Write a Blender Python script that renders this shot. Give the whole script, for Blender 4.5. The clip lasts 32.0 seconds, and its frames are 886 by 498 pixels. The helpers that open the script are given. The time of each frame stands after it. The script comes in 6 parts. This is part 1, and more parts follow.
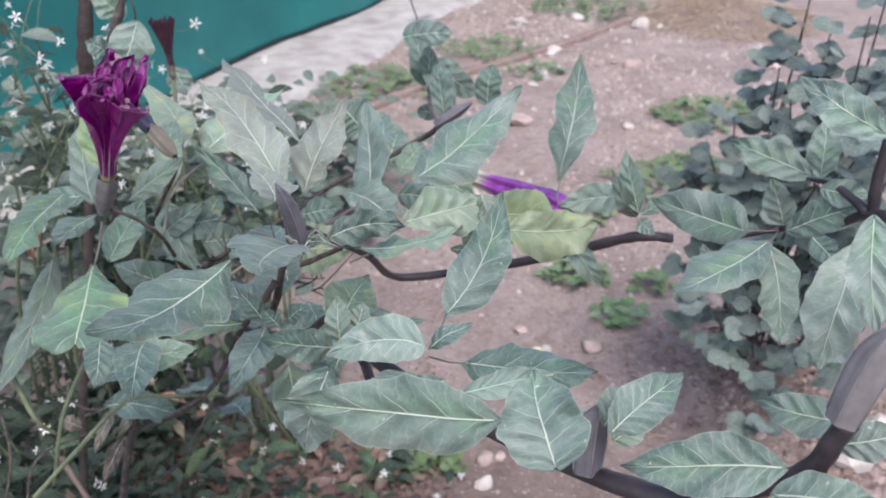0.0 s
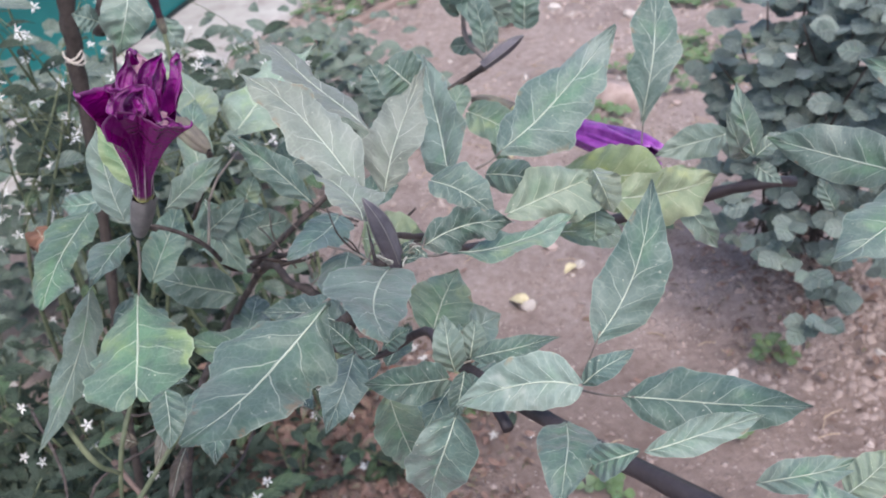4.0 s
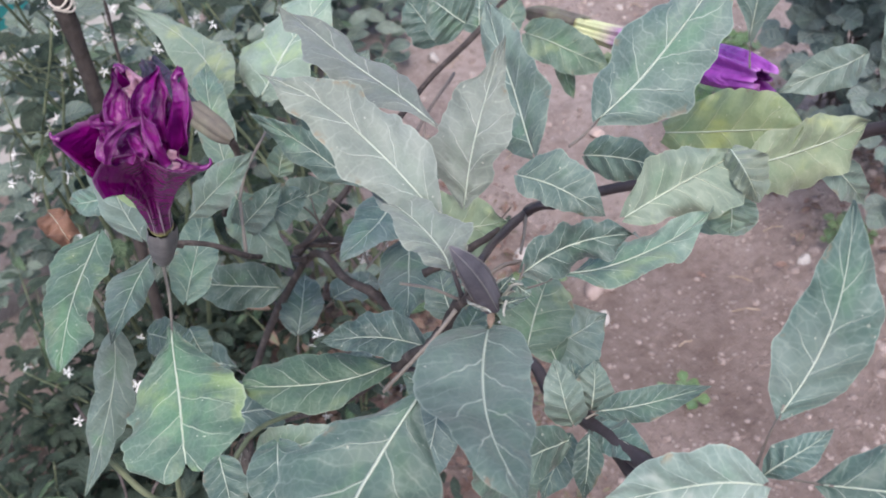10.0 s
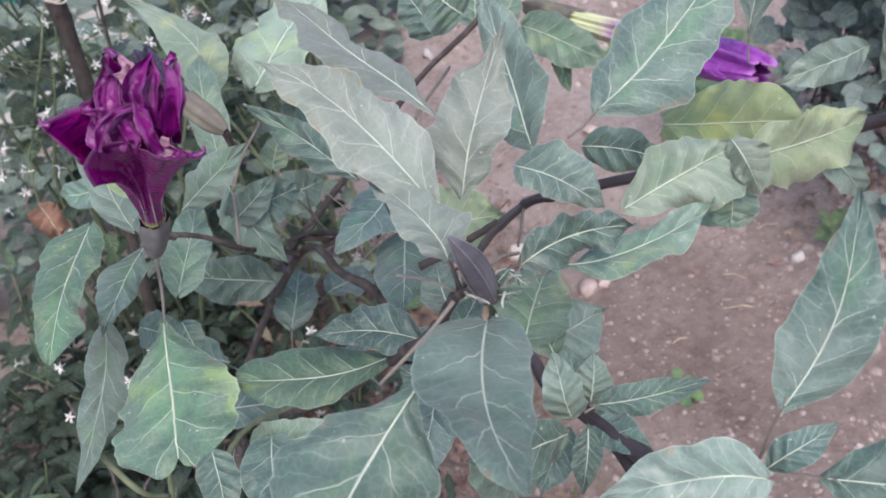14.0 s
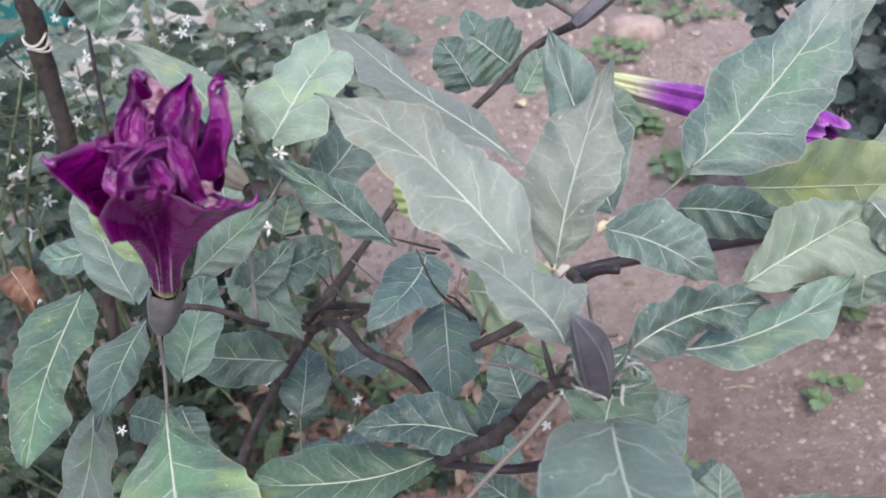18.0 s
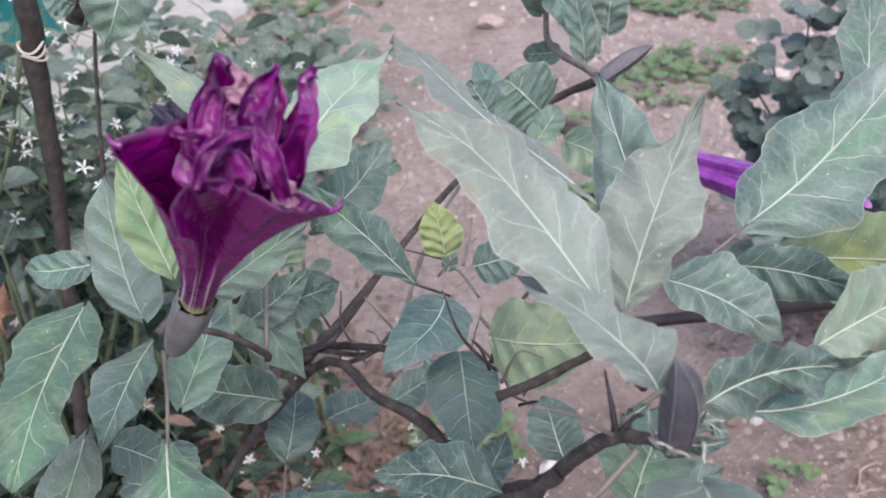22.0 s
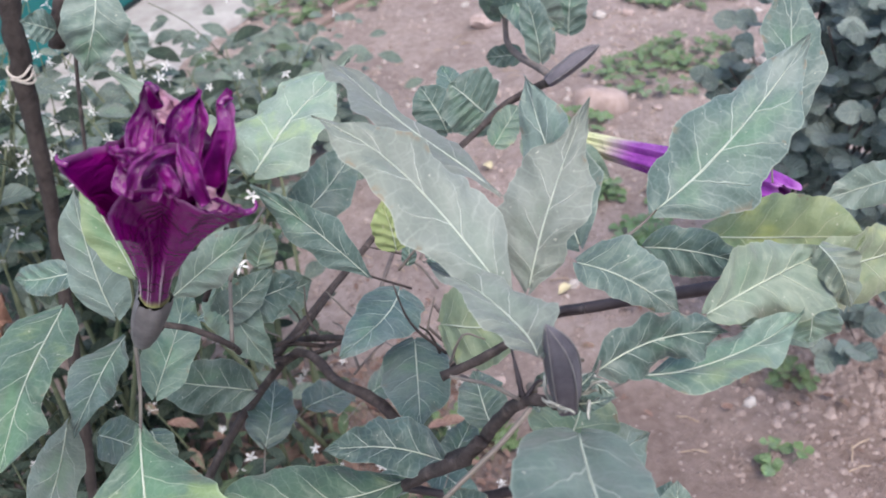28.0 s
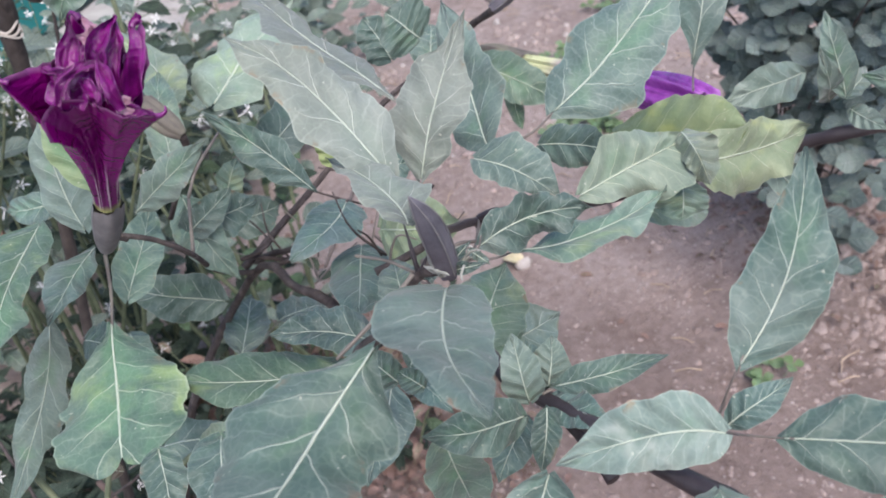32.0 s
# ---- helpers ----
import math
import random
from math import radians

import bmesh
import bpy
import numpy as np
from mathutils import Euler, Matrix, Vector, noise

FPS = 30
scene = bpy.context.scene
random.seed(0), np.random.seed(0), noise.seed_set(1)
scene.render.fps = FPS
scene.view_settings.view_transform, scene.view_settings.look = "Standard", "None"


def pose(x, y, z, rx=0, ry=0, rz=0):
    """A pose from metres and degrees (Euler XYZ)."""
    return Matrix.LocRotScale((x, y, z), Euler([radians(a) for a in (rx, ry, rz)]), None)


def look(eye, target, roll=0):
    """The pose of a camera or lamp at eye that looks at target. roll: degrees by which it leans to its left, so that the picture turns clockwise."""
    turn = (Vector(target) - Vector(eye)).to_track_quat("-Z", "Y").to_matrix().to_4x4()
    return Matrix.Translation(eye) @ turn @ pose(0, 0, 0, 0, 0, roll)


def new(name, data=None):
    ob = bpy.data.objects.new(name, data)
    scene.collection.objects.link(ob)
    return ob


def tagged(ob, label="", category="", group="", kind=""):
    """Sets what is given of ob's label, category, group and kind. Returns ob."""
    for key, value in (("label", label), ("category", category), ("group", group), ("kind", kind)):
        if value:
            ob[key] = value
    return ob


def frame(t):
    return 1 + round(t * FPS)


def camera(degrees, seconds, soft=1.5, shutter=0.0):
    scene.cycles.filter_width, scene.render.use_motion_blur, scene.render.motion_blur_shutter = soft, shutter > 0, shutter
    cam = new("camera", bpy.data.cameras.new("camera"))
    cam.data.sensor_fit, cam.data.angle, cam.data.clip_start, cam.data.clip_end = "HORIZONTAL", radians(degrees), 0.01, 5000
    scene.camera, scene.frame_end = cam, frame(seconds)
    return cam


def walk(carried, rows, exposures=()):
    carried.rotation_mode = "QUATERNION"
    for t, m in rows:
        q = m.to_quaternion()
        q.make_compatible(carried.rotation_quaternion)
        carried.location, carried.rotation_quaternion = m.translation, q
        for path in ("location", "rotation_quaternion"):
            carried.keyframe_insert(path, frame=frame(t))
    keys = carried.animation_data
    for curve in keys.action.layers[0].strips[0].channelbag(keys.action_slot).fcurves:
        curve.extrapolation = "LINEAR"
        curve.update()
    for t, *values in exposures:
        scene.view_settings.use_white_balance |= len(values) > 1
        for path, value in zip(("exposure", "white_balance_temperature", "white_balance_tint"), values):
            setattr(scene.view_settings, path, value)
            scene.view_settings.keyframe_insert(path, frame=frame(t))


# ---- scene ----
cam = camera(55.33, 32.0, soft=1.8)
cam.data.dof.use_dof, cam.data.dof.focus_distance, cam.data.dof.aperture_fstop = True, 0.50, 16.0
# seconds, place, yaw, pitch and roll of the hand-held camera
ROWS = [
    (0.0, -0.0066, 0.0647, 1.5886, -0.72, -28.88, 0.24),
    (0.5, -0.0099, 0.0663, 1.5873, -0.61, -29.09, 0.02),
    (1.0, -0.0174, 0.0870, 1.5823, -0.54, -30.28, -0.36),
    (1.5, -0.0326, 0.1163, 1.5762, -0.28, -31.36, -1.24),
    (2.0, -0.0523, 0.1395, 1.5736, -0.04, -32.44, -2.18),
    (2.5, -0.0625, 0.1466, 1.5787, -0.06, -33.65, -3.19),
    (3.0, -0.0719, 0.1550, 1.5796, 0.03, -34.89, -3.59),
    (3.5, -0.0818, 0.1928, 1.5950, -0.63, -35.51, -5.66),
    (4.0, -0.0853, 0.2059, 1.5938, -0.66, -35.48, -6.30),
    (4.5, -0.0982, 0.2278, 1.5873, -0.40, -35.58, -6.32),
    (6.5, -0.1079, 0.3464, 1.5802, 0.70, -41.54, -10.86),
    (7.0, -0.1062, 0.3551, 1.5918, 0.74, -42.10, -11.56),
    (7.5, -0.1044, 0.3629, 1.5931, 1.82, -43.19, -13.05),
    (8.0, -0.1060, 0.3630, 1.5900, 1.99, -43.21, -12.92),
    (8.5, -0.1093, 0.3620, 1.5916, 2.10, -43.46, -12.95),
    (9.0, -0.1083, 0.3649, 1.5899, 2.68, -43.49, -13.27),
    (9.5, -0.1107, 0.3702, 1.5875, 3.24, -43.77, -13.68),
    (10.0, -0.1092, 0.3680, 1.5898, 3.96, -43.73, -14.14),
    (10.5, -0.1094, 0.3713, 1.5883, 4.39, -43.65, -14.49),
    (11.0, -0.1097, 0.3779, 1.5840, 4.30, -43.81, -14.76),
    (11.5, -0.1087, 0.3790, 1.5832, 4.20, -43.86, -14.74),
    (12.0, -0.1104, 0.3774, 1.5823, 4.10, -43.90, -14.43),
    (12.5, -0.1074, 0.3774, 1.5824, 4.03, -43.98, -14.37),
    (13.0, -0.1111, 0.3753, 1.5811, 3.82, -43.87, -14.07),
    (13.5, -0.1113, 0.3743, 1.5827, 3.63, -43.96, -13.87),
    (15.5, -0.1316, 0.3577, 1.5816, 1.98, -42.93, -12.30),
    (16.0, -0.1432, 0.3666, 1.5762, 1.79, -41.80, -11.58),
    (16.5, -0.1526, 0.3786, 1.5663, 1.71, -41.25, -11.76),
    (17.0, -0.1607, 0.3913, 1.5596, 1.16, -40.23, -11.26),
    (17.5, -0.1633, 0.4213, 1.5425, 0.08, -39.38, -10.59),
    (18.0, -0.1690, 0.4398, 1.5340, -1.06, -39.60, -9.92),
    (18.5, -0.1768, 0.4421, 1.5312, -1.15, -39.58, -9.65),
    (19.0, -0.1911, 0.4575, 1.5303, -2.16, -40.17, -8.32),
    (19.5, -0.1994, 0.4553, 1.5173, -2.56, -39.97, -7.39),
    (20.0, -0.2102, 0.4640, 1.5141, -3.53, -39.70, -5.79),
    (20.5, -0.2114, 0.4681, 1.5083, -4.40, -38.86, -4.76),
    (21.0, -0.2200, 0.4666, 1.5059, -5.79, -37.01, -2.47),
    (21.5, -0.2186, 0.4625, 1.5102, -6.04, -36.21, -2.18),
    (22.0, -0.2178, 0.4575, 1.5121, -5.97, -35.75, -2.16),
    (22.5, -0.2181, 0.4545, 1.5142, -5.95, -35.44, -2.10),
    (23.0, -0.2198, 0.4542, 1.5106, -5.75, -35.41, -2.12),
    (23.5, -0.2190, 0.4487, 1.5128, -5.79, -35.45, -1.99),
    (24.0, -0.2185, 0.4396, 1.5162, -5.88, -35.59, -2.08),
    (24.5, -0.2157, 0.4289, 1.5171, -5.83, -35.51, -2.07),
    (25.0, -0.2159, 0.4186, 1.5192, -5.96, -35.64, -2.25),
    (25.5, -0.2046, 0.4084, 1.5240, -6.10, -35.76, -2.34),
    (27.5, -0.1820, 0.3982, 1.5377, -5.64, -35.63, -4.20),
    (28.0, -0.1819, 0.4124, 1.5342, -5.13, -35.74, -4.97),
    (28.5, -0.1844, 0.4144, 1.5364, -4.43, -36.12, -5.62),
    (29.0, -0.1821, 0.4132, 1.5368, -4.09, -36.72, -6.11),
    (29.5, -0.1793, 0.3928, 1.5442, -2.44, -38.14, -7.64),
    (30.0, -0.1774, 0.3860, 1.5461, -2.31, -38.31, -7.64),
    (30.5, -0.1678, 0.3684, 1.5508, -2.33, -38.35, -7.97),
    (31.0, -0.1601, 0.3551, 1.5509, -2.43, -38.45, -8.18),
    (31.5, -0.1433, 0.3468, 1.5412, -2.55, -38.71, -8.53),
    (32.0, -0.1280, 0.3339, 1.5438, -2.62, -38.98, -9.15),
]
EXPOSURES = ((0.0, 1.14, 6570, 14), (32, 1.14, 6570, 14))
walk(cam, [(t, pose(x, y, z, 90 + pitch, 0, yaw) @ pose(0, 0, 0, 0, 0, roll)) for t, x, y, z, yaw, pitch, roll in ROWS], EXPOSURES)

# ---- light: an overcast day ----
world = bpy.data.worlds.new("overcast_sky")
scene.world = world
world.use_nodes = True
wn = world.node_tree
sky = wn.nodes.new("ShaderNodeTexSky")
sky.sky_type = "NISHITA"
sky.sun_disc = False
sky.sun_elevation, sky.sun_rotation = radians(52), radians(200)
sky.air_density, sky.dust_density, sky.ozone_density = 1.0, 2.0, 2.0
wn.links.new(sky.outputs["Color"], wn.nodes["Background"].inputs["Color"])
wn.nodes["Background"].inputs["Strength"].default_value = 0.15
sun_data = bpy.data.lights.new("sun", "SUN")
sun_data.energy, sun_data.angle, sun_data.color = 1.6, radians(35), (1.0, 0.91, 0.81)
sun = new("sun", sun_data)
sun.matrix_world = look((0.8, -1.2, 3.0), (0, 0, 0))

# ---- materials ----
def ramp(nt, fac, stops):
    r = nt.nodes.new("ShaderNodeValToRGB")
    els = r.color_ramp.elements
    while len(els) < len(stops):
        els.new(0.5)
    for e, (p, c) in zip(els, stops):
        e.position, e.color = p, (*c, 1) if len(c) == 3 else c
    nt.links.new(fac, r.inputs["Fac"])
    return r.outputs["Color"]


def noise_out(nt, scale, detail=4.0, rough=0.6, coords=None, distort=0.0):
    n = nt.nodes.new("ShaderNodeTexNoise")
    n.inputs["Scale"].default_value, n.inputs["Detail"].default_value = scale, detail
    n.inputs["Roughness"].default_value, n.inputs["Distortion"].default_value = rough, distort
    if coords is not None:
        nt.links.new(coords, n.inputs["Vector"])
    return n.outputs["Fac"]


def calc(nt, op, a, b=None, c=None, clamp=False):
    m = nt.nodes.new("ShaderNodeMath")
    m.operation, m.use_clamp = op, clamp
    for k, v in enumerate((a, b, c)):
        if v is None:
            continue
        if isinstance(v, (int, float)):
            m.inputs[k].default_value = v
        else:
            nt.links.new(v, m.inputs[k])
    return m.outputs[0]


def mix(nt, fac, a, b, how="MIX"):
    m = nt.nodes.new("ShaderNodeMix")
    m.data_type, m.blend_type = "RGBA", how
    for sock, v in ((m.inputs[0], fac), (m.inputs[6], a), (m.inputs[7], b)):
        if isinstance(v, (int, float)):
            sock.default_value = v
        elif isinstance(v, tuple):
            sock.default_value = (*v, 1)
        else:
            nt.links.new(v, sock)
    return m.outputs[2]


def smooth(nt, v, lo, hi):
    m = nt.nodes.new("ShaderNodeMapRange")
    m.interpolation_type = "SMOOTHSTEP"
    m.inputs["From Min"].default_value, m.inputs["From Max"].default_value = lo, hi
    nt.links.new(v, m.inputs["Value"])
    return m.outputs[0]


def start(name):
    mat = bpy.data.materials.new(name)
    mat.use_nodes = True
    nt = mat.node_tree
    return mat, nt, nt.nodes["Principled BSDF"]


def bump(nt, bsdf, height, strength=0.4, distance=0.002):
    b = nt.nodes.new("ShaderNodeBump")
    b.inputs["Strength"].default_value, b.inputs["Distance"].default_value = strength, distance
    nt.links.new(height, b.inputs["Height"])
    nt.links.new(b.outputs["Normal"], bsdf.inputs["Normal"])


def surface(name, stops, scale, rough=0.7, bump_scale=0, bump_strength=0.4, distance=0.002, detail=5.0, spec=0.4, per_object=0.0, local=False):
    """A plain surface whose colour wanders between stops at one scale and whose relief has another."""
    mat, nt, bsdf = start(name)
    co = nt.nodes.new("ShaderNodeTexCoord").outputs["Object"] if local else nt.nodes.new("ShaderNodeNewGeometry").outputs["Position"]
    col = ramp(nt, noise_out(nt, scale, detail, coords=co), stops)
    if per_object:
        rnd = nt.nodes.new("ShaderNodeObjectInfo").outputs["Random"]
        hsv = nt.nodes.new("ShaderNodeHueSaturation")
        nt.links.new(calc(nt, "MULTIPLY_ADD", rnd, 2 * per_object, 1 - per_object), hsv.inputs["Value"])
        nt.links.new(col, hsv.inputs["Color"])
        col = hsv.outputs["Color"]
    nt.links.new(col, bsdf.inputs["Base Color"])
    bsdf.inputs["Roughness"].default_value = rough
    bsdf.inputs["Specular IOR Level"].default_value = spec
    if bump_scale:
        bump(nt, bsdf, noise_out(nt, bump_scale, 6, coords=co), bump_strength, distance)
    return mat


def leaf_material(name, dark, light, vein, blotch=None, blotch_amount=0.5, rough=0.5, veins=4.8, sheen=0.12, dust=0.35, spec=0.36, flushed=0.55):
    """Leaf blade: u runs from base to tip, v across. Feathered side veins, a fine net, blotches and grain."""
    mat, nt, bsdf = start(name)
    uvn = nt.nodes.new("ShaderNodeUVMap")
    sep = nt.nodes.new("ShaderNodeSeparateXYZ")
    nt.links.new(uvn.outputs["UV"], sep.inputs[0])
    u, v = sep.outputs[0], sep.outputs[1]
    side = calc(nt, "ABSOLUTE", calc(nt, "MULTIPLY_ADD", v, 2.0, -1.0))
    info = nt.nodes.new("ShaderNodeObjectInfo")
    pos = nt.nodes.new("ShaderNodeNewGeometry").outputs["Position"]
    wob = noise_out(nt, 45, 2, coords=pos)
    # side veins leave the midrib and curve towards the tip
    leftright = calc(nt, "GREATER_THAN", v, 0.5)
    run = calc(nt, "SUBTRACT", u, calc(nt, "MULTIPLY", calc(nt, "POWER", side, 0.85), 0.22))
    run = calc(nt, "ADD", run, calc(nt, "MULTIPLY", wob, 0.09))
    run = calc(nt, "ADD", run, calc(nt, "MULTIPLY", leftright, 0.06))
    saw = calc(nt, "FRACT", calc(nt, "MULTIPLY", run, veins))
    far = calc(nt, "ABSOLUTE", calc(nt, "SUBTRACT", saw, 0.5))
    wide = calc(nt, "MULTIPLY_ADD", side, -0.018, 0.027)
    line = calc(nt, "SUBTRACT", 1.0, smooth(nt, calc(nt, "DIVIDE", far, wide), 0.35, 1.4))
    line = calc(nt, "MULTIPLY", line, calc(nt, "SUBTRACT", 1.0, smooth(nt, side, 0.3, 0.95)))
    thin = calc(nt, "MULTIPLY_ADD", u, -0.022, 0.042)
    mid = calc(nt, "SUBTRACT", 1.0, smooth(nt, calc(nt, "DIVIDE", side, thin), 0.3, 1.0))
    net = nt.nodes.new("ShaderNodeTexVoronoi")
    net.feature = "DISTANCE_TO_EDGE"
    net.inputs["Scale"].default_value = 190
    nt.links.new(pos, net.inputs["Vector"])
    netline = calc(nt, "SUBTRACT", 1.0, smooth(nt, net.outputs["Distance"], 0.0, 0.14))
    base = ramp(nt, noise_out(nt, 26, 5, coords=pos), ((0.3, dark), (0.72, light)))
    pillow = smooth(nt, far, 0.05, 0.45)
    base = mix(nt, calc(nt, "MULTIPLY", pillow, 0.18), base, dark)
    # wide patches where dust dulls the blade or rain has washed it
    wash = noise_out(nt, 13, 3, coords=pos, distort=0.6)
    base = mix(nt, calc(nt, "MULTIPLY", smooth(nt, wash, 0.48, 0.70), dust), base, (0.215, 0.245, 0.222))
    base = mix(nt, calc(nt, "MULTIPLY", calc(nt, "SUBTRACT", 1.0, smooth(nt, wash, 0.30, 0.47)), 0.7), base, tuple(0.62 * c for c in dark))
    flush = calc(nt, "MULTIPLY", smooth(nt, noise_out(nt, 21, 3, coords=pos, distort=0.8), 0.46, 0.68), calc(nt, "SUBTRACT", 1.0, smooth(nt, side, 0.2, 0.9)))
    base = mix(nt, calc(nt, "MULTIPLY", flush, flushed), base, (0.085, 0.185, 0.100))
    # a second, finer set of veins that branch towards the edge
    twig = calc(nt, "FRACT", calc(nt, "ADD", calc(nt, "MULTIPLY", calc(nt, "SUBTRACT", u, calc(nt, "MULTIPLY", side, 0.06)), veins * 2.6), calc(nt, "MULTIPLY", noise_out(nt, 60, 2, coords=pos), 1.6)))
    twig = calc(nt, "SUBTRACT", 1.0, smooth(nt, calc(nt, "ABSOLUTE", calc(nt, "SUBTRACT", twig, 0.5)), 0.02, 0.09))
    base = mix(nt, calc(nt, "MULTIPLY", twig, calc(nt, "MULTIPLY", smooth(nt, side, 0.15, 0.5), 0.10)), base, vein)
    if blotch:
        spot = smooth(nt, noise_out(nt, 30, 3, coords=pos, distort=0.4), 0.56 - 0.26 * blotch_amount, 0.78 - 0.12 * blotch_amount)
        base = mix(nt, calc(nt, "MULTIPLY", spot, 0.6), base, blotch)
    base = mix(nt, calc(nt, "MULTIPLY", netline, 0.05), base, vein)
    base = mix(nt, calc(nt, "MULTIPLY", calc(nt, "MAXIMUM", calc(nt, "MULTIPLY", line, 0.56), mid), 0.90), base, vein)
    # small pale specks of dust and insect bites
    speck = smooth(nt, noise_out(nt, 330, 1, coords=pos), 0.74, 0.78)
    base = mix(nt, calc(nt, "MULTIPLY", speck, 0.45), base, (0.5, 0.5, 0.42))
    scorch = calc(nt, "MULTIPLY", smooth(nt, noise_out(nt, 75, 4, coords=pos), 0.60, 0.66), smooth(nt, calc(nt, "ADD", side, calc(nt, "MULTIPLY", u, 0.25)), 0.85, 1.12))
    base = mix(nt, calc(nt, "MULTIPLY", scorch, 0.75), base, (0.16, 0.12, 0.075))
    edge = smooth(nt, side, 0.955, 0.995)
    base = mix(nt, calc(nt, "MULTIPLY", edge, 0.2), base, vein)
    hsv = nt.nodes.new("ShaderNodeHueSaturation")
    nt.links.new(calc(nt, "MULTIPLY_ADD", info.outputs["Random"], 0.30, 0.85), hsv.inputs["Value"])
    nt.links.new(calc(nt, "MULTIPLY_ADD", info.outputs["Random"], 0.03, 0.485), hsv.inputs["Hue"])
    nt.links.new(base, hsv.inputs["Color"])
    nt.links.new(hsv.outputs["Color"], bsdf.inputs["Base Color"])
    bsdf.inputs["Roughness"].default_value = rough
    bsdf.inputs["Specular IOR Level"].default_value = spec
    bsdf.inputs["Sheen Weight"].default_value = sheen
    bsdf.inputs["Sheen Roughness"].default_value = 0.6
    bsdf.inputs["Transmission Weight"].default_value = 0.0
    high = calc(nt, "SUBTRACT", pillow, calc(nt, "MULTIPLY", calc(nt, "MAXIMUM", line, mid), 0.9))
    high = calc(nt, "ADD", high, calc(nt, "MULTIPLY", noise_out(nt, 420, 2, coords=pos), 0.25))
    high = calc(nt, "ADD", high, calc(nt, "MULTIPLY", noise_out(nt, 60, 3, coords=pos), 1.4))
    bump(nt, bsdf, high, 0.65, 0.0016)
    return mat


VEIN = (0.50, 0.57, 0.49)
LEAF = []
LEAF.append(leaf_material("leaf_blue_green", (0.038, 0.078, 0.066), (0.090, 0.146, 0.124), VEIN, flushed=0.4))
LEAF.append(leaf_material("leaf_grey_green", (0.092, 0.145, 0.122), (0.172, 0.232, 0.200), VEIN))
LEAF.append(leaf_material("leaf_dusty_green", (0.098, 0.121, 0.100), (0.160, 0.184, 0.155), (0.50, 0.54, 0.47), rough=0.6, flushed=0.15))
LEAF.append(leaf_material("leaf_variegated", (0.105, 0.150, 0.112), (0.195, 0.240, 0.182), (0.48, 0.53, 0.38), (0.34, 0.38, 0.18), 0.2, dust=0.45))
LEAF.append(leaf_material("leaf_yellowing", (0.065, 0.118, 0.090), (0.130, 0.195, 0.148), (0.46, 0.53, 0.42), (0.25, 0.31, 0.15), 0.10))
LEAF.append(leaf_material("leaf_white_scar", (0.11, 0.160, 0.135), (0.17, 0.23, 0.195), VEIN, (0.52, 0.53, 0.48), 0.08))
LEAF.append(leaf_material("leaf_yellow_green", (0.105, 0.168, 0.085), (0.225, 0.292, 0.145), (0.40, 0.46, 0.30), (0.30, 0.37, 0.10), 0.3, dust=0.1, flushed=0.9))
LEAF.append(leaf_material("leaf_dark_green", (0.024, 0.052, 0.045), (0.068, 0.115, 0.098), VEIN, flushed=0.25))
LEAF.append(leaf_material("leaf_withered", (0.075, 0.062, 0.05), (0.16, 0.14, 0.115), (0.22, 0.19, 0.16), rough=0.8, sheen=0.0, flushed=0.0))
LEAF.append(leaf_material("leaf_dead_orange", (0.11, 0.058, 0.040), (0.21, 0.115, 0.082), (0.2, 0.13, 0.10), rough=0.85, sheen=0.0, dust=0.0, flushed=0.0))
LEAF.append(leaf_material("leaf_bright_yellow", (0.17, 0.25, 0.09), (0.29, 0.36, 0.15), (0.44, 0.48, 0.25), rough=0.6, dust=0.1, flushed=0.3))
LEAF.append(leaf_material("leaf_curled_pale", (0.130, 0.188, 0.115), (0.270, 0.325, 0.205), (0.48, 0.53, 0.40), (0.34, 0.39, 0.14), 0.2, dust=0.35, flushed=0.5))
LEAF.append(leaf_material("leaf_pale_back", (0.125, 0.185, 0.140), (0.22, 0.28, 0.21), (0.46, 0.52, 0.42), (0.30, 0.37, 0.14), 0.25, dust=0.4))
LEAF.append(leaf_material("leaf_fresh_green", (0.038, 0.084, 0.056), (0.072, 0.128, 0.090), (0.44, 0.51, 0.40), (0.20, 0.28, 0.10), 0.12, dust=0.08, flushed=0.7))
LEAF.append(leaf_material("leaf_mid_green", (0.060, 0.102, 0.086), (0.122, 0.174, 0.149), VEIN, flushed=0.6))
RIB = surface("midrib", ((0.3, (0.34, 0.40, 0.32)), (0.7, (0.47, 0.52, 0.43))), 60, 0.5, 300, 0.2, 0.0005)
PETIOLE = surface("petiole", ((0.3, (0.10, 0.085, 0.085)), (0.7, (0.20, 0.18, 0.15))), 60, 0.55, 400, 0.3, 0.0006)
STEM = surface("dark_stem", ((0.3, (0.018, 0.014, 0.018)), (0.75, (0.055, 0.045, 0.05))), 40, 0.45, 260, 0.6, 0.001)
BARK = surface("brown_bark", ((0.3, (0.022, 0.017, 0.018)), (0.55, (0.06, 0.048, 0.045)), (0.75, (0.14, 0.115, 0.105))), 90, 0.85, 180, 0.9, 0.003)
TWIG = surface("grey_twig", ((0.3, (0.09, 0.075, 0.07)), (0.7, (0.2, 0.17, 0.155))), 50, 0.8, 200, 0.7, 0.002)
STALK_GREEN = surface("green_stalk", ((0.3, (0.07, 0.09, 0.05)), (0.7, (0.15, 0.17, 0.10))), 50, 0.7, 200, 0.4, 0.001)


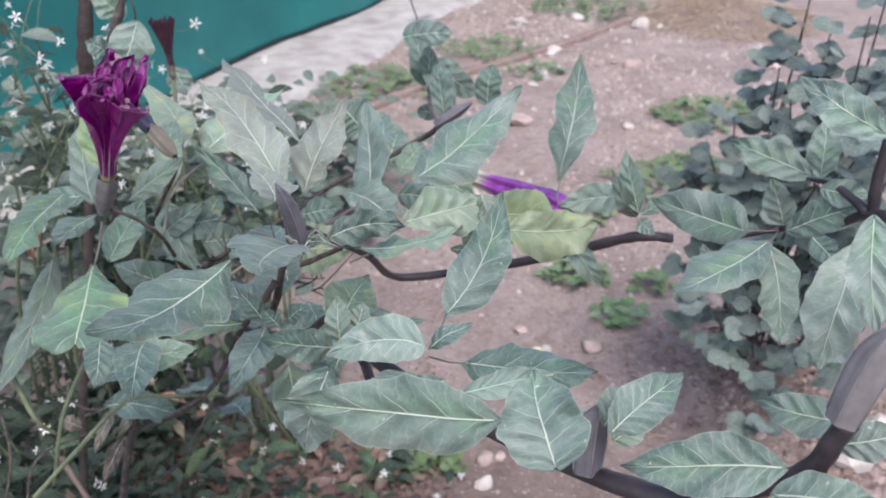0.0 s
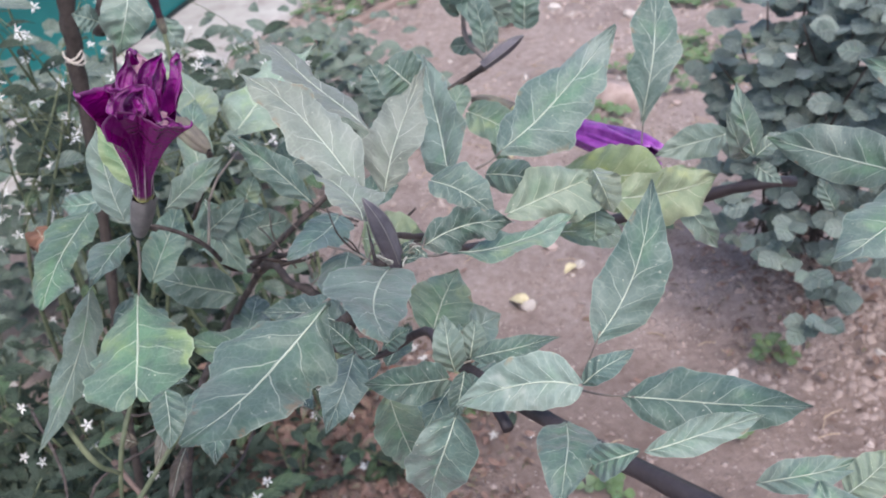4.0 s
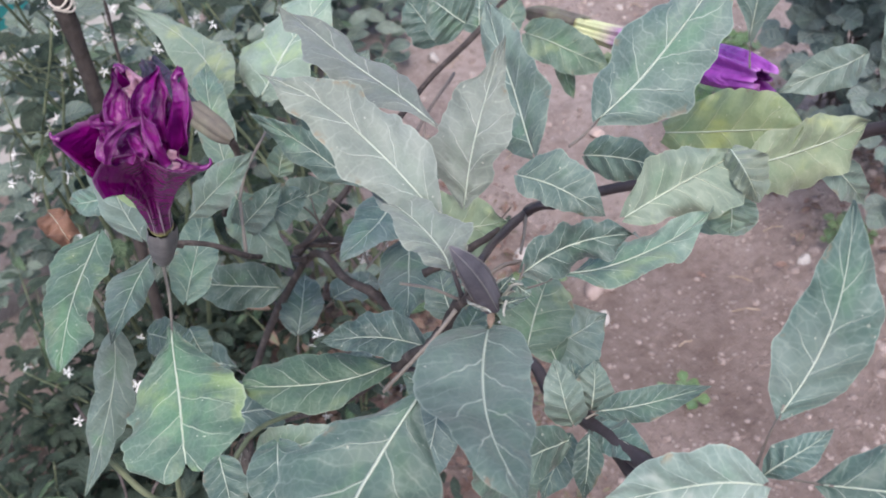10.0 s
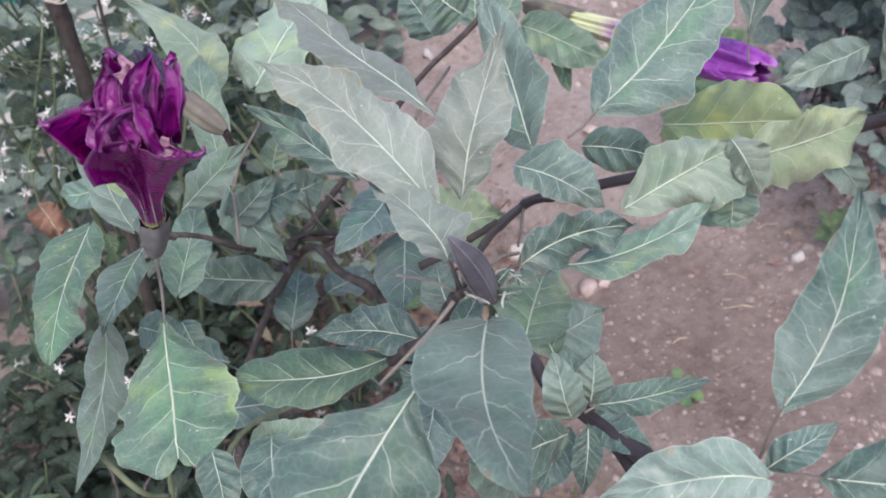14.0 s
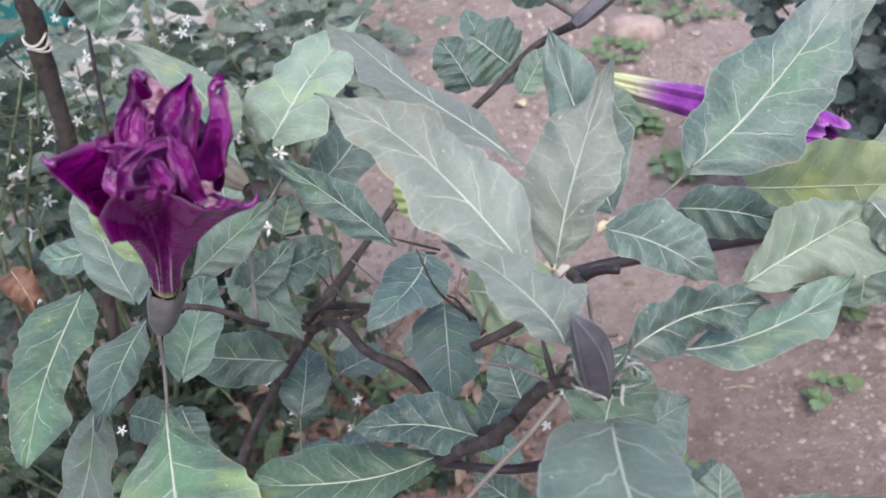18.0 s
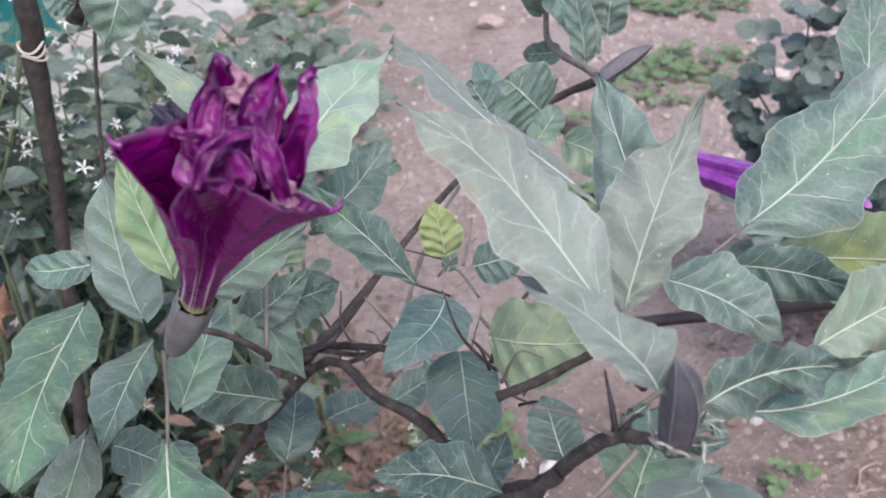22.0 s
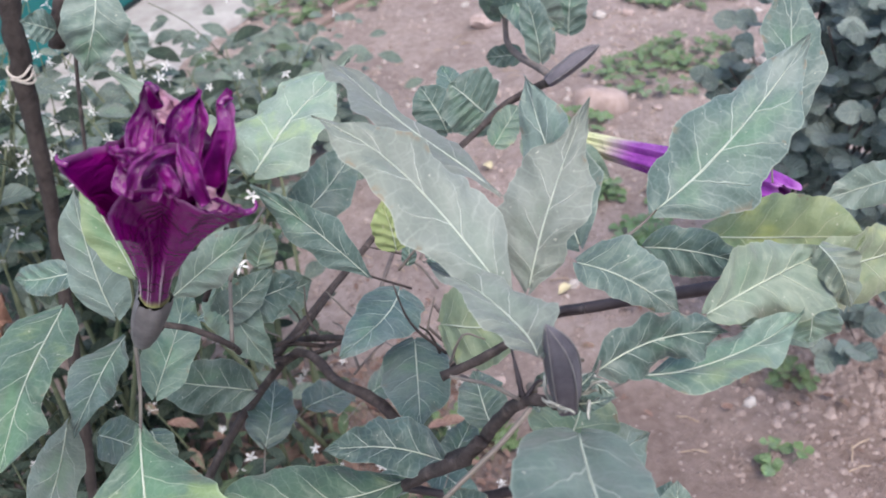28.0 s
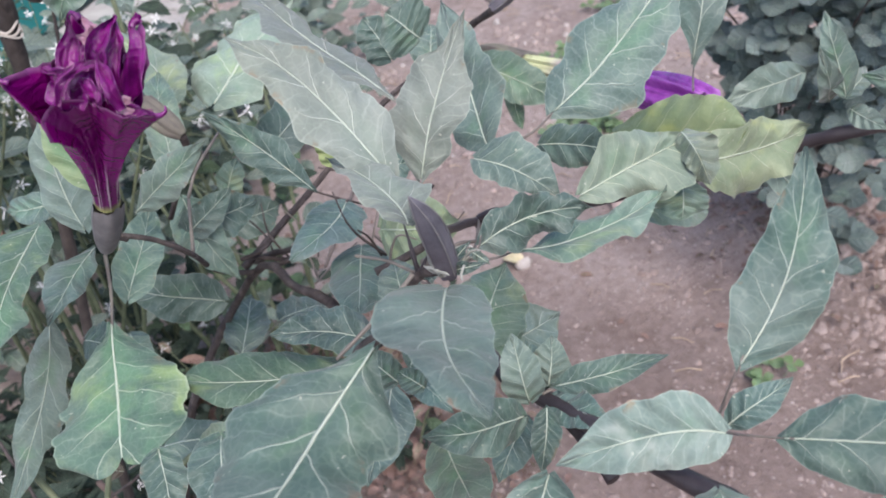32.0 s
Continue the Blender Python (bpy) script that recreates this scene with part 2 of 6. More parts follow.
def petal_material(name, deep, bright, edge, stripes=False, gloss=0.45):
    mat, nt, bsdf = start(name)
    uvn = nt.nodes.new("ShaderNodeUVMap")
    sep = nt.nodes.new("ShaderNodeSeparateXYZ")
    nt.links.new(uvn.outputs["UV"], sep.inputs[0])
    u, v = sep.outputs[0], sep.outputs[1]
    pos = nt.nodes.new("ShaderNodeNewGeometry").outputs["Position"]
    col = ramp(nt, noise_out(nt, 55, 4, coords=pos), ((0.3, deep), (0.72, bright)))
    if stripes:
        streak = nt.nodes.new("ShaderNodeCombineXYZ")
        nt.links.new(calc(nt, "MULTIPLY", u, 16.0), streak.inputs[0])
        nt.links.new(calc(nt, "MULTIPLY", v, 1.6), streak.inputs[1])
        col = ramp(nt, noise_out(nt, 1.6, 3, coords=streak.outputs[0]), ((0.25, tuple(0.55 * a + 0.45 * b for a, b in zip(deep, bright))), (0.80, tuple(0.38 * a + 0.62 * b for a, b in zip(deep, bright)))))
    rim = smooth(nt, v, 0.965, 1.0)
    col = mix(nt, calc(nt, "MULTIPLY", rim, 0.7), col, edge)
    if stripes:
        wob = calc(nt, "MULTIPLY", noise_out(nt, 60, 2, coords=pos), 0.35)
        saw = calc(nt, "ABSOLUTE", calc(nt, "SUBTRACT", calc(nt, "FRACT", calc(nt, "ADD", calc(nt, "MULTIPLY", u, 11.0), wob)), 0.5))
        thin = calc(nt, "SUBTRACT", 1.0, smooth(nt, saw, 0.03, 0.13))
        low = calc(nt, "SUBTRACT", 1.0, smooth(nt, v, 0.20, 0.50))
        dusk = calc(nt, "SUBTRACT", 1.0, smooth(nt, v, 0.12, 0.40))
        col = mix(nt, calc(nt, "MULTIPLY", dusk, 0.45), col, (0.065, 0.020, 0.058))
        col = mix(nt, calc(nt, "MULTIPLY", thin, calc(nt, "MULTIPLY", low, 0.65)), col, (0.44, 0.36, 0.40))
        pale = calc(nt, "SUBTRACT", 1.0, smooth(nt, v, 0.0, 0.07))
        col = mix(nt, calc(nt, "MULTIPLY", pale, 0.75), col, (0.34, 0.38, 0.12))
    nt.links.new(col, bsdf.inputs["Base Color"])
    bsdf.inputs["Roughness"].default_value = 0.27
    bsdf.inputs["Specular IOR Level"].default_value = gloss
    bsdf.inputs["Sheen Weight"].default_value = 0.0
    bsdf.inputs["Sheen Tint"].default_value = (0.9, 0.4, 1.0, 1)
    ridge = calc(nt, "ABSOLUTE", calc(nt, "SUBTRACT", calc(nt, "FRACT", calc(nt, "MULTIPLY", u, 26.0)), 0.5))
    crumple = calc(nt, "MULTIPLY", noise_out(nt, 75, 3, 0.5, pos, 1.2), 2.2)
    bump(nt, bsdf, calc(nt, "ADD", calc(nt, "MULTIPLY", ridge, 0.2), crumple), 0.7, 0.0020)
    return mat


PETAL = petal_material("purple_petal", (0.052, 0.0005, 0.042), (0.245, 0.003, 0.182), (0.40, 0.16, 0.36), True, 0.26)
PETAL_IN = petal_material("inner_purple_petal", (0.060, 0.001, 0.056), (0.215, 0.006, 0.180), (0.42, 0.20, 0.40), False, 0.6)
PETAL_PALE = petal_material("pale_throat_petal", (0.26, 0.12, 0.19), (0.42, 0.26, 0.30), (0.40, 0.18, 0.36), False, 0.4)
PETAL_LILAC = petal_material("lilac_petal", (0.17, 0.022, 0.22), (0.33, 0.075, 0.39), (0.5, 0.22, 0.55))
PETAL_DRY = petal_material("withered_petal", (0.012, 0.006, 0.016), (0.05, 0.02, 0.045), (0.09, 0.05, 0.08))
CALYX = surface("calyx_green_purple", ((0.3, (0.105, 0.095, 0.10)), (0.7, (0.20, 0.185, 0.185))), 55, 0.6, 260, 0.4, 0.0008)
CALYX_BROWN = surface("calyx_olive_brown", ((0.3, (0.085, 0.068, 0.066)), (0.5, (0.125, 0.112, 0.092)), (0.7, (0.19, 0.19, 0.135))), 40, 0.65, 260, 0.5, 0.001)
BUD = surface("bud_purple_grey", ((0.3, (0.058, 0.054, 0.068)), (0.7, (0.140, 0.130, 0.150))), 60, 0.55, 300, 0.4, 0.0008)
BUD_RIB = surface("bud_rib_pale", ((0.3, (0.13, 0.125, 0.13)), (0.7, (0.24, 0.235, 0.23))), 80, 0.6)


# ---- building helpers ----
def part(name, bm, material, parent, label="", flat=False):
    me = bpy.data.meshes.new(name)
    bm.to_mesh(me)
    bm.free()
    me.materials.append(material)
    if not flat:
        me.polygons.foreach_set("use_smooth", [True] * len(me.polygons))
    ob = new(name, me)
    ob.parent = parent
    return tagged(ob, label)


def thing(name, label, category, at=(0, 0, 0), group="", kind=""):
    ob = new(name)
    ob.location = at
    ob.empty_display_size = 0.05
    bpy.context.view_layer.update()
    return tagged(ob, label, category, group, kind)


def frame_of(axis, up=(0, 0, 1)):
    a = Vector(axis).normalized()
    s = a.cross(Vector(up))
    if s.length < 1e-3:
        s = a.cross(Vector((1, 0, 0)))
    s.normalize()
    return a, s, s.cross(a).normalized()


def curve_through(points, steps=5):
    """Catmull-Rom points through the given ones."""
    p = [Vector(q) for q in points]
    if len(p) < 3:
        return [p[0].lerp(p[-1], k / steps) for k in range(steps + 1)]
    p = [p[0] * 2 - p[1], *p, p[-1] * 2 - p[-2]]
    out = []
    for a, b, c, d in zip(p, p[1:], p[2:], p[3:]):
        for k in range(steps):
            t = k / steps
            out.append(0.5 * (2 * b + (c - a) * t + (2 * a - 5 * b + 4 * c - d) * t * t + (3 * b - a - 3 * c + d) * t**3))
    return out + [p[-2]]


def tube(bm, points, radii, seg=8, steps=5, rough=0.0, seed=0.0, close=True):
    """A round tapering stem through the points."""
    line = curve_through(points, steps)
    rings = []
    side = None
    for k, q in enumerate(line):
        d = (line[min(k + 1, len(line) - 1)] - line[max(k - 1, 0)]).normalized()
        side = d.orthogonal() if side is None else (side - d * side.dot(d))
        side.normalize()
        other = d.cross(side)
        f = k / (len(line) - 1) * (len(radii) - 1)
        i = min(int(f), len(radii) - 2) if len(radii) > 1 else 0
        r = radii[i] + (radii[i + 1] - radii[i]) * (f - i) if len(radii) > 1 else radii[0]
        ring = []
        for j in range(seg):
            a = 2 * math.pi * j / seg
            out = side * math.cos(a) + other * math.sin(a)
            rr = r * (1 + rough * noise.noise((q + out * r) * (0.6 / max(r, 1e-4)) + Vector((seed, 0, 0))))
            ring.append(bm.verts.new(q + out * rr))
        rings.append(ring)
    for a, b in zip(rings, rings[1:]):
        for j in range(seg):
            bm.faces.new((a[j], a[(j + 1) % seg], b[(j + 1) % seg], b[j]))
    if close:
        bm.faces.new(list(reversed(rings[0])))
        bm.faces.new(rings[-1])
    return bm


def sheet(bm, grid, uvs=None):
    """Faces over a grid of points; uvs(i, j) gives each point's place in the material."""
    layer = bm.loops.layers.uv.verify()
    vs = [[bm.verts.new(p) for p in row] for row in grid]
    n, m = len(vs), len(vs[0])
    for i in range(n - 1):
        for j in range(m - 1):
            idx = ((i, j), (i + 1, j), (i + 1, j + 1), (i, j + 1))
            f = bm.faces.new([vs[a][b] for a, b in idx])
            for loop, (a, b) in zip(f.loops, idx):
                loop[layer].uv = uvs(a, b) if uvs else (a / (n - 1), b / (m - 1))
    return vs


def leaf_profile(s, peak, tail=0.9):
    k = math.log(0.5) / math.log(peak)
    return max(0.0, math.sin(math.pi * s**k)) ** tail


# half widths along the blade, walker's left and right, for leaves that are not plain ovals
SHAPES = {}
SHAPES[2] = ((0, .04, .04), (.07, .12, .12), (.16, .28, .26), (.24, .46, .42), (.32, .72, .68), (.45, .9, .9), (.62, 1, 1), (.78, .99, .98), (.88, .92, .92), (.95, .80, .80), (1, .64, .64))
SHAPES[3] = ((0, .05, .05), (.12, .35, .4), (.3, .75, .85), (.5, .95, 1), (.7, 1, .95), (.85, .8, .78), (.95, .45, .42), (1, .1, .1))
SHAPES[4] = ((0, .04, .04), (.06, .35, .32), (.14, .72, .68), (.28, .98, .96), (.42, 1, 1), (.58, .86, .88), (.72, .64, .66), (.86, .34, .36), (.95, .12, .13), (1, .02, .02))
SHAPES[5] = ((0, .03, .03), (.08, .16, .2), (.2, .55, .62), (.34, .92, .9), (.45, .82, .98), (.58, .95, .84), (.7, .68, .74), (.83, .44, .36), (.93, .16, .15), (1, .02, .02))
SHAPES[6] = ((0, .08, .08), (.06, .5, .5), (.14, .82, .85), (.3, 1, 1), (.5, .98, .97), (.68, .82, .8), (.83, .52, .5), (.94, .2, .2), (1, .03, .03))
SHAPES[8] = ((0, .1, .1), (.03, .45, .45), (.08, .72, .72), (.2, .95, .93), (.4, 1, 1), (.6, .96, .97), (.8, .74, .76), (.92, .42, .44), (1, .05, .05))
SHAPES[11] = ((0, .04, .04), (.08, .38, .3), (.16, .72, .62), (.3, .98, .9), (.45, 1, 1), (.6, .82, .94), (.7, .55, .72), (.76, .28, .5), (.82, .18, .34), (.9, .14, .2), (1, .02, .03))
SHAPES[12] = ((0, .25, .25), (.15, .62, .6), (.35, .95, .9), (.55, 1, 1), (.75, .86, .85), (.9, .5, .5), (1, .08, .08))
SHAPES[13] = ((0, .06, .06), (.06, .35, .45), (.15, .66, .8), (.3, .78, 1), (.45, .66, .88), (.58, .52, .58), (.7, .66, .54), (.82, .74, .52), (.92, .5, .34), (1, .05, .05))
SHAPES[14] = ((0, .06, .06), (.06, .46, .5), (.14, .80, .82), (.28, 1, 1), (.42, .96, .95), (.58, .80, .76), (.72, .58, .52), (.84, .34, .28), (.93, .13, .12), (1, .02, .02))
SHAPES[15] = ((0, .12, .12), (.05, .6, .6), (.14, .88, .9), (.28, 1, 1), (.42, .92, .97), (.55, .78, .84), (.66, .74, .62), (.76, .55, .5), (.87, .33, .36), (.95, .14, .15), (1, .02, .02))
SHAPES[17] = ((0, .06, .06), (.08, .35, .3), (.2, .72, .45), (.35, 1, .62), (.5, .98, .82), (.65, .8, 1), (.8, .55, 1), (.92, .35, .85), (1, .22, .6))


def eased(table, s, col):
    """A smooth curve through the rows of a table."""
    for k in range(len(table) - 1):
        a, b = table[k], table[k + 1]
        if s <= b[0] or k == len(table) - 2:
            before, after = table[max(k - 1, 0)], table[min(k + 2, len(table) - 1)]
            h = b[0] - a[0]
            t = min(1.0, (s - a[0]) / h)
            ma = (b[col] - before[col]) / (b[0] - before[0]) * h
            mb = (after[col] - a[col]) / (after[0] - a[0]) * h
            return (2 * t**3 - 3 * t * t + 1) * a[col] + (t**3 - 2 * t * t + t) * ma + (3 * t * t - 2 * t**3) * b[col] + (t**3 - t * t) * mb
    return table[-1][col]


LEAF_COUNT = [0]


def leaf(plant, base, tip, width, normal, node=None, kind=0, peak=0.42, bend=0.08, fold=0.18, wave=0.07, notch=0, lobes=0.05, shape=0, sway=0.0, hook=0.0, curl=0.0, label=""):
    """One leaf: a wavy blade creased along a raised midrib, with its petiole."""
    LEAF_COUNT[0] += 1
    ph = LEAF_COUNT[0] * 1.7
    base, tip, n = Vector(base), Vector(tip), Vector(normal).normalized()
    ax = tip - base
    length = ax.length
    a = ax.normalized()
    lat = a.cross(n).normalized()
    n = lat.cross(a).normalized()
    nu, nv = (30, 12) if width > 0.025 else (16, 6)
    twist = 0.12 * math.sin(ph * 2.1)

    def middle(s):
        return base + ax * s + n * (bend * length * math.sin(math.pi * s) * (1 + 0.6 * math.sin(ph * 3.7)) + 0.02 * length * math.sin(s * 8 + ph)) + lat * (0.02 * length * math.sin(math.pi * s * 1.3 + ph) + sway * length * math.sin(math.pi * s)) - n * (hook * length * max(0, s - 0.6) ** 2 * 3)

    grid = []
    for i in range(nu + 1):
        s = i / nu
        w = width / 2 * leaf_profile(s, peak, 0.55 if notch else 0.9)
        if s > 0.8 and not notch:
            w *= 1 - 0.35 * ((s - 0.8) / 0.2)
        w = max(w, width * 0.012)
        row = []
        for j in range(nv + 1):
            v = j / nv * 2 - 1
            sg = 1 if v > 0 else -1
            if shape:
                w = max(width / 2 * eased(SHAPES[int(shape)], s, 1 if v < 0 else 2), width * 0.012)
            ww = w * (1 + lobes * math.sin(s * 15 + ph + sg * 1.3) + 0.5 * lobes * math.sin(s * 31 - ph * sg) + 0.35 * lobes * abs(math.sin(s * 24 + ph)) + 0.9 * lobes * noise.noise(Vector((s * 22, sg * 3, ph))) + 0.6 * lobes * abs(noise.noise(Vector((s * 37, sg * 5, ph + 3)))))
            z = fold * abs(v) * w - 0.35 * fold * v * v * w
            z += wave * width * v * v * math.sin(s * 14 + ph * 1.3 + sg * 1.9) * min(1, 3 * s) + 0.14 * wave * width * abs(v) * math.sin(s * 31 + ph + sg)
            z += 0.045 * width * noise.noise(Vector((s * 9, v * 4, ph))) + 0.026 * width * noise.noise(Vector((s * 19, v * 8, ph + 5)))
            z += twist * v * w * (s - 0.3) + curl * w * abs(v) ** 2.5 * math.sin(s * 7.5 + sg * 1.1 + 0.6)
            back = -0.045 * length * abs(v) ** 1.5 * max(0, 1 - 3.5 * s) * (peak < 0.5)
            if notch and s > 0.5:
                back += 0.15 * length * max(0, math.sin(math.pi * min(1, abs(v)) ** 0.85)) ** 0.7 * ((s - 0.5) / 0.5) ** 1.6
            row.append(middle(s) + lat * (v * ww) + n * z + a * back)
        grid.append(row)
    bm = bmesh.new()
    sheet(bm, grid)
    blade = part("leaf", bm, LEAF[int(kind)], plant, label)
    bm = bmesh.new()
    r = max(0.0004, width * 0.0095)
    tube(bm, [middle(k / 8) + n * (0.0002 + r * 0.15) for k in range(8)], [r, r * 0.8, r * 0.55, r * 0.2], 6, 2)
    part("midrib", bm, RIB, blade)
    if node is not None:
        node = Vector(node)
        bm = bmesh.new()
        tube(bm, [node, node.lerp(base, 0.5) - n * 0.03 * length, base + a * 0.004], [r * 2, r * 1.6, r * 1.2], 7, 4)
        part("petiole", bm, PETIOLE, blade)
    return blade


def blade(plant, base, mid, tip, left, right, kind=0, shape=4, lobes=0.05, wave=0.05, curl=0.0, notch=0, node=None, label=""):
    """One leaf given by its midrib (base, middle, tip) and the widest place of its two halves."""
    LEAF_COUNT[0] += 1
    ph = LEAF_COUNT[0] * 1.7
    base, mid, tip, left, right = (Vector(p) for p in (base, mid, tip, left, right))
    ax = tip - base
    length = ax.length
    a = ax.normalized()
    ctrl = mid * 2 - (base + tip) / 2
    half = []
    for p in (left, right):
        s = min(0.62, max(0.25, (p - base).dot(a) / length))
        q = base * (1 - s) ** 2 + ctrl * (2 * s * (1 - s)) + tip * s * s
        d = p - q
        d -= a * d.dot(a)
        half.append((s, d))
    lat = (half[1][1] - half[0][1]).normalized()
    n = lat.cross(a).normalized()
    width = half[0][1].length + half[1][1].length

    def middle(s):
        return base * (1 - s) ** 2 + ctrl * (2 * s * (1 - s)) + tip * s * s + n * (0.008 * length * math.sin(s * 8 + ph))

    lobes *= 1.4
    nu, nv = 40, 16
    table = SHAPES[shape]
    top = [max(eased(table, k / 40, c) for k in range(41)) for c in (1, 2)]
    grid = []
    for i in range(nu + 1):
        s = i / nu
        row = []
        for j in range(nv + 1):
            v = j / nv * 2 - 1
            k = 0 if v < 0 else 1
            sg = 1 if k else -1
            d = half[k][1]
            w = max(eased(table, s, k + 1) / top[k], 0.02)
            edge = 1 + lobes * math.sin(s * 15 + ph + sg * 1.3) + 0.5 * lobes * math.sin(s * 31 - ph * sg) + 0.9 * lobes * noise.noise(Vector((s * 22, sg * 3, ph))) + 0.6 * lobes * abs(noise.noise(Vector((s * 37, sg * 5, ph + 3))))
            x = abs(v)
            z = 0.10 * w * d.length * math.sin(math.pi * x)
            z += wave * width * x * x * math.sin(s * 12 + ph * 1.3 + sg * 1.9) * min(1, 3 * s) + 0.2 * wave * width * x * math.sin(s * 27 + ph + sg)
            z += 0.030 * width * noise.noise(Vector((s * 7, v * 3, ph))) * x + 0.012 * width * noise.noise(Vector((s * 19, v * 8, ph + 5)))
            z += curl * w * d.length * x**2.5 * math.sin(s * 7.5 + sg * 1.1 + 0.6)
            z += 1.1 * wave * width * x**2.2 * min(1, 4 * s) * noise.noise(Vector((s * 8.5, sg * 4, ph + 11)))
            back = -0.04 * length * x**1.5 * max(0, 1 - 3.5 * s)
            if notch and s > 0.5:
                back += 0.10 * length * max(0, math.sin(math.pi * min(1, x) ** 0.85)) ** 0.7 * ((s - 0.5) / 0.5) ** 1.6
            row.append(middle(s) + d * (w * x * edge) + n * z + a * back)
        grid.append(row)
    bm = bmesh.new()
    sheet(bm, grid)
    body = part("leaf", bm, LEAF[kind], plant, label)
    bm = bmesh.new()
    r = max(0.0004, width * 0.0085)
    tube(bm, [middle(k / 8) + n * (0.0002 + r * 0.15) for k in range(8)], [r, r * 0.8, r * 0.55, r * 0.2], 6, 2)
    part("midrib", bm, RIB, body)
    if node is not None:
        node = Vector(node)
        bm = bmesh.new()
        tube(bm, [node, node.lerp(base, 0.5) - n * 0.03 * length, base + a * 0.004], [r * 2, r * 1.6, r * 1.2], 7, 4)
        part("petiole", bm, PETIOLE, body)
    return body


def stem(plant, points, radii, material=None, name="branch", label="", rough=0.25, seg=9):
    bm = bmesh.new()
    tube(bm, points, radii, seg, 5, rough, len(points) * 3.1)
    return part(name, bm, material or STEM, plant, label)


# ---- ground, fence and kerb ----
def soil_material():
    mat, nt, bsdf = start("dry_soil")
    pos = nt.nodes.new("ShaderNodeNewGeometry").outputs["Position"]
    a = ramp(nt, noise_out(nt, 2.2, 6, 0.65, pos), ((0.3, (0.26, 0.208, 0.195)), (0.72, (0.42, 0.350, 0.328))))
    b = ramp(nt, noise_out(nt, 34, 6, 0.7, pos), ((0.30, (0.60, 0.56, 0.54)), (0.58, (1.0, 1.0, 1.0))))
    col = mix(nt, 0.75, a, b, "MULTIPLY")
    # the soil is darker and browner at low y, with a ragged edge
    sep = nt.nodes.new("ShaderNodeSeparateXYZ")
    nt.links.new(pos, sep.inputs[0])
    ragged_y = calc(nt, "ADD", sep.outputs[1], calc(nt, "MULTIPLY", noise_out(nt, 2.6, 4, 0.6, pos), 1.1))
    col = mix(nt, calc(nt, "SUBTRACT", 1.0, smooth(nt, ragged_y, 2.05, 2.75)), col, (0.72, 0.68, 0.65), "MULTIPLY")
    lump = noise_out(nt, 11, 5, 0.6, pos, 0.5)
    col = mix(nt, calc(nt, "MULTIPLY", calc(nt, "SUBTRACT", 1.0, smooth(nt, lump, 0.34, 0.52)), 0.35), col, (0.62, 0.57, 0.54), "MULTIPLY")
    grit = nt.nodes.new("ShaderNodeTexVoronoi")
    grit.inputs["Scale"].default_value = 85
    nt.links.new(pos, grit.inputs["Vector"])
    chips = smooth(nt, grit.outputs["Color"], 0.72, 0.8)
    near = calc(nt, "SUBTRACT", 1.0, smooth(nt, grit.outputs["Distance"], 0.2, 0.42))
    col = mix(nt, calc(nt, "MULTIPLY", calc(nt, "MULTIPLY", chips, near), 0.6), col, (0.50, 0.44, 0.41))
    nt.links.new(col, bsdf.inputs["Base Color"])
    bsdf.inputs["Roughness"].default_value = 0.95
    bsdf.inputs["Specular IOR Level"].default_value = 0.2
    h = calc(nt, "ADD", noise_out(nt, 60, 8, 0.75, pos), calc(nt, "MULTIPLY", near, 0.2))
    bump(nt, bsdf, h, 0.8, 0.018)
    return mat


def hump(x, y):
    """Height of the soil."""
    near = max(0.0, 1 - math.hypot(x - 0.5, y - 3) / 9)
    z = 0.035 * noise.noise(Vector((x * 1.1, y * 1.1, 0))) + 0.016 * noise.noise(Vector((x * 4.3, y * 4.3, 2)))
    z += 0.008 * noise.noise(Vector((x * 13, y * 13, 5)))
    z += 0.09 * math.exp(-((x - 1.15) ** 2 + (y - 1.95) ** 2) / 0.12) + 0.26 * math.exp(-((x + 0.6) ** 2 + (y - 1.15) ** 2) / 0.40)
    return z * near


def ground():
    bm = bmesh.new()
    xs = [-60, -30, -14, -7, -5] + [-3.6 + 0.06 * k for k in range(131)] + [5, 7, 14, 30, 60]
    ys = [-40, -15, -5, -2] + [-0.6 + 0.06 * k for k in range(137)] + [8.5, 11, 15, 25, 60]
    sheet(bm, [[Vector((x, y, hump(x, y))) for y in ys] for x in xs])
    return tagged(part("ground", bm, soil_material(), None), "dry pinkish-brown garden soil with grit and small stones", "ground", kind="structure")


ground()

FENCE_A, FENCE_B = Vector((-3.16, 1.10, 0)), Vector((2.285, 13.2, 0))
ALONG = (FENCE_B - FENCE_A).normalized()
OUT = Vector((ALONG.y, -ALONG.x, 0))
TARP = surface("teal_tarpaulin", ((0.3, (0.004, 0.098, 0.098)), (0.7, (0.010, 0.162, 0.153))), 1.6, 0.45, 500, 0.25, 0.0006, spec=0.4)
# near-black colour that stands in for the shade below the sheet
TARP_SHADE = surface("foot_shade", ((0.3, (0.006, 0.02, 0.025)), (0.7, (0.012, 0.04, 0.045))), 5, 0.6)


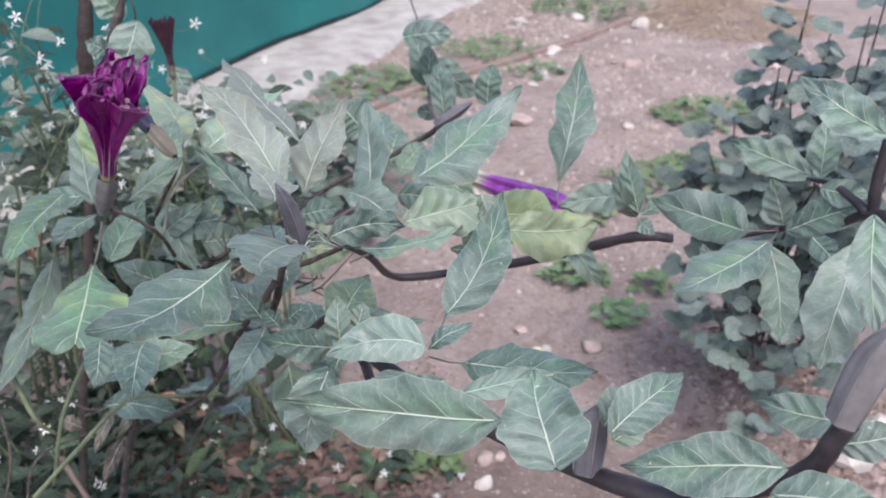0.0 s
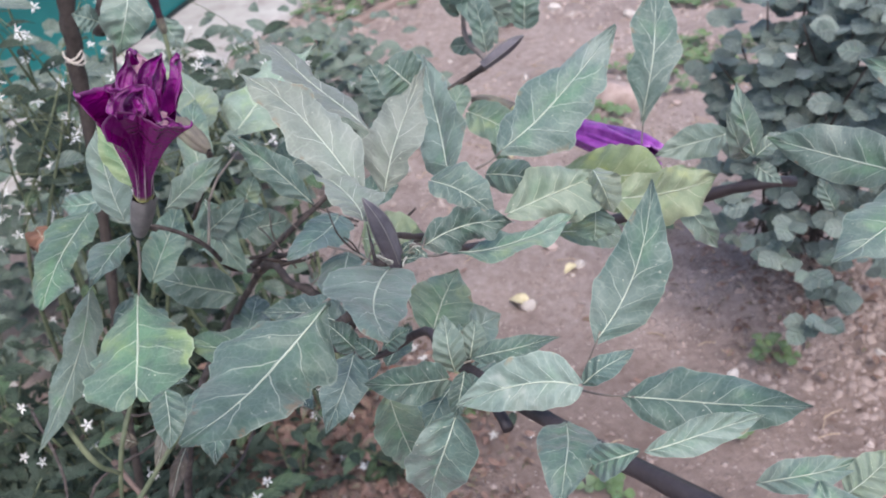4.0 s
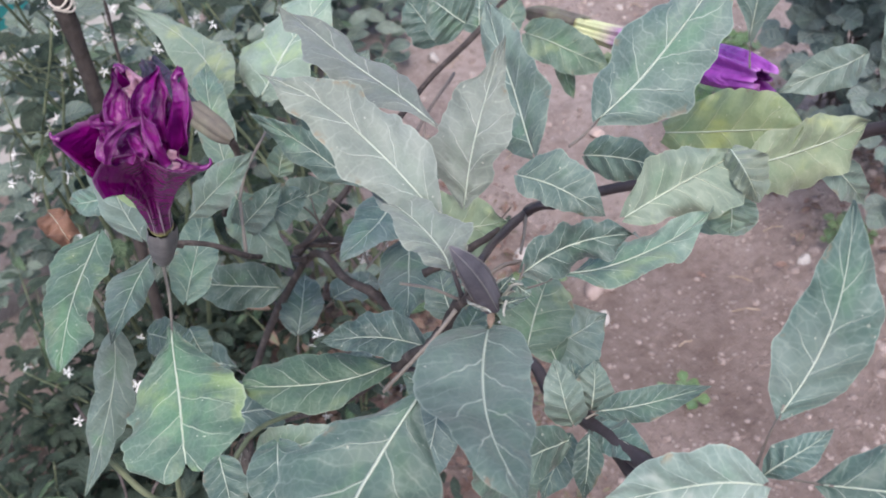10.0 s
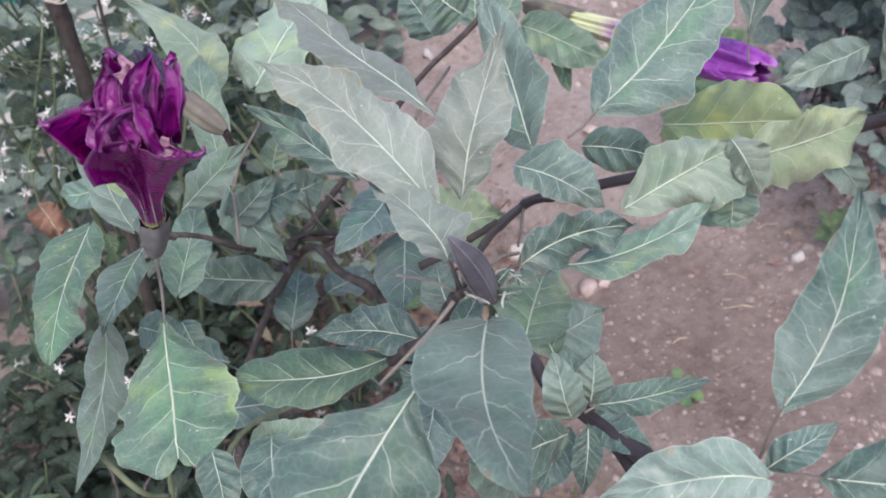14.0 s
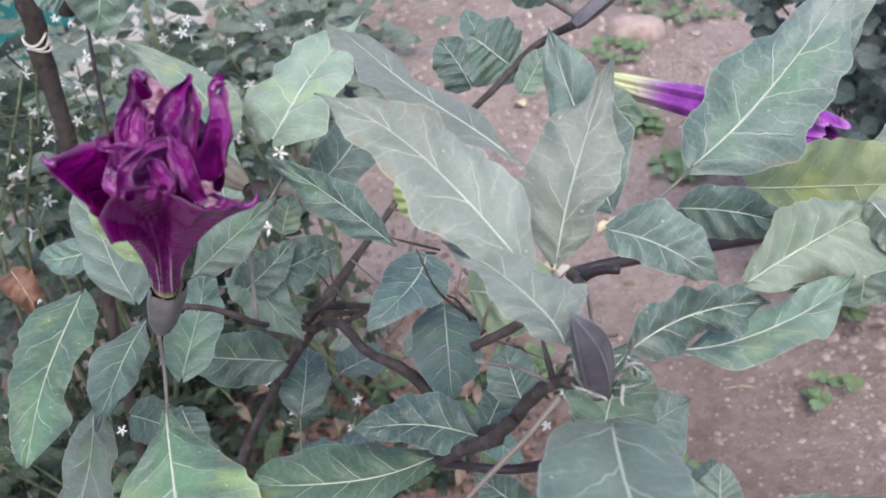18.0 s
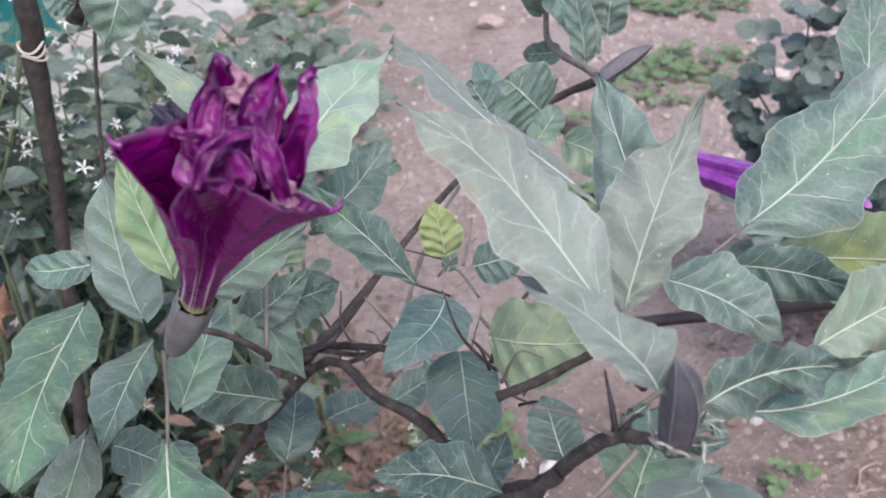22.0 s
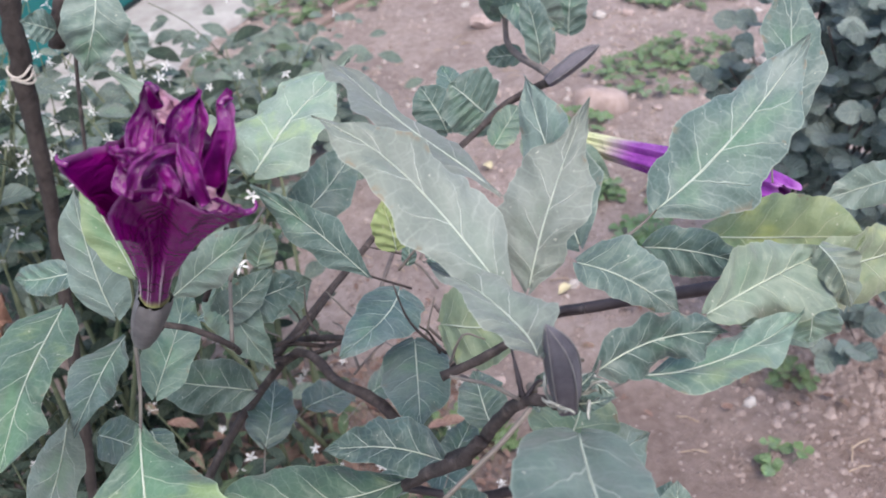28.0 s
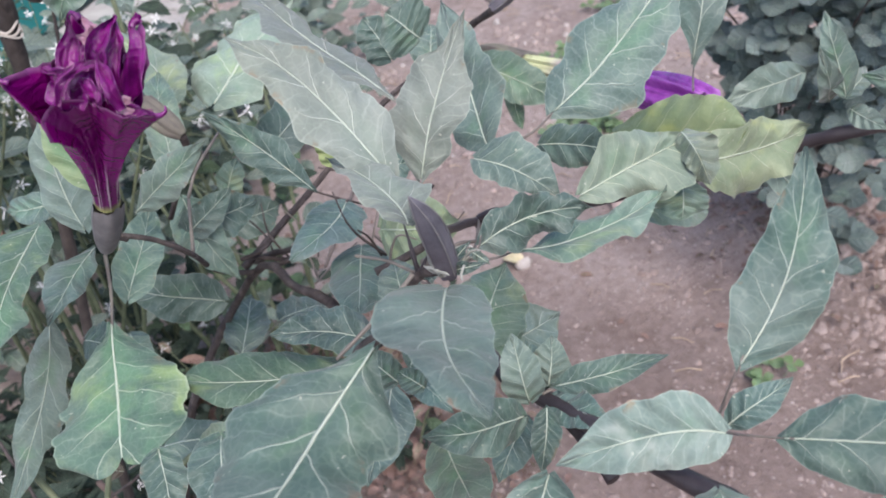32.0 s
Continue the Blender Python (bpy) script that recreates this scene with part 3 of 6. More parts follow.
def fence():
    f = thing("tarpaulin_fence", "teal green tarpaulin fence sheet sagging onto a concrete kerb", "fence", FENCE_A)
    span = (FENCE_B - FENCE_A).length

    def place(d, z):
        fold = 0.05 * noise.noise(Vector((d * 0.9, z * 0.5, 0))) + 0.03 * math.sin(d * 2.3 + 0.5 * z)
        sag = 0.03 * noise.noise(Vector((d * 1.7, 3, 0)))
        return ALONG * d + OUT * (fold + 0.05 * math.exp(-z * 5)) + Vector((0, 0, z + 0.045 + sag))

    bm = bmesh.new()
    sheet(bm, [[place(span * i / 150, 2.1 * (j / 16) ** 1.4) for j in range(17)] for i in range(151)])
    part("tarpaulin_sheet", bm, TARP, f)
    # added strip along the foot, painted dark as the shade under the sheet
    bm = bmesh.new()
    sheet(bm, [[place(span * i / 150, 0) + OUT * (0.012 - 0.03 * j) + Vector((0, 0, 0.03 - 0.075 * j)) for j in range(2)] for i in range(151)])
    part("hem", bm, TARP_SHADE, f, "dark strip painted as the shade under the sheet's lower edge")
    for k in range(5):
        d = 0.4 + k * 3.1
        bm = bmesh.new()
        tube(bm, [ALONG * d - OUT * 0.13 + Vector((0, 0, -0.1)), ALONG * d - OUT * 0.13 + Vector((0, 0, 2.2))], [0.03], 8, 2)
        part("post", bm, BARK, f, "wooden fence post")
    return f


fence()

CONCRETE = surface("whitish_concrete", ((0.28, (0.25, 0.225, 0.215)), (0.5, (0.35, 0.335, 0.325)), (0.7, (0.43, 0.42, 0.41))), 7, 0.9, 30, 0.35, 0.006, detail=9)


def kerb():
    bm = bmesh.new()
    span, grid = 13.0, []
    for i in range(160):
        d = span * i / 159
        wide = 0.68 + 0.10 * noise.noise(Vector((d * 0.9, 7, 0))) + 0.05 * noise.noise(Vector((d * 4, 9, 0)))
        row = [(-0.25, -0.05), (-0.25, 0.035), (0.1, 0.04), (0.35, 0.042), (0.6, 0.04), (wide - 0.04, 0.036), (wide, 0.02), (wide + 0.03, -0.06)]
        grid.append([FENCE_A + ALONG * d + OUT * o + Vector((0, 0, z + 0.006 * noise.noise(Vector((d * 6, o * 6, 1))))) for o, z in row])
    sheet(bm, grid)
    tagged(part("concrete_kerb", bm, CONCRETE, None), "broad whitish concrete kerb along the fence foot", "kerb", kind="structure")


kerb()

PLANK = surface("weathered_board", ((0.3, (0.16, 0.115, 0.10)), (0.7, (0.27, 0.20, 0.175))), 9, 0.85, 90, 0.6, 0.003)


def board():
    a, b = Vector((-0.55, 4.36, 0)), Vector((2.1, 7.15, 0))
    d = (b - a).normalized()
    s = Vector((d.y, -d.x, 0))
    bm, rows = bmesh.new(), []
    for i in range(41):
        p = a.lerp(b, i / 40)
        z = hump(p.x, p.y) + 0.02
        w = 0.028 + 0.004 * noise.noise(Vector((i * 0.7, 0, 0)))
        rows.append([p + s * o * w + Vector((0, 0, z + h)) for o, h in ((-1, -0.04), (-1, 0.012), (-0.85, 0.018), (0.85, 0.016), (1, 0.01), (1, -0.04))])
    sheet(bm, rows)
    tagged(part("wooden_board", bm, PLANK, None), "long thin weathered wooden edging board lying in the soil", "board")


board()


# ---- the flowers ----
def curled_petal(parent, spine, half, face, curl=1.0, material=None, seed=0, hook=0.0, label=""):
    """A petal along a spine, rolled into a gutter that opens towards face, narrowing to a hooked tip."""
    line = curve_through(spine, 12)
    face = Vector(face).normalized()
    rows, last = [], len(line) - 1
    for i, c in enumerate(line):
        u = i / last
        d = (line[min(i + 1, last)] - line[max(i - 1, 0)]).normalized()
        side = d.cross(face).normalized()
        up = side.cross(d).normalized()
        w = 0.9 * half * (0.7 + 0.6 * math.sin(math.pi * min(1, u * 1.3))) * max(0.0, 1 - u**1.8) ** 0.9 + 0.0005
        c = c + up * hook * max(0, u - 0.8) ** 2 * 25
        row = []
        for j in range(19):
            v = j / 9 - 1
            x = w * v * (1 - 0.35 * abs(v) * (curl - 1))
            y = w * curl * 0.75 * abs(v) ** 1.2 - w * 1.1 * max(0, abs(v) - 0.78)
            y += 0.0036 * noise.noise(Vector((u * 2.6, v * 1.2, seed))) + 0.0015 * noise.noise(Vector((u * 7, v * 3.5, seed + 4)))
            x += 0.0026 * noise.noise(Vector((u * 2.6, v * 1.0, seed + 9))) + 0.0003 * noise.noise(Vector((u * 9, v * 3, seed + 2)))
            tw = (0.9 * math.sin(seed * 1.7 + 1) * (u - 0.4))
            x, y = x * math.cos(tw) - y * math.sin(tw), x * math.sin(tw) + y * math.cos(tw)
            row.append(c + side * x + up * y)
        rows.append(row)
    bm = bmesh.new()
    sheet(bm, rows, lambda i, j: (0.5 + 0.5 * (j / 9 - 1), abs(j / 9 - 1)))
    return part("inner_petal", bm, material or PETAL_IN, parent, label)


def flower(plant, ring, axis, rim, calyx_base, name="flower"):
    """A double trumpet: calyx and a corolla that flares from a narrow ring to a ragged rim drawn out into long lobes."""
    ring, calyx_base = Vector(ring), Vector(calyx_base)
    a, s, o = frame_of(axis, (0.3, 1, 0))
    rim = [Vector(p) for p in rim]
    count = len(rim)
    ang = []
    for p in rim:
        q = p - ring
        t = math.atan2(q.dot(o), q.dot(s))
        if ang:
            t = ang[-1] + ((t - ang[-1] + math.pi) % (2 * math.pi) - math.pi)
        ang.append(t)
    turn = 1 if ang[-1] > ang[0] else -1
    for k in range(1, count):
        ang[k] = ang[k - 1] + turn * max(0.06, turn * (ang[k] - ang[k - 1]))
    span = ang[-1] - ang[0] + turn * 0.12
    ang = [ang[0] + (t - ang[0]) * 2 * math.pi / abs(span) for t in ang]
    grid, nseg, nu = [], 14, 34
    for k in range(count):
        p0, p1, p2, p3 = rim[k - 1], rim[k], rim[(k + 1) % count], rim[(k + 2) % count]
        t1, t2 = ang[k], ang[k + 1] if k + 1 < count else ang[0] + turn * 2 * math.pi
        for m in range(nseg):
            t = m / nseg
            edge = 0.5 * (2 * p1 + (p2 - p0) * t + (2 * p0 - 5 * p1 + 4 * p2 - p3) * t * t + (3 * p1 - p0 - 3 * p2 + p3) * t**3)
            edge = edge.lerp(p1.lerp(p2, t), 0.45)
            th = t1 + (t2 - t1) * t
            q = edge - ring
            h = q.dot(a)
            rad = q - a * h
            # the front lobe stays narrow for long and then bulges out
            steep = math.exp(-((k + t - 4.6) / 1.9) ** 4)
            out = s * math.cos(th) + o * math.sin(th)
            row = []
            for j in range(nu + 1):
                u = j / nu
                r = 0.0072 * (1 - u) ** 1.2
                flare = (0.16 * u + 0.84 * u**1.9) * (1 - steep) + (0.06 * u + 0.94 * u**3.2) * steep
                c = ring + a * (h * u) + out * r + rad * flare
                c += out * steep * 0.0035 * math.exp(-((u - 0.86) / 0.10) ** 2)
                pleat = 0.0011 * math.sin(th * 10) * math.sin(math.pi * u) + 0.0042 * u * (1 - u**4) * noise.noise(Vector((math.cos(th) * 2.6, math.sin(th) * 2.6, u * 2.5)))
                pleat += 0.0016 * u * noise.noise(Vector((math.cos(th) * 7, math.sin(th) * 7, u * 6)))
                lip = 0.0012 * max(0, (u - 0.86) / 0.14) ** 2
                row.append(c + out * (pleat + lip))
            grid.append(row)
    grid.append([p.copy() for p in grid[0]])
    bm = bmesh.new()
    sheet(bm, grid)
    bmesh.ops.remove_doubles(bm, verts=bm.verts, dist=1e-6)
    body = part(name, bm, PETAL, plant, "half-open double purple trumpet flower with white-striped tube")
    # calyx with five teeth
    ca = (ring - calyx_base)
    length = ca.length
    ca, cs, co = frame_of(ca)
    rows = []
    for i in range(31):
        th = 2 * math.pi * i / 30
        tooth = 0.006 * max(0, math.cos(th * 2.5 + 0.6)) ** 2
        row = []
        for j in range(12):
            u = j / 11
            r = 0.0030 + 0.0058 * math.sin(math.pi * min(1, u * 0.62 + 0.06)) ** 0.7
            r *= 1 + 0.09 * math.cos(th * 5) * u + 0.035 * math.cos(th * 15) + 0.04 * noise.noise(Vector((math.cos(th) * 2, math.sin(th) * 2, u * 3)))
            h = u * (length * 0.985 + tooth)
            row.append(calyx_base + ca * h + (cs * math.cos(th) + co * math.sin(th)) * r)
        rows.append(row)
    bm = bmesh.new()
    sheet(bm, rows)
    part("calyx", bm, CALYX, body, "ribbed grey-green calyx")
    return body


TENDRIL = surface("shrivelled_bract", ((0.3, (0.17, 0.18, 0.16)), (0.7, (0.40, 0.41, 0.37))), 120, 0.8, 400, 0.4, 0.0006)


def bud(plant, foot, tip, r, material=None, rib=None, name="bud", label=""):
    """A closed ribbed bud with a hooked tip."""
    foot, tip = Vector(foot), Vector(tip)
    a, s, o = frame_of(tip - foot)
    length = (tip - foot).length
    rows, ridge = [], []
    for i in range(31):
        th = 2 * math.pi * i / 30
        row = []
        for j in range(17):
            u = j / 16
            rr = r * (0.55 + 0.45 * math.sin(math.pi * min(1, 0.10 + u * 0.55)) ** 0.7) * (1 - u**4.5 * 0.95)
            rr *= 1 + 0.10 * math.cos(th * 5)
            row.append(foot + a * (u * length) + (s * math.cos(th) + o * math.sin(th)) * rr + s * (0.0045 * u**5) * (0.5 + r / 0.014))
        rows.append(row)
    bm = bmesh.new()
    sheet(bm, rows)
    body = part(name, bm, material or BUD, plant, label)
    for k in range(5):
        row = rows[k * 6]
        c = [foot + a * (j / 16 * length) for j in range(17)]
        bm = bmesh.new()
        tube(bm, [p + (p - q).normalized() * 0.0003 for p, q in zip(row[1:], c[1:])], [0.0003, 0.0004, 0.0002], 5, 1)
        part("rib", bm, rib or BUD_RIB, body, "pale raised rib")
    return body


# ---- the purple-flowered shrub ----
plant = thing("datura_plant", "purple-flowered thorn-apple shrub with broad grey-green leaves", "plant", (-0.12, 0.9, 0.0))
plant.location = (0, 0, 0)
blade(plant, (-0.128, 0.648, 1.307), (-0.137, 0.675, 1.311), (-0.164, 0.717, 1.309), (-0.148, 0.665, 1.315), (-0.122, 0.684, 1.310), kind=2, shape=4, lobes=0.08)
blade(plant, (-0.131, 0.695, 1.302), (-0.167, 0.728, 1.347), (-0.203, 0.744, 1.374), (-0.180, 0.713, 1.341), (-0.149, 0.740, 1.349), kind=2, shape=14, lobes=0.09)
blade(plant, (-0.116, 0.716, 1.286), (-0.100, 0.736, 1.322), (-0.077, 0.759, 1.358), (-0.123, 0.745, 1.321), (-0.083, 0.731, 1.322), kind=2, shape=11, lobes=0.09)
blade(plant, (-0.124, 0.748, 1.319), (-0.161, 0.793, 1.339), (-0.199, 0.825, 1.367), (-0.178, 0.771, 1.350), (-0.152, 0.818, 1.328), kind=2, shape=5, lobes=0.08)
blade(plant, (-0.022, 0.801, 1.260), (0.026, 0.816, 1.293), (0.078, 0.844, 1.336), (0.011, 0.838, 1.302), (0.043, 0.795, 1.276), kind=14, shape=4, lobes=0.07, node=(-0.045, 0.788, 1.253))
blade(plant, (0.003, 0.570, 1.258), (0.029, 0.589, 1.292), (0.043, 0.615, 1.334), (0.011, 0.594, 1.293), (0.052, 0.588, 1.298), kind=0, shape=4, lobes=0.04, node=(-0.010, 0.560, 1.233))
leaf(plant, (0.141, 0.966, 1.183), (0.168, 1.045, 1.309), 0.0504, (-0.12, -0.83, 0.55), node=(0.137, 0.956, 1.161), kind=0, shape=5, lobes=0.10)
blade(plant, (0.066, 0.780, 1.215), (0.118, 0.794, 1.206), (0.158, 0.805, 1.209), (0.128, 0.806, 1.224), (0.1160, 0.7815, 1.1795), kind=11, shape=6, lobes=0.06, wave=0.08, curl=0.2)
blade(plant, (0.035, 0.851, 1.197), (0.073, 0.822, 1.210), (0.108, 0.794, 1.224), (0.084, 0.841, 1.230), (0.0640, 0.8010, 1.1890), kind=6, shape=12, lobes=0.04, wave=0.05)
blade(plant, (-0.0304, 0.7069, 1.2611), (0.0039, 0.7211, 1.2640), (0.0368, 0.7293, 1.2697), (-0.0020, 0.7310, 1.2838), (0.0225, 0.7075, 1.2480), kind=3, shape=17, lobes=0.05, wave=0.06, curl=0.35, label="pale grey-green leaf folded up along its midrib")
blade(plant, (0.0352, 0.7291, 1.2751), (0.0380, 0.7130, 1.2708), (0.0446, 0.7065, 1.2519), (0.0315, 0.7195, 1.2640), (0.0560, 0.7155, 1.2620), kind=3, shape=12, lobes=0.04, wave=0.08, curl=0.3, label="turned-over pale tip of a folded leaf")
blade(plant, (0.0374, 0.7306, 1.2423), (0.0359, 0.7216, 1.2325), (0.0341, 0.7175, 1.2205), (0.0195, 0.7252, 1.2320), (0.0500, 0.7175, 1.2340), kind=4, shape=12, lobes=0.04, wave=0.08)
leaf(plant, (0.010, 0.743, 1.214), (0.065, 0.750, 1.199), 0.0251, (0.26, -0.71, 0.65), kind=4, shape=3)
blade(plant, (-0.082, 0.754, 1.267), (-0.059, 0.736, 1.264), (-0.039, 0.719, 1.253), (-0.049, 0.748, 1.276), (-0.070, 0.729, 1.261), kind=14, shape=6, wave=0.06)
blade(plant, (-0.038, 0.774, 1.255), (-0.017, 0.753, 1.263), (-0.000, 0.729, 1.268), (-0.015, 0.761, 1.273), (-0.019, 0.745, 1.252), kind=0, shape=6)
blade(plant, (-0.092, 0.683, 1.259), (-0.060, 0.687, 1.269), (-0.029, 0.686, 1.267), (-0.067, 0.691, 1.280), (-0.053, 0.682, 1.257), kind=7, shape=6, wave=0.2, lobes=0.10)
blade(plant, (-0.071, 0.689, 1.246), (-0.025, 0.688, 1.249), (0.018, 0.704, 1.258), (-0.015, 0.706, 1.250), (-0.024, 0.669, 1.251), kind=4, shape=5, wave=0.10, lobes=0.07, node=(-0.100, 0.667, 1.264))
blade(plant, (-0.152, 0.592, 1.289), (-0.186, 0.556, 1.273), (-0.215, 0.485, 1.299), (-0.165, 0.533, 1.266), (-0.211, 0.586, 1.276), kind=0, shape=5, wave=0.07, lobes=0.07)
blade(plant, (-0.116, 0.629, 1.280), (-0.122, 0.568, 1.305), (-0.113, 0.515, 1.322), (-0.100, 0.565, 1.304), (-0.149, 0.586, 1.309), kind=14, shape=15, lobes=0.04)
blade(plant, (-0.186, 0.739, 1.136), (-0.238, 0.727, 1.144), (-0.286, 0.726, 1.160), (-0.244, 0.703, 1.145), (-0.242, 0.752, 1.146), kind=13, shape=3, lobes=0.04)
blade(plant, (-0.161, 0.735, 1.151), (-0.194, 0.741, 1.164), (-0.229, 0.738, 1.173), (-0.200, 0.726, 1.163), (-0.190, 0.759, 1.171), kind=7, shape=4, wave=0.09)
blade(plant, (-0.167, 0.863, 1.134), (-0.170, 0.813, 1.142), (-0.173, 0.765, 1.149), (-0.148, 0.806, 1.142), (-0.194, 0.816, 1.141), kind=0, shape=6, lobes=0.02)
blade(plant, (-0.173, 0.887, 1.160), (-0.187, 0.857, 1.162), (-0.218, 0.827, 1.160), (-0.165, 0.846, 1.160), (-0.203, 0.873, 1.165), kind=0, shape=6, lobes=0.03)
blade(plant, (-0.298, 0.905, 1.181), (-0.289, 0.891, 1.148), (-0.270, 0.878, 1.111), (-0.270, 0.892, 1.150), (-0.312, 0.892, 1.154), kind=4, shape=4)
blade(plant, (-0.312, 0.835, 1.221), (-0.281, 0.832, 1.245), (-0.248, 0.829, 1.270), (-0.295, 0.841, 1.249), (-0.263, 0.824, 1.244), kind=1, shape=5)
blade(plant, (-0.340, 0.815, 1.228), (-0.346, 0.826, 1.266), (-0.345, 0.838, 1.302), (-0.364, 0.833, 1.270), (-0.328, 0.820, 1.266), kind=1, shape=6, lobes=0.02)
leaf(plant, (-0.312, 0.784, 1.276), (-0.327, 0.812, 1.328), 0.0234, (0.25, -0.82, 0.51), kind=6, shape=4)
blade(plant, (-0.371, 0.823, 1.233), (-0.380, 0.767, 1.227), (-0.384, 0.718, 1.216), (-0.362, 0.754, 1.225), (-0.402, 0.780, 1.234), kind=13, shape=13, lobes=0.06, wave=0.08)
blade(plant, (-0.337, 0.809, 1.217), (-0.342, 0.766, 1.224), (-0.343, 0.719, 1.232), (-0.332, 0.764, 1.220), (-0.357, 0.766, 1.229), kind=0, shape=5, wave=0.07)
blade(plant, (-0.331, 0.766, 1.183), (-0.324, 0.715, 1.172), (-0.319, 0.673, 1.159), (-0.280, 0.703, 1.171), (-0.364, 0.711, 1.164), kind=13, shape=2, notch=1, lobes=0.05, node=(-0.333, 0.809, 1.209))
blade(plant, (-0.374, 0.777, 1.183), (-0.419, 0.781, 1.097), (-0.461, 0.747, 1.036), (-0.403, 0.776, 1.090), (-0.439, 0.786, 1.094), kind=14, shape=4, lobes=0.08, wave=0.08)
blade(plant, (-0.269, 0.988, 1.215), (-0.235, 1.035, 1.234), (-0.186, 1.074, 1.261), (-0.258, 1.089, 1.237), (-0.214, 1.003, 1.227), kind=12, shape=14)
blade(plant, (-0.193, 0.871, 1.189), (-0.223, 0.887, 1.220), (-0.261, 0.903, 1.253), (-0.240, 0.886, 1.214), (-0.201, 0.884, 1.218), kind=0, shape=5)
blade(plant, (-0.066, 0.804, 1.241), (-0.071, 0.850, 1.268), (-0.075, 0.906, 1.304), (-0.089, 0.860, 1.249), (-0.052, 0.831, 1.281), kind=1, shape=4)
leaf(plant, (-0.096, 0.724, 1.141), (-0.069, 0.762, 1.176), 0.0515, (-0.05, -0.66, 0.75), kind=4)
leaf(plant, (-0.085, 0.734, 1.120), (-0.037, 0.747, 1.136), 0.0472, (-0.08, -0.63, 0.77), kind=1)
leaf(plant, (-0.067, 0.626, 1.202), (-0.011, 0.614, 1.221), 0.0172, (-0.37, -0.52, 0.77), node=(-0.075, 0.624, 1.200), kind=0, shape=4)
leaf(plant, (-0.071, 0.625, 1.194), (-0.048, 0.584, 1.208), 0.0212, (-0.52, 0.01, 0.86), kind=0, shape=4)
leaf(plant, (-0.076, 0.612, 1.203), (-0.085, 0.585, 1.186), 0.0153, (-0.06, -0.51, 0.86), kind=0)
leaf(plant, (-0.084, 0.632, 1.175), (-0.106, 0.605, 1.158), 0.0238, (-0.03, -0.51, 0.86), kind=0)
leaf(plant, (-0.074, 0.642, 1.182), (-0.074, 0.666, 1.199), 0.0194, (-0.07, -0.58, 0.81), kind=0)
leaf(plant, (-0.088, 0.616, 1.194), (-0.140, 0.599, 1.216), 0.0261, (0.46, -0.73, 0.51), kind=0, shape=6)
leaf(plant, (-0.156, 0.681, 1.168), (-0.178, 0.635, 1.136), 0.0320, (0.24, -0.63, 0.74), kind=0, shape=4)
leaf(plant, (-0.086, 0.569, 1.207), (-0.109, 0.575, 1.125), 0.0410, (-0.17, -0.99, -0.02), kind=0, shape=6)
leaf(plant, (-0.130, 0.655, 1.150), (-0.123, 0.667, 1.048), 0.0372, (0.24, -0.97, -0.09), kind=4, shape=6)
blade(plant, (-0.014, 0.544, 1.248), (-0.045, 0.549, 1.249), (-0.084, 0.557, 1.230), (-0.049, 0.540, 1.236), (-0.035, 0.557, 1.264), kind=5, shape=6, lobes=0.03)
leaf(plant, (-0.009, 0.552, 1.240), (0.021, 0.559, 1.257), 0.0153, (-0.36, -0.49, 0.80), kind=0, shape=4)
blade(plant, (0.016, 0.548, 1.230), (0.059, 0.527, 1.239), (0.099, 0.499, 1.258), (0.053, 0.552, 1.242), (0.065, 0.503, 1.233), kind=0, shape=4, node=(-0.010, 0.564, 1.224))
leaf(plant, (0.012, 0.494, 1.248), (0.074, 0.498, 1.257), 0.0174, (-0.04, -0.73, 0.69), kind=1)
leaf(plant, (-0.025, 0.523, 1.241), (-0.039, 0.459, 1.254), 0.0325, (0.08, 0.19, 0.98), kind=0, shape=4, lobes=0.03)
leaf(plant, (-0.001, 0.472, 1.274), (-0.021, 0.483, 1.251), 0.0172, (-0.74, -0.53, 0.42), kind=0, shape=3, lobes=0.03)
blade(plant, (0.021, 0.367, 1.332), (-0.026, 0.372, 1.332), (-0.077, 0.369, 1.343), (-0.028, 0.367, 1.313), (-0.020, 0.378, 1.348), kind=14, shape=4)
leaf(plant, (0.049, 0.358, 1.311), (0.041, 0.393, 1.341), 0.0400, (-0.27, -0.66, 0.70), kind=14, shape=6)
leaf(plant, (0.079, 0.375, 1.317), (0.116, 0.400, 1.335), 0.0233, (0.03, -0.60, 0.80), kind=14, shape=4)
leaf(plant, (0.078, 0.387, 1.311), (0.096, 0.415, 1.315), 0.0201, (0.21, -0.25, 0.94), kind=14)
leaf(plant, (0.147, 0.343, 1.323), (0.080, 0.360, 1.312), 0.0282, (-0.29, -0.70, 0.66), kind=14, shape=4)
leaf(plant, (0.183, 0.363, 1.332), (0.147, 0.382, 1.330), 0.0198, (-0.39, -0.70, 0.59), kind=14)
leaf(plant, (0.143, 0.336, 1.314), (0.183, 0.322, 1.325), 0.0219, (-0.41, -0.64, 0.65), kind=14)
leaf(plant, (0.178, 0.359, 1.323), (0.205, 0.352, 1.336), 0.0179, (-0.45, -0.66, 0.59), kind=14)
leaf(plant, (0.201, 0.838, 1.206), (0.188, 0.858, 1.267), 0.0234, (-0.27, -0.93, 0.25), kind=1)
leaf(plant, (0.208, 0.865, 1.187), (0.166, 0.823, 1.257), 0.0209, (0.19, -0.89, -0.42), kind=1)
leaf(plant, (0.199, 0.894, 1.199), (0.124, 0.873, 1.194), 0.0322, (0.19, -0.83, 0.52), kind=1)
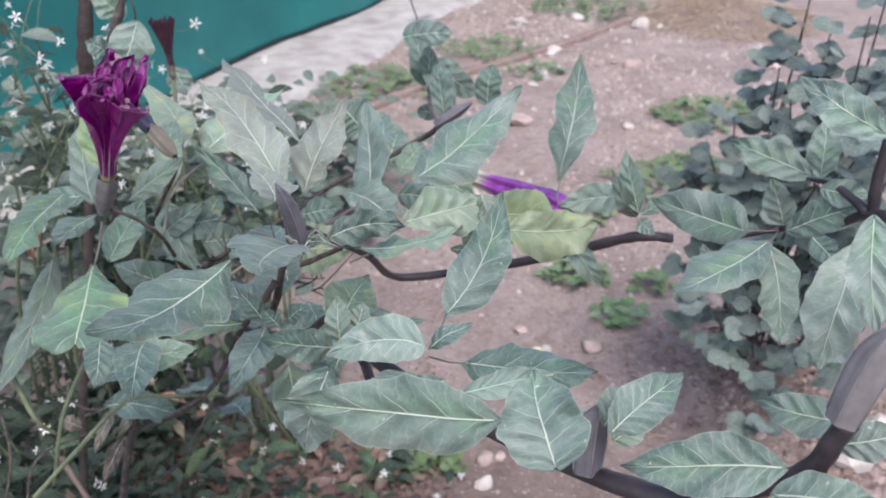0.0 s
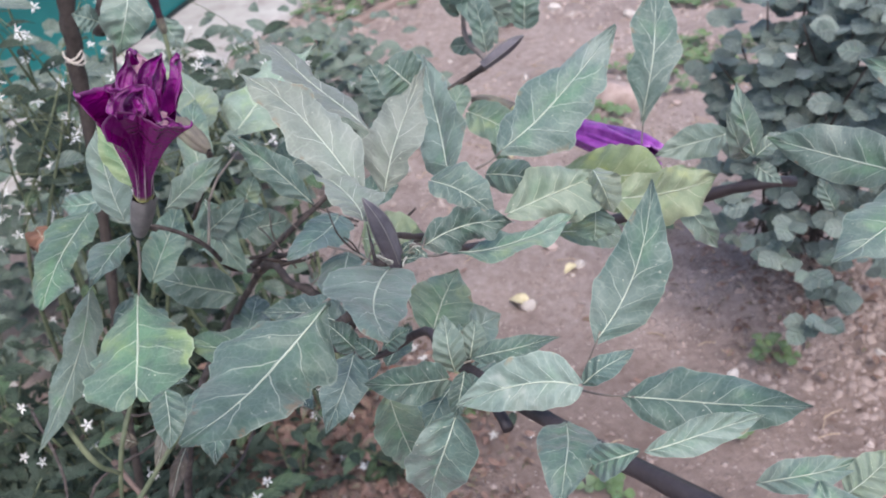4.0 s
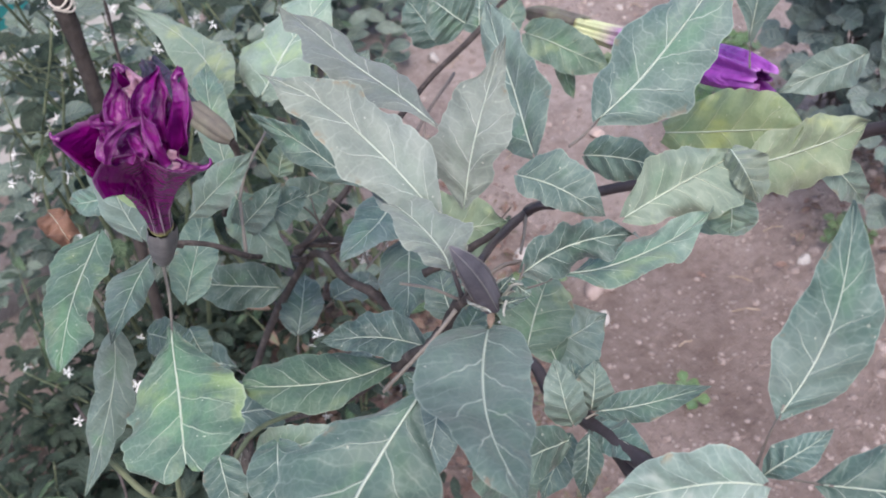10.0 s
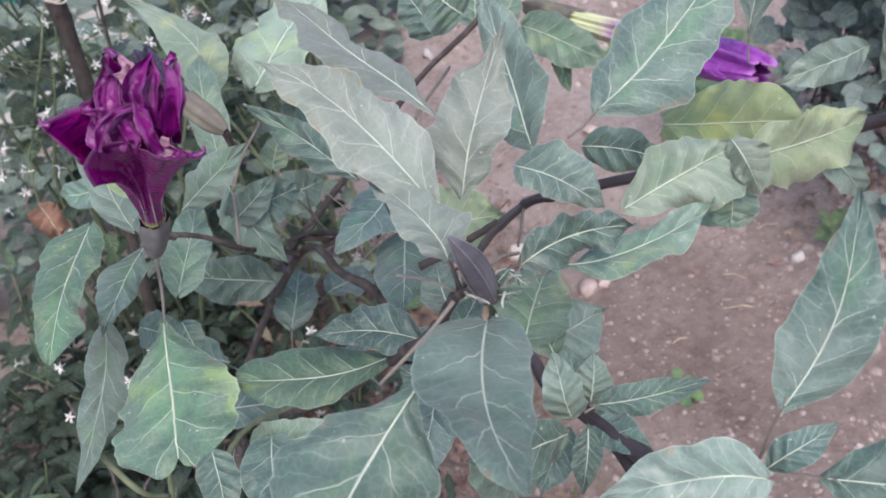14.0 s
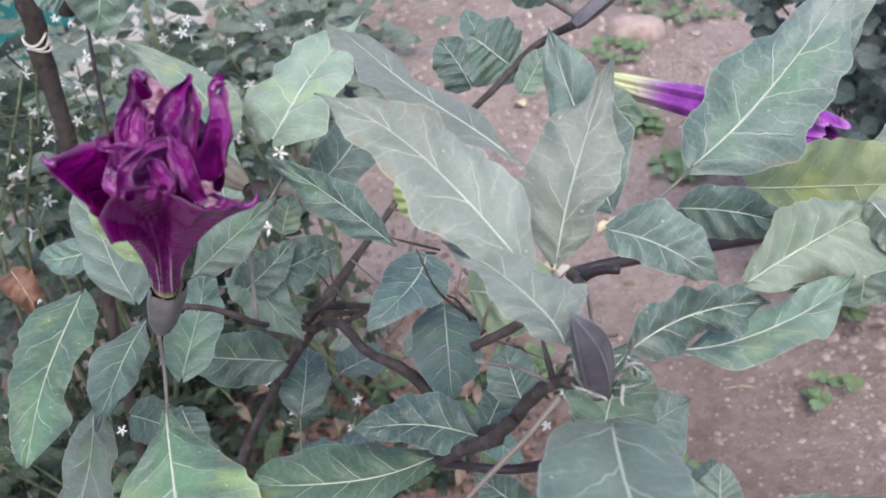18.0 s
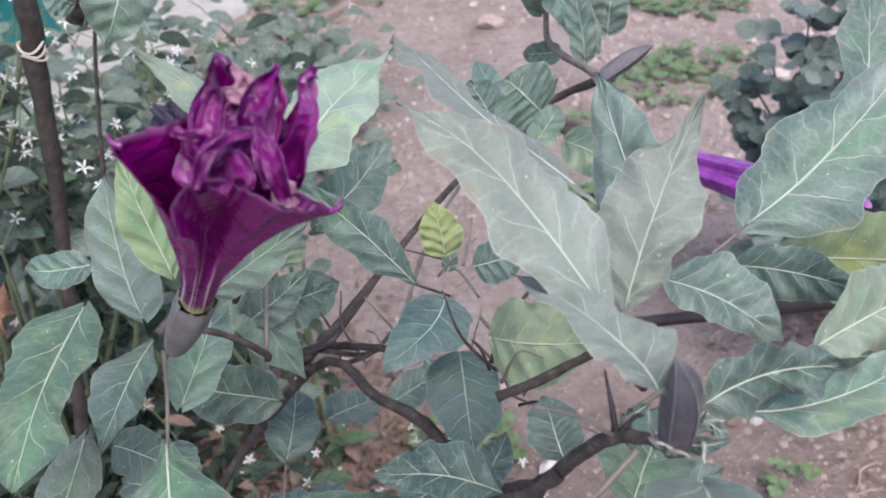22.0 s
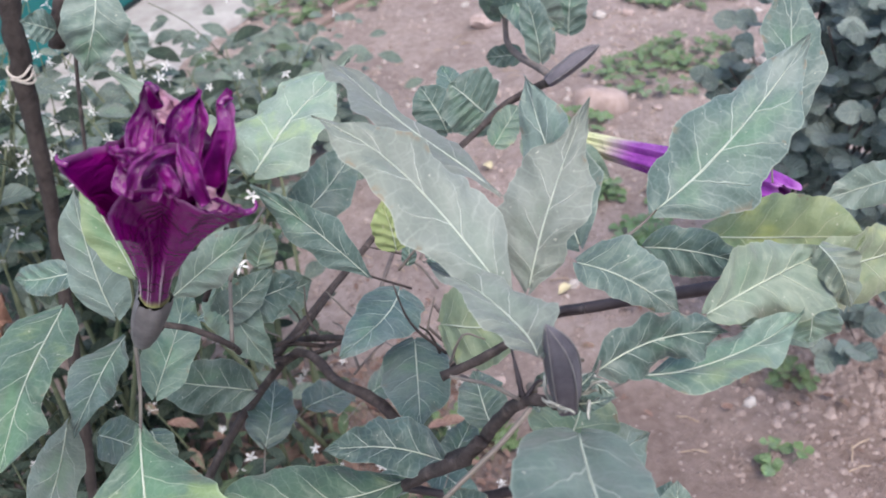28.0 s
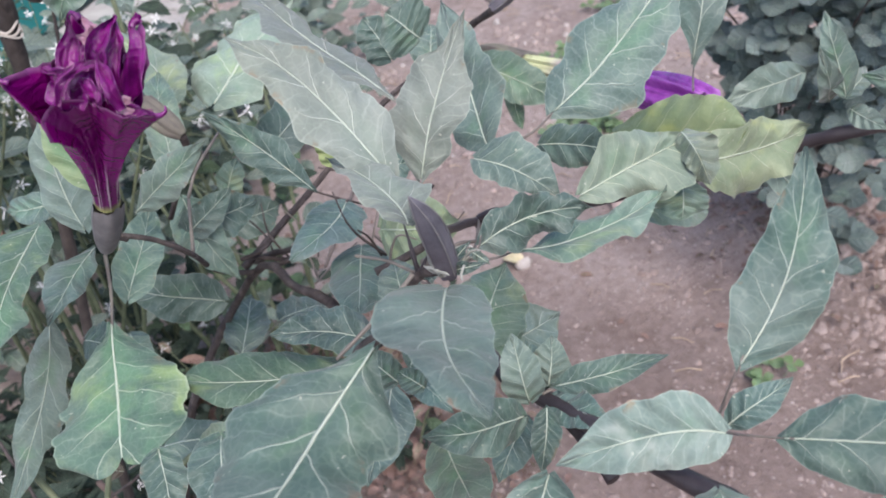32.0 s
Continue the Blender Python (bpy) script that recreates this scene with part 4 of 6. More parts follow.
leaf(plant, (0.203, 0.829, 1.200), (0.211, 0.794, 1.200), 0.0164, (-0.71, -0.17, 0.68), kind=1)
leaf(plant, (0.208, 0.849, 1.198), (0.249, 0.887, 1.193), 0.0164, (0.54, -0.50, 0.68), kind=1)
leaf(plant, (0.119, 0.797, 1.200), (0.166, 0.798, 1.139), 0.0232, (0.12, -0.99, 0.08), kind=1)
leaf(plant, (0.068, 0.480, 1.226), (0.117, 0.473, 1.246), 0.0178, (-0.37, -0.56, 0.74), kind=1, shape=4)
leaf(plant, (0.105, 0.464, 1.233), (0.130, 0.470, 1.251), 0.0196, (-0.42, -0.54, 0.73), kind=3, shape=6)

main_flower = flower(plant, (-0.2947, 0.7547, 1.2834), (0.31, -0.43, 0.84),
                     [(-0.2945, 0.7020, 1.3880), (-0.2870, 0.6970, 1.3755), (-0.2800, 0.6890, 1.3690), (-0.2752, 0.6790, 1.3668),
                      (-0.2757, 0.6795, 1.3775), (-0.2694, 0.6880, 1.3815), (-0.2595, 0.6950, 1.3760), (-0.2540, 0.6915, 1.3735),
                      (-0.2440, 0.6855, 1.3700), (-0.2275, 0.6868, 1.3655), (-0.2440, 0.6990, 1.3670),
                      (-0.2371, 0.7062, 1.3725), (-0.2322, 0.7115, 1.3840), (-0.2317, 0.7185, 1.3973), (-0.2394, 0.7184, 1.3822),
                      (-0.2441, 0.7187, 1.3684), (-0.2459, 0.7282, 1.3811), (-0.2431, 0.7246, 1.4006), (-0.2526, 0.7331, 1.3869),
                      (-0.2612, 0.7283, 1.4031), (-0.2697, 0.7280, 1.3877), (-0.2755, 0.7174, 1.3861), (-0.2848, 0.7075, 1.3885)],
                     (-0.318, 0.781, 1.234))
FACE = (0.15, -0.80, 0.58)
curled_petal(main_flower, [(-0.2651, 0.7087, 1.3652), (-0.2679, 0.7184, 1.3849), (-0.2645, 0.7233, 1.3956), (-0.2613, 0.7264, 1.4039)], 0.0055, FACE, 1.3, seed=0, hook=0.003)
curled_petal(main_flower, [(-0.2602, 0.7092, 1.3666), (-0.2570, 0.7188, 1.3837), (-0.2536, 0.7221, 1.3921), (-0.2600, 0.7276, 1.4023)], 0.0055, FACE, 1.2, seed=1, hook=0.002)
curled_petal(main_flower, [(-0.2531, 0.7036, 1.3735), (-0.2511, 0.7082, 1.3905), (-0.2479, 0.7150, 1.3969), (-0.2433, 0.7246, 1.4006)], 0.0052, FACE, 1.5, seed=2)
curled_petal(main_flower, [(-0.2490, 0.7066, 1.3714), (-0.2461, 0.7120, 1.3861), (-0.2435, 0.7189, 1.3927), (-0.2427, 0.7253, 1.3998)], 0.004, FACE, 1.4, seed=3)
curled_petal(main_flower, [(-0.2459, 0.7086, 1.3610), (-0.2407, 0.7083, 1.3749), (-0.2341, 0.7097, 1.3881), (-0.2346, 0.7152, 1.3956), (-0.2306, 0.7196, 1.3989)], 0.0045, FACE, 1.35, seed=4, hook=0.003)
curled_petal(main_flower, [(-0.2694, 0.6864, 1.3782), (-0.2645, 0.6919, 1.3865), (-0.2579, 0.6961, 1.3898), (-0.2504, 0.6985, 1.3892), (-0.2454, 0.6986, 1.3849)], 0.0026, FACE, 1.6, seed=5)
curled_petal(main_flower, [(-0.2418, 0.6846, 1.3728), (-0.2443, 0.6868, 1.3823), (-0.2486, 0.6951, 1.3881), (-0.2512, 0.7030, 1.3935)], 0.0036, FACE, 1.5, seed=6)
curled_petal(main_flower, [(-0.2478, 0.6888, 1.3744), (-0.2486, 0.6918, 1.3819), (-0.2489, 0.6996, 1.3857), (-0.2473, 0.7067, 1.3889)], 0.003, FACE, 1.4, seed=7)
curled_petal(main_flower, [(-0.2703, 0.6923, 1.3726), (-0.2721, 0.7029, 1.3801), (-0.2748, 0.7127, 1.3864)], 0.005, FACE, 1.2, seed=8)
curled_petal(main_flower, [(-0.2644, 0.6938, 1.3721), (-0.2610, 0.6964, 1.3795), (-0.2558, 0.7001, 1.3837), (-0.2505, 0.7007, 1.3836)], 0.0055, FACE, 1.1, seed=9)
curled_petal(main_flower, [(-0.2616, 0.6997, 1.3703), (-0.2611, 0.7043, 1.3802), (-0.2580, 0.7135, 1.3865)], 0.006, FACE, 1.2, seed=10)
curled_petal(main_flower, [(-0.2491, 0.7124, 1.3658), (-0.2457, 0.7182, 1.3776), (-0.2434, 0.7235, 1.3853)], 0.007, FACE, 1.0, seed=11)
curled_petal(main_flower, [(-0.2671, 0.7019, 1.3760), (-0.2707, 0.7077, 1.3835), (-0.2776, 0.7069, 1.3883)], 0.004, FACE, 1.2, seed=12)
curled_petal(main_flower, [(-0.2543, 0.6913, 1.3735), (-0.2551, 0.6934, 1.3796), (-0.2595, 0.6978, 1.3817), (-0.2651, 0.6957, 1.3814)], 0.003, FACE, 1.5, seed=13)
curled_petal(main_flower, [(-0.2442, 0.6897, 1.3692), (-0.2369, 0.6846, 1.3701), (-0.2292, 0.6826, 1.3685)], 0.003, FACE, 1.3, seed=14)
curled_petal(main_flower, [(-0.2557, 0.7169, 1.3907), (-0.2537, 0.7195, 1.3963), (-0.2568, 0.7250, 1.4017)], 0.0046, FACE, 0.5, PETAL_PALE, 20, label="pale pink inside of a lobe")
curled_petal(main_flower, [(-0.2450, 0.6907, 1.3740), (-0.2403, 0.6869, 1.3712), (-0.2309, 0.6853, 1.3686)], 0.0030, FACE, 0.5, PETAL_PALE, 21, label="pale pink inside of a lobe")
bm = bmesh.new()
tube(bm, [(-0.2310, 0.6858, 1.3660), (-0.2285, 0.6868, 1.3655), (-0.2262, 0.6880, 1.3662), (-0.2258, 0.6890, 1.3685)], [0.0016, 0.0012, 0.0009, 0.0004], 7, 4)
part("tail", bm, PETAL_IN, main_flower)
bm = bmesh.new()
tube(bm, [(-0.2915, 0.7015, 1.3868), (-0.2943, 0.7020, 1.3880), (-0.2953, 0.7028, 1.3893), (-0.2950, 0.7040, 1.3905)], [0.0016, 0.0012, 0.0009, 0.0004], 7, 4)
part("tail", bm, PETAL_IN, main_flower)
bm = bmesh.new()
tube(bm, [(-0.2581, 0.7241, 1.4011), (-0.2602, 0.7260, 1.4034), (-0.2618, 0.7267, 1.4042), (-0.2628, 0.7250, 1.4034)], [0.0016, 0.0012, 0.0009, 0.0004], 7, 4)
part("tail", bm, PETAL_IN, main_flower)
bm = bmesh.new()
tube(bm, [(-0.2347, 0.7157, 1.3964), (-0.2334, 0.7169, 1.3981), (-0.2313, 0.7170, 1.3987), (-0.2296, 0.7172, 1.3975)], [0.0016, 0.0012, 0.0009, 0.0004], 7, 4)
part("tail", bm, PETAL_IN, main_flower)

centre_bud = bud(plant, (-0.1120, 0.6600, 1.2640), (-0.1212, 0.6421, 1.3257), 0.0070, label="closed dark purple-grey flower bud")
rng = random.Random(11)
for k in range(9):
    th = k * 0.75 + rng.uniform(-0.2, 0.2)
    out = Vector((math.cos(th), math.sin(th), rng.uniform(-0.3, 0.5)))
    foot = Vector((-0.1120, 0.6600, 1.2640)) + out * 0.003
    reach, turn = rng.uniform(0.008, 0.014), rng.uniform(0.9, 2.2) * rng.choice((-1, 1))
    side = out.cross(Vector((0, 0, 1))).normalized()
    bm = bmesh.new()
    tube(bm, [foot + out * reach * q + (side * math.sin(turn * q * 2) + Vector((0, 0, 1)) * (1 - math.cos(turn * q * 2))) * 0.004 for q in (0, 0.3, 0.6, 0.85, 1.0, 1.05)], [0.0010, 0.0010, 0.0008, 0.0006, 0.0003], 6, 4, 0.6, k)
    part("bract", bm, TENDRIL, centre_bud, "thin grey shrivelled bract")
leaf(plant, (-0.1100, 0.6610, 1.2640), (-0.0928, 0.6549, 1.2698), 0.0070, (0.1, -0.8, 0.6), kind=7, fold=0.6, bend=0.25, wave=0.2, label="grey curled bract beside the bud")
leaf(plant, (-0.1090, 0.6620, 1.2660), (-0.0987, 0.6664, 1.2767), 0.0055, (-0.5, -0.7, 0.5), kind=7, fold=0.7, bend=0.1, wave=0.2, label="grey curled bract beside the bud")
stem(plant, [(-0.111, 0.662, 1.258), (-0.118, 0.672, 1.256), (-0.128, 0.682, 1.247), (-0.137, 0.696, 1.222), (-0.150, 0.718, 1.176), (-0.172, 0.765, 1.124), (-0.196, 0.812, 1.126), (-0.222, 0.845, 1.118), (-0.271, 0.920, 1.079), (-0.40, 0.95, 0.86), (-0.50, 1.0, 0.5), (-0.55, 1.05, 0.0)],
     [0.0022, 0.0026, 0.0031, 0.0034, 0.0038, 0.0038, 0.0038, 0.0037, 0.0034, 0.0045, 0.006, 0.008], BARK, "trunk", "dark gnarled branch with peeling bark", 0.40, 14)
stem(plant, [(-0.276, 0.967, 1.059), (-0.243, 0.920, 1.100), (-0.213, 0.872, 1.136)], [0.0032, 0.0030, 0.0022], BARK, "branch", "dark dead stick", 0.8)
stem(plant, [(-0.145, 0.699, 1.206), (-0.157, 0.705, 1.186), (-0.19, 0.74, 1.13), (-0.27, 0.84, 0.97), (-0.39, 0.93, 0.84)], [0.003, 0.0032, 0.003, 0.003, 0.003], BARK, "branch", "dark gnarled lower branch", 0.9, 9)
stem(plant, [(-0.127, 0.680, 1.249), (-0.128, 0.684, 1.258), (-0.130, 0.694, 1.274)], [0.0017, 0.0014, 0.0004], STEM, "spur", "black pointed dry spur", 0.4)
stem(plant, [(-0.127, 0.679, 1.251), (-0.121, 0.680, 1.260), (-0.118, 0.678, 1.263)], [0.0011, 0.0009, 0.0003], STEM, "spur", "black pointed dry spur", 0.4)
stem(plant, [(-0.129, 0.679, 1.252), (-0.143, 0.685, 1.259), (-0.159, 0.689, 1.263)], [0.0010, 0.0009, 0.0009], PETIOLE, "dry_stalk", "thin dry leafless stalk", 0.3)

# dark branches of the shrub
stem(plant, [(0.237, 0.824, 1.182), (0.201, 0.824, 1.184), (0.167, 0.850, 1.160), (0.122, 0.874, 1.133), (0.056, 0.917, 1.094), (-0.048, 0.956, 1.057), (-0.076, 0.848, 1.148), (-0.101, 0.756, 1.217), (-0.114, 0.691, 1.265)],
     [0.005, 0.0054, 0.0056, 0.0058, 0.0054, 0.005, 0.0036, 0.0028, 0.0022], STEM, label="long black woody branch")
stem(plant, [(-0.076, 0.848, 1.148), (-0.065, 0.846, 1.155), (-0.051, 0.840, 1.159)], [0.0036, 0.0032, 0.0034], STEM, "spur", "knobbly broken stub")
stem(plant, [(-0.075, 0.839, 1.155), (-0.080, 0.806, 1.170), (-0.087, 0.772, 1.184)], [0.0012, 0.0012, 0.001], PETIOLE, "leaf_stalk")
stem(plant, [(-0.19, 0.74, 1.13), (-0.145, 0.735, 1.115), (-0.100, 0.692, 1.174), (-0.088, 0.662, 1.173), (-0.074, 0.632, 1.189), (-0.033, 0.548, 1.221), (0.008, 0.494, 1.232), (0.073, 0.392, 1.275), (0.110, 0.360, 1.288), (0.137, 0.339, 1.297)],
     [0.0026, 0.003, 0.0036, 0.0044, 0.0048, 0.0055, 0.0055, 0.0055, 0.0055, 0.0055], STEM, label="black arching side branch")
stem(plant, [(0.113, 0.367, 1.279), (0.142, 0.356, 1.299), (0.161, 0.347, 1.318), (0.166, 0.344, 1.336), (0.168, 0.340, 1.353)], [0.005, 0.005, 0.0055, 0.005, 0.005], STEM)
stem(plant, [(-0.074, 0.632, 1.189), (-0.063, 0.609, 1.189), (-0.052, 0.575, 1.185)], [0.0045, 0.004, 0.004], STEM)
stem(plant, [(-0.130, 0.652, 1.274), (-0.146, 0.644, 1.263), (-0.162, 0.638, 1.253), (-0.175, 0.631, 1.247)], [0.0013, 0.0012, 0.0011, 0.001], PETIOLE, "leaf_stalk")
stem(plant, [(-0.108, 0.664, 1.259), (-0.095, 0.677, 1.260), (-0.091, 0.682, 1.266)], [0.0008, 0.0006, 0.0004], PETIOLE, "dry_stalk")
stem(plant, [(-0.122, 0.687, 1.249), (-0.103, 0.703, 1.246), (-0.091, 0.709, 1.241)], [0.0014, 0.0013, 0.0011], PETIOLE, "leaf_stalk")
for b, t, w, k in (((-0.121, 0.684, 1.247), (-0.120, 0.676, 1.244), 0.006, 1), ((-0.123, 0.684, 1.246), (-0.128, 0.680, 1.246), 0.005, 1), ((-0.100, 0.670, 1.268), (-0.090, 0.660, 1.264), 0.006, 1), ((-0.119, 0.692, 1.246), (-0.109, 0.694, 1.252), 0.006, 0)):
    leaf(plant, b, t, w, Vector((-0.2, 0.4, 1.5)) - (Vector(b) + Vector(t)) / 2, kind=k, wave=0.3, label="small grey shrivelled leaflet")
bm = bmesh.new()
tube(bm, [(-0.122, 0.684, 1.251), (-0.123, 0.683, 1.255)], [0.0026, 0.0024], 12, 1)
part("leaf_scar", bm, PETIOLE, plant, "round pale leaf scar on the branch")
# grey twigs and stems under the leaves
stem(plant, [(-0.270, 0.901, 1.114), (-0.253, 0.914, 1.110), (-0.235, 0.936, 1.116), (-0.215, 0.968, 1.120)], [0.002, 0.0018, 0.0015, 0.001], BARK, "twig")
stem(plant, [(-0.263, 0.911, 1.107), (-0.232, 0.916, 1.093), (-0.207, 0.928, 1.090)], [0.002, 0.0018, 0.001], BARK, "twig")
stem(plant, [(-0.248, 0.894, 1.105), (-0.224, 0.908, 1.102), (-0.196, 0.940, 1.104)], [0.002, 0.0018, 0.0012], BARK, "twig")
stem(plant, [(-0.156, 0.789, 1.166), (-0.130, 0.791, 1.174), (-0.110, 0.794, 1.182), (-0.097, 0.794, 1.188)], [0.0030, 0.0030, 0.0026, 0.0028], BARK, "twig", "knobbly dry twig broken at its end")
stem(plant, [(-0.145, 0.869, 1.117), (-0.125, 0.904, 1.125), (-0.100, 0.933, 1.130)], [0.002, 0.0018, 0.0012], BARK, "twig")
stem(plant, [(-0.212, 0.962, 1.041), (-0.160, 1.134, 1.038), (-0.105, 1.286, 1.006)], [0.002, 0.002, 0.002], TWIG, "twig")
stem(plant, [(-0.149, 0.890, 1.140), (-0.136, 0.875, 1.126), (-0.127, 0.850, 1.118)], [0.0014, 0.0012, 0.0008], TWIG, "twig")
stem(plant, [(-0.156, 0.881, 1.128), (-0.141, 0.866, 1.115), (-0.137, 0.846, 1.112)], [0.0012, 0.001, 0.0008], TWIG, "twig")
stem(plant, [(-0.152, 0.950, 1.139), (-0.144, 0.970, 1.149), (-0.139, 0.988, 1.155)], [0.0012, 0.001, 0.0007], TWIG, "twig")
trng = random.Random(33)
for root, reach in (((-0.146, 0.864, 1.112), 0.075), ((-0.233, 0.913, 1.090), 0.08), ((-0.160, 0.956, 1.109), 0.06), ((-0.144, 0.815, 1.129), 0.06)):
    for k in range(5):
        a = Vector(root) + Vector((trng.gauss(0, 0.012), trng.gauss(0, 0.012), trng.gauss(0, 0.012)))
        d = Vector((trng.uniform(-1, 1), trng.uniform(-0.6, 0.8), trng.uniform(-0.2, 1))).normalized() * reach * trng.uniform(0.5, 1.2)
        kink = a + d * 0.5 + Vector((trng.gauss(0, 0.008), trng.gauss(0, 0.008), trng.gauss(0, 0.008)))
        stem(plant, [a, kink, a + d], [0.0011, 0.0009, 0.0005], trng.choice((BARK, TWIG, PETIOLE)), "twig", rough=0.4, seg=6)

# the stems on the flower's side
stem(plant, [(-0.318, 0.781, 1.236), (-0.323, 0.811, 1.222), (-0.317, 0.816, 1.214)], [0.003, 0.0028, 0.0026], BARK, label="short flower stalk")
stem(plant, [(-0.322, 0.812, 1.222), (-0.301, 0.823, 1.203), (-0.284, 0.830, 1.180), (-0.298, 0.922, 1.091), (-0.265, 0.906, 1.094)], [0.0018, 0.002, 0.0022, 0.0024, 0.0026], BARK, label="brown branch")
stem(plant, [(-0.281, 0.860, 1.209), (-0.273, 0.881, 1.220), (-0.257, 0.915, 1.227)], [0.0013, 0.0012, 0.001], PETIOLE, "leaf_stalk")
stem(plant, [(-0.284, 0.829, 1.178), (-0.281, 0.860, 1.208)], [0.0015, 0.0012], PETIOLE, "leaf_stalk")

# side flowers, spent flowers and pods
def trumpet(plant, base, collar, mouth, r_mouth, tube_mat, name, label, closed=0.0, seed=0, neck=0.0055):
    """A simple trumpet flower: ribbed calyx and a fluted tube that widens to a folded mouth."""
    base, collar, mouth = Vector(base), Vector(collar), Vector(mouth)
    a, s, o = frame_of(mouth - collar)
    ln = (mouth - collar).length
    rows = []
    for i in range(121):
        th = 2 * math.pi * i / 120
        row = []
        for j in range(31):
            u = j / 30
            r = neck + 0.002 * u + (r_mouth - neck - 0.002) * (max(0, u - 0.15) / 0.85) ** 1.3
            r *= 1 - closed * max(0, (u - 0.7) / 0.3) ** 1.5
            r *= 1 + closed * u * u * (0.5 * noise.noise(Vector((math.cos(th) * 3, math.sin(th) * 3, u * 4 + seed))) + 0.3 * math.sin(th * 9 + u * 12))
            r *= 1 + (0.10 + 0.16 * u) * math.sin(th * 5 + seed + u * 1.5) + 0.06 * math.sin(th * 13 + seed)
            h = ln * u + r_mouth * 0.7 * u**6 * max(0, math.cos(th * 2.5 + seed)) ** 3
            row.append(collar + a * h + (s * math.cos(th) + o * math.sin(th)) * r)
        rows.append(row)
    bm = bmesh.new()
    sheet(bm, rows)
    bmesh.ops.remove_doubles(bm, verts=bm.verts, dist=1e-6)
    body = part(name, bm, tube_mat, plant, label)
    d = collar - base
    a, s, o = frame_of(d)
    rows = []
    for i in range(41):
        th = 2 * math.pi * i / 40
        row = []
        for j in range(15):
            u = j / 14
            r = (0.0032 + (neck + 0.0014 - 0.0032) * math.sin(min(1, u * 2.2) * math.pi / 2) ** 0.7) * (1 + 0.10 * u)
            r *= 1 + 0.10 * math.cos(th * 5 + seed) + 0.03 * math.cos(th * 15) + 0.05 * noise.noise(Vector((math.cos(th) * 2, math.sin(th) * 2, u * 3 + seed)))
            row.append(base + d * (u * (1.0 + 0.16 * max(0, math.cos(th * 2.5 + seed)) ** 2)) + (s * math.cos(th) + o * math.sin(th)) * r)
        rows.append(row)
    bm = bmesh.new()
    sheet(bm, rows)
    part("calyx", bm, CALYX_BROWN, body, "brownish ribbed calyx")
    return body


def lilac_tube():
    mat = PETAL_LILAC.copy()
    mat.name = "lilac_tube"
    nt = mat.node_tree
    bsdf = nt.nodes["Principled BSDF"]
    col = bsdf.inputs["Base Color"].links[0].from_socket
    uvn = nt.nodes.new("ShaderNodeUVMap")
    sep = nt.nodes.new("ShaderNodeSeparateXYZ")
    nt.links.new(uvn.outputs["UV"], sep.inputs[0])
    pale = calc(nt, "SUBTRACT", 1.0, smooth(nt, sep.outputs[1], 0.12, 0.38))
    col = mix(nt, pale, col, (0.62, 0.66, 0.38))
    nt.links.new(col, bsdf.inputs["Base Color"])
    return mat


trumpet(plant, (-0.012, 1.242, 1.095), (0.038, 1.182, 1.096), (0.149, 0.956, 1.148), 0.0195, lilac_tube(), "side_flower", "drooping lilac trumpet flower with a pale green-white throat", 0.55, 1, 0.0105)
trumpet(plant, (-0.272, 0.873, 1.252), (-0.296, 0.892, 1.271), (-0.346, 0.985, 1.261), 0.012, PETAL_DRY, "spent_flower", "withered dark flower in a brown calyx", 0.35, 2, 0.0065)
stem(plant, [(-0.273, 0.874, 1.252), (-0.274, 0.876, 1.236), (-0.289, 0.882, 1.210), (-0.306, 0.883, 1.179)], [0.003, 0.0024, 0.0022, 0.0022], BARK, label="short brown flower stalk")
bud(plant, (0.071, 0.388, 1.279), (0.074, 0.402, 1.314), 0.0085, label="short dark bud on the black branch")
bud(plant, (0.166, 0.341, 1.352), (0.179, 0.346, 1.402), 0.0085, CALYX, BUD_RIB, label="long grey-green ribbed bud")

# the pod-bearing shoot further back
shoot = thing("pod_shoot", "thin shoot with a dark pod and rounded leaves", "plant", (0, 0, 0))
bud(shoot, (-0.004, 1.139, 1.186), (0.045, 1.140, 1.219), 0.0075, name="pod", label="dark purple-grey seed pod")
stem(shoot, [(0.005, 1.145, 1.185), (-0.010, 1.190, 1.155), (-0.036, 1.199, 1.136), (-0.085, 1.150, 1.127), (-0.139, 1.097, 1.119), (-0.204, 1.013, 1.103), (-0.251, 0.935, 1.103), (-0.273, 0.913, 1.095)], [0.0045, 0.004, 0.004, 0.0034, 0.003, 0.003, 0.0032, 0.0036], BARK, label="dark knotted shoot")
stem(shoot, [(0.002, 1.142, 1.19), (-0.012, 1.276, 1.168), (-0.013, 1.302, 1.207), (-0.025, 1.330, 1.263), (-0.046, 1.377, 1.313)], [0.004, 0.0035, 0.003, 0.002, 0.0015], TWIG)
def shoot_leaf(b, t, w, k):
    leaf(shoot, b, t, w, Vector((-0.12, 0.25, 1.55)) - (Vector(b) + Vector(t)) / 2, kind=k, shape=8, wave=0.04, fold=0.12)


shoot_leaf((-0.016, 1.298, 1.197), (-0.010, 1.269, 1.259), 0.030, 0)
shoot_leaf((-0.009, 1.306, 1.222), (0.022, 1.217, 1.179), 0.036, 0)
shoot_leaf((-0.016, 1.297, 1.193), (-0.033, 1.306, 1.261), 0.034, 0)
shoot_leaf((-0.003, 1.306, 1.222), (0.057, 1.309, 1.170), 0.040, 1)
shoot_leaf((0.007, 1.216, 1.173), (0.000, 1.239, 1.241), 0.028, 0)
shoot_leaf((-0.049, 1.317, 1.259), (0.021, 1.305, 1.267), 0.040, 0)
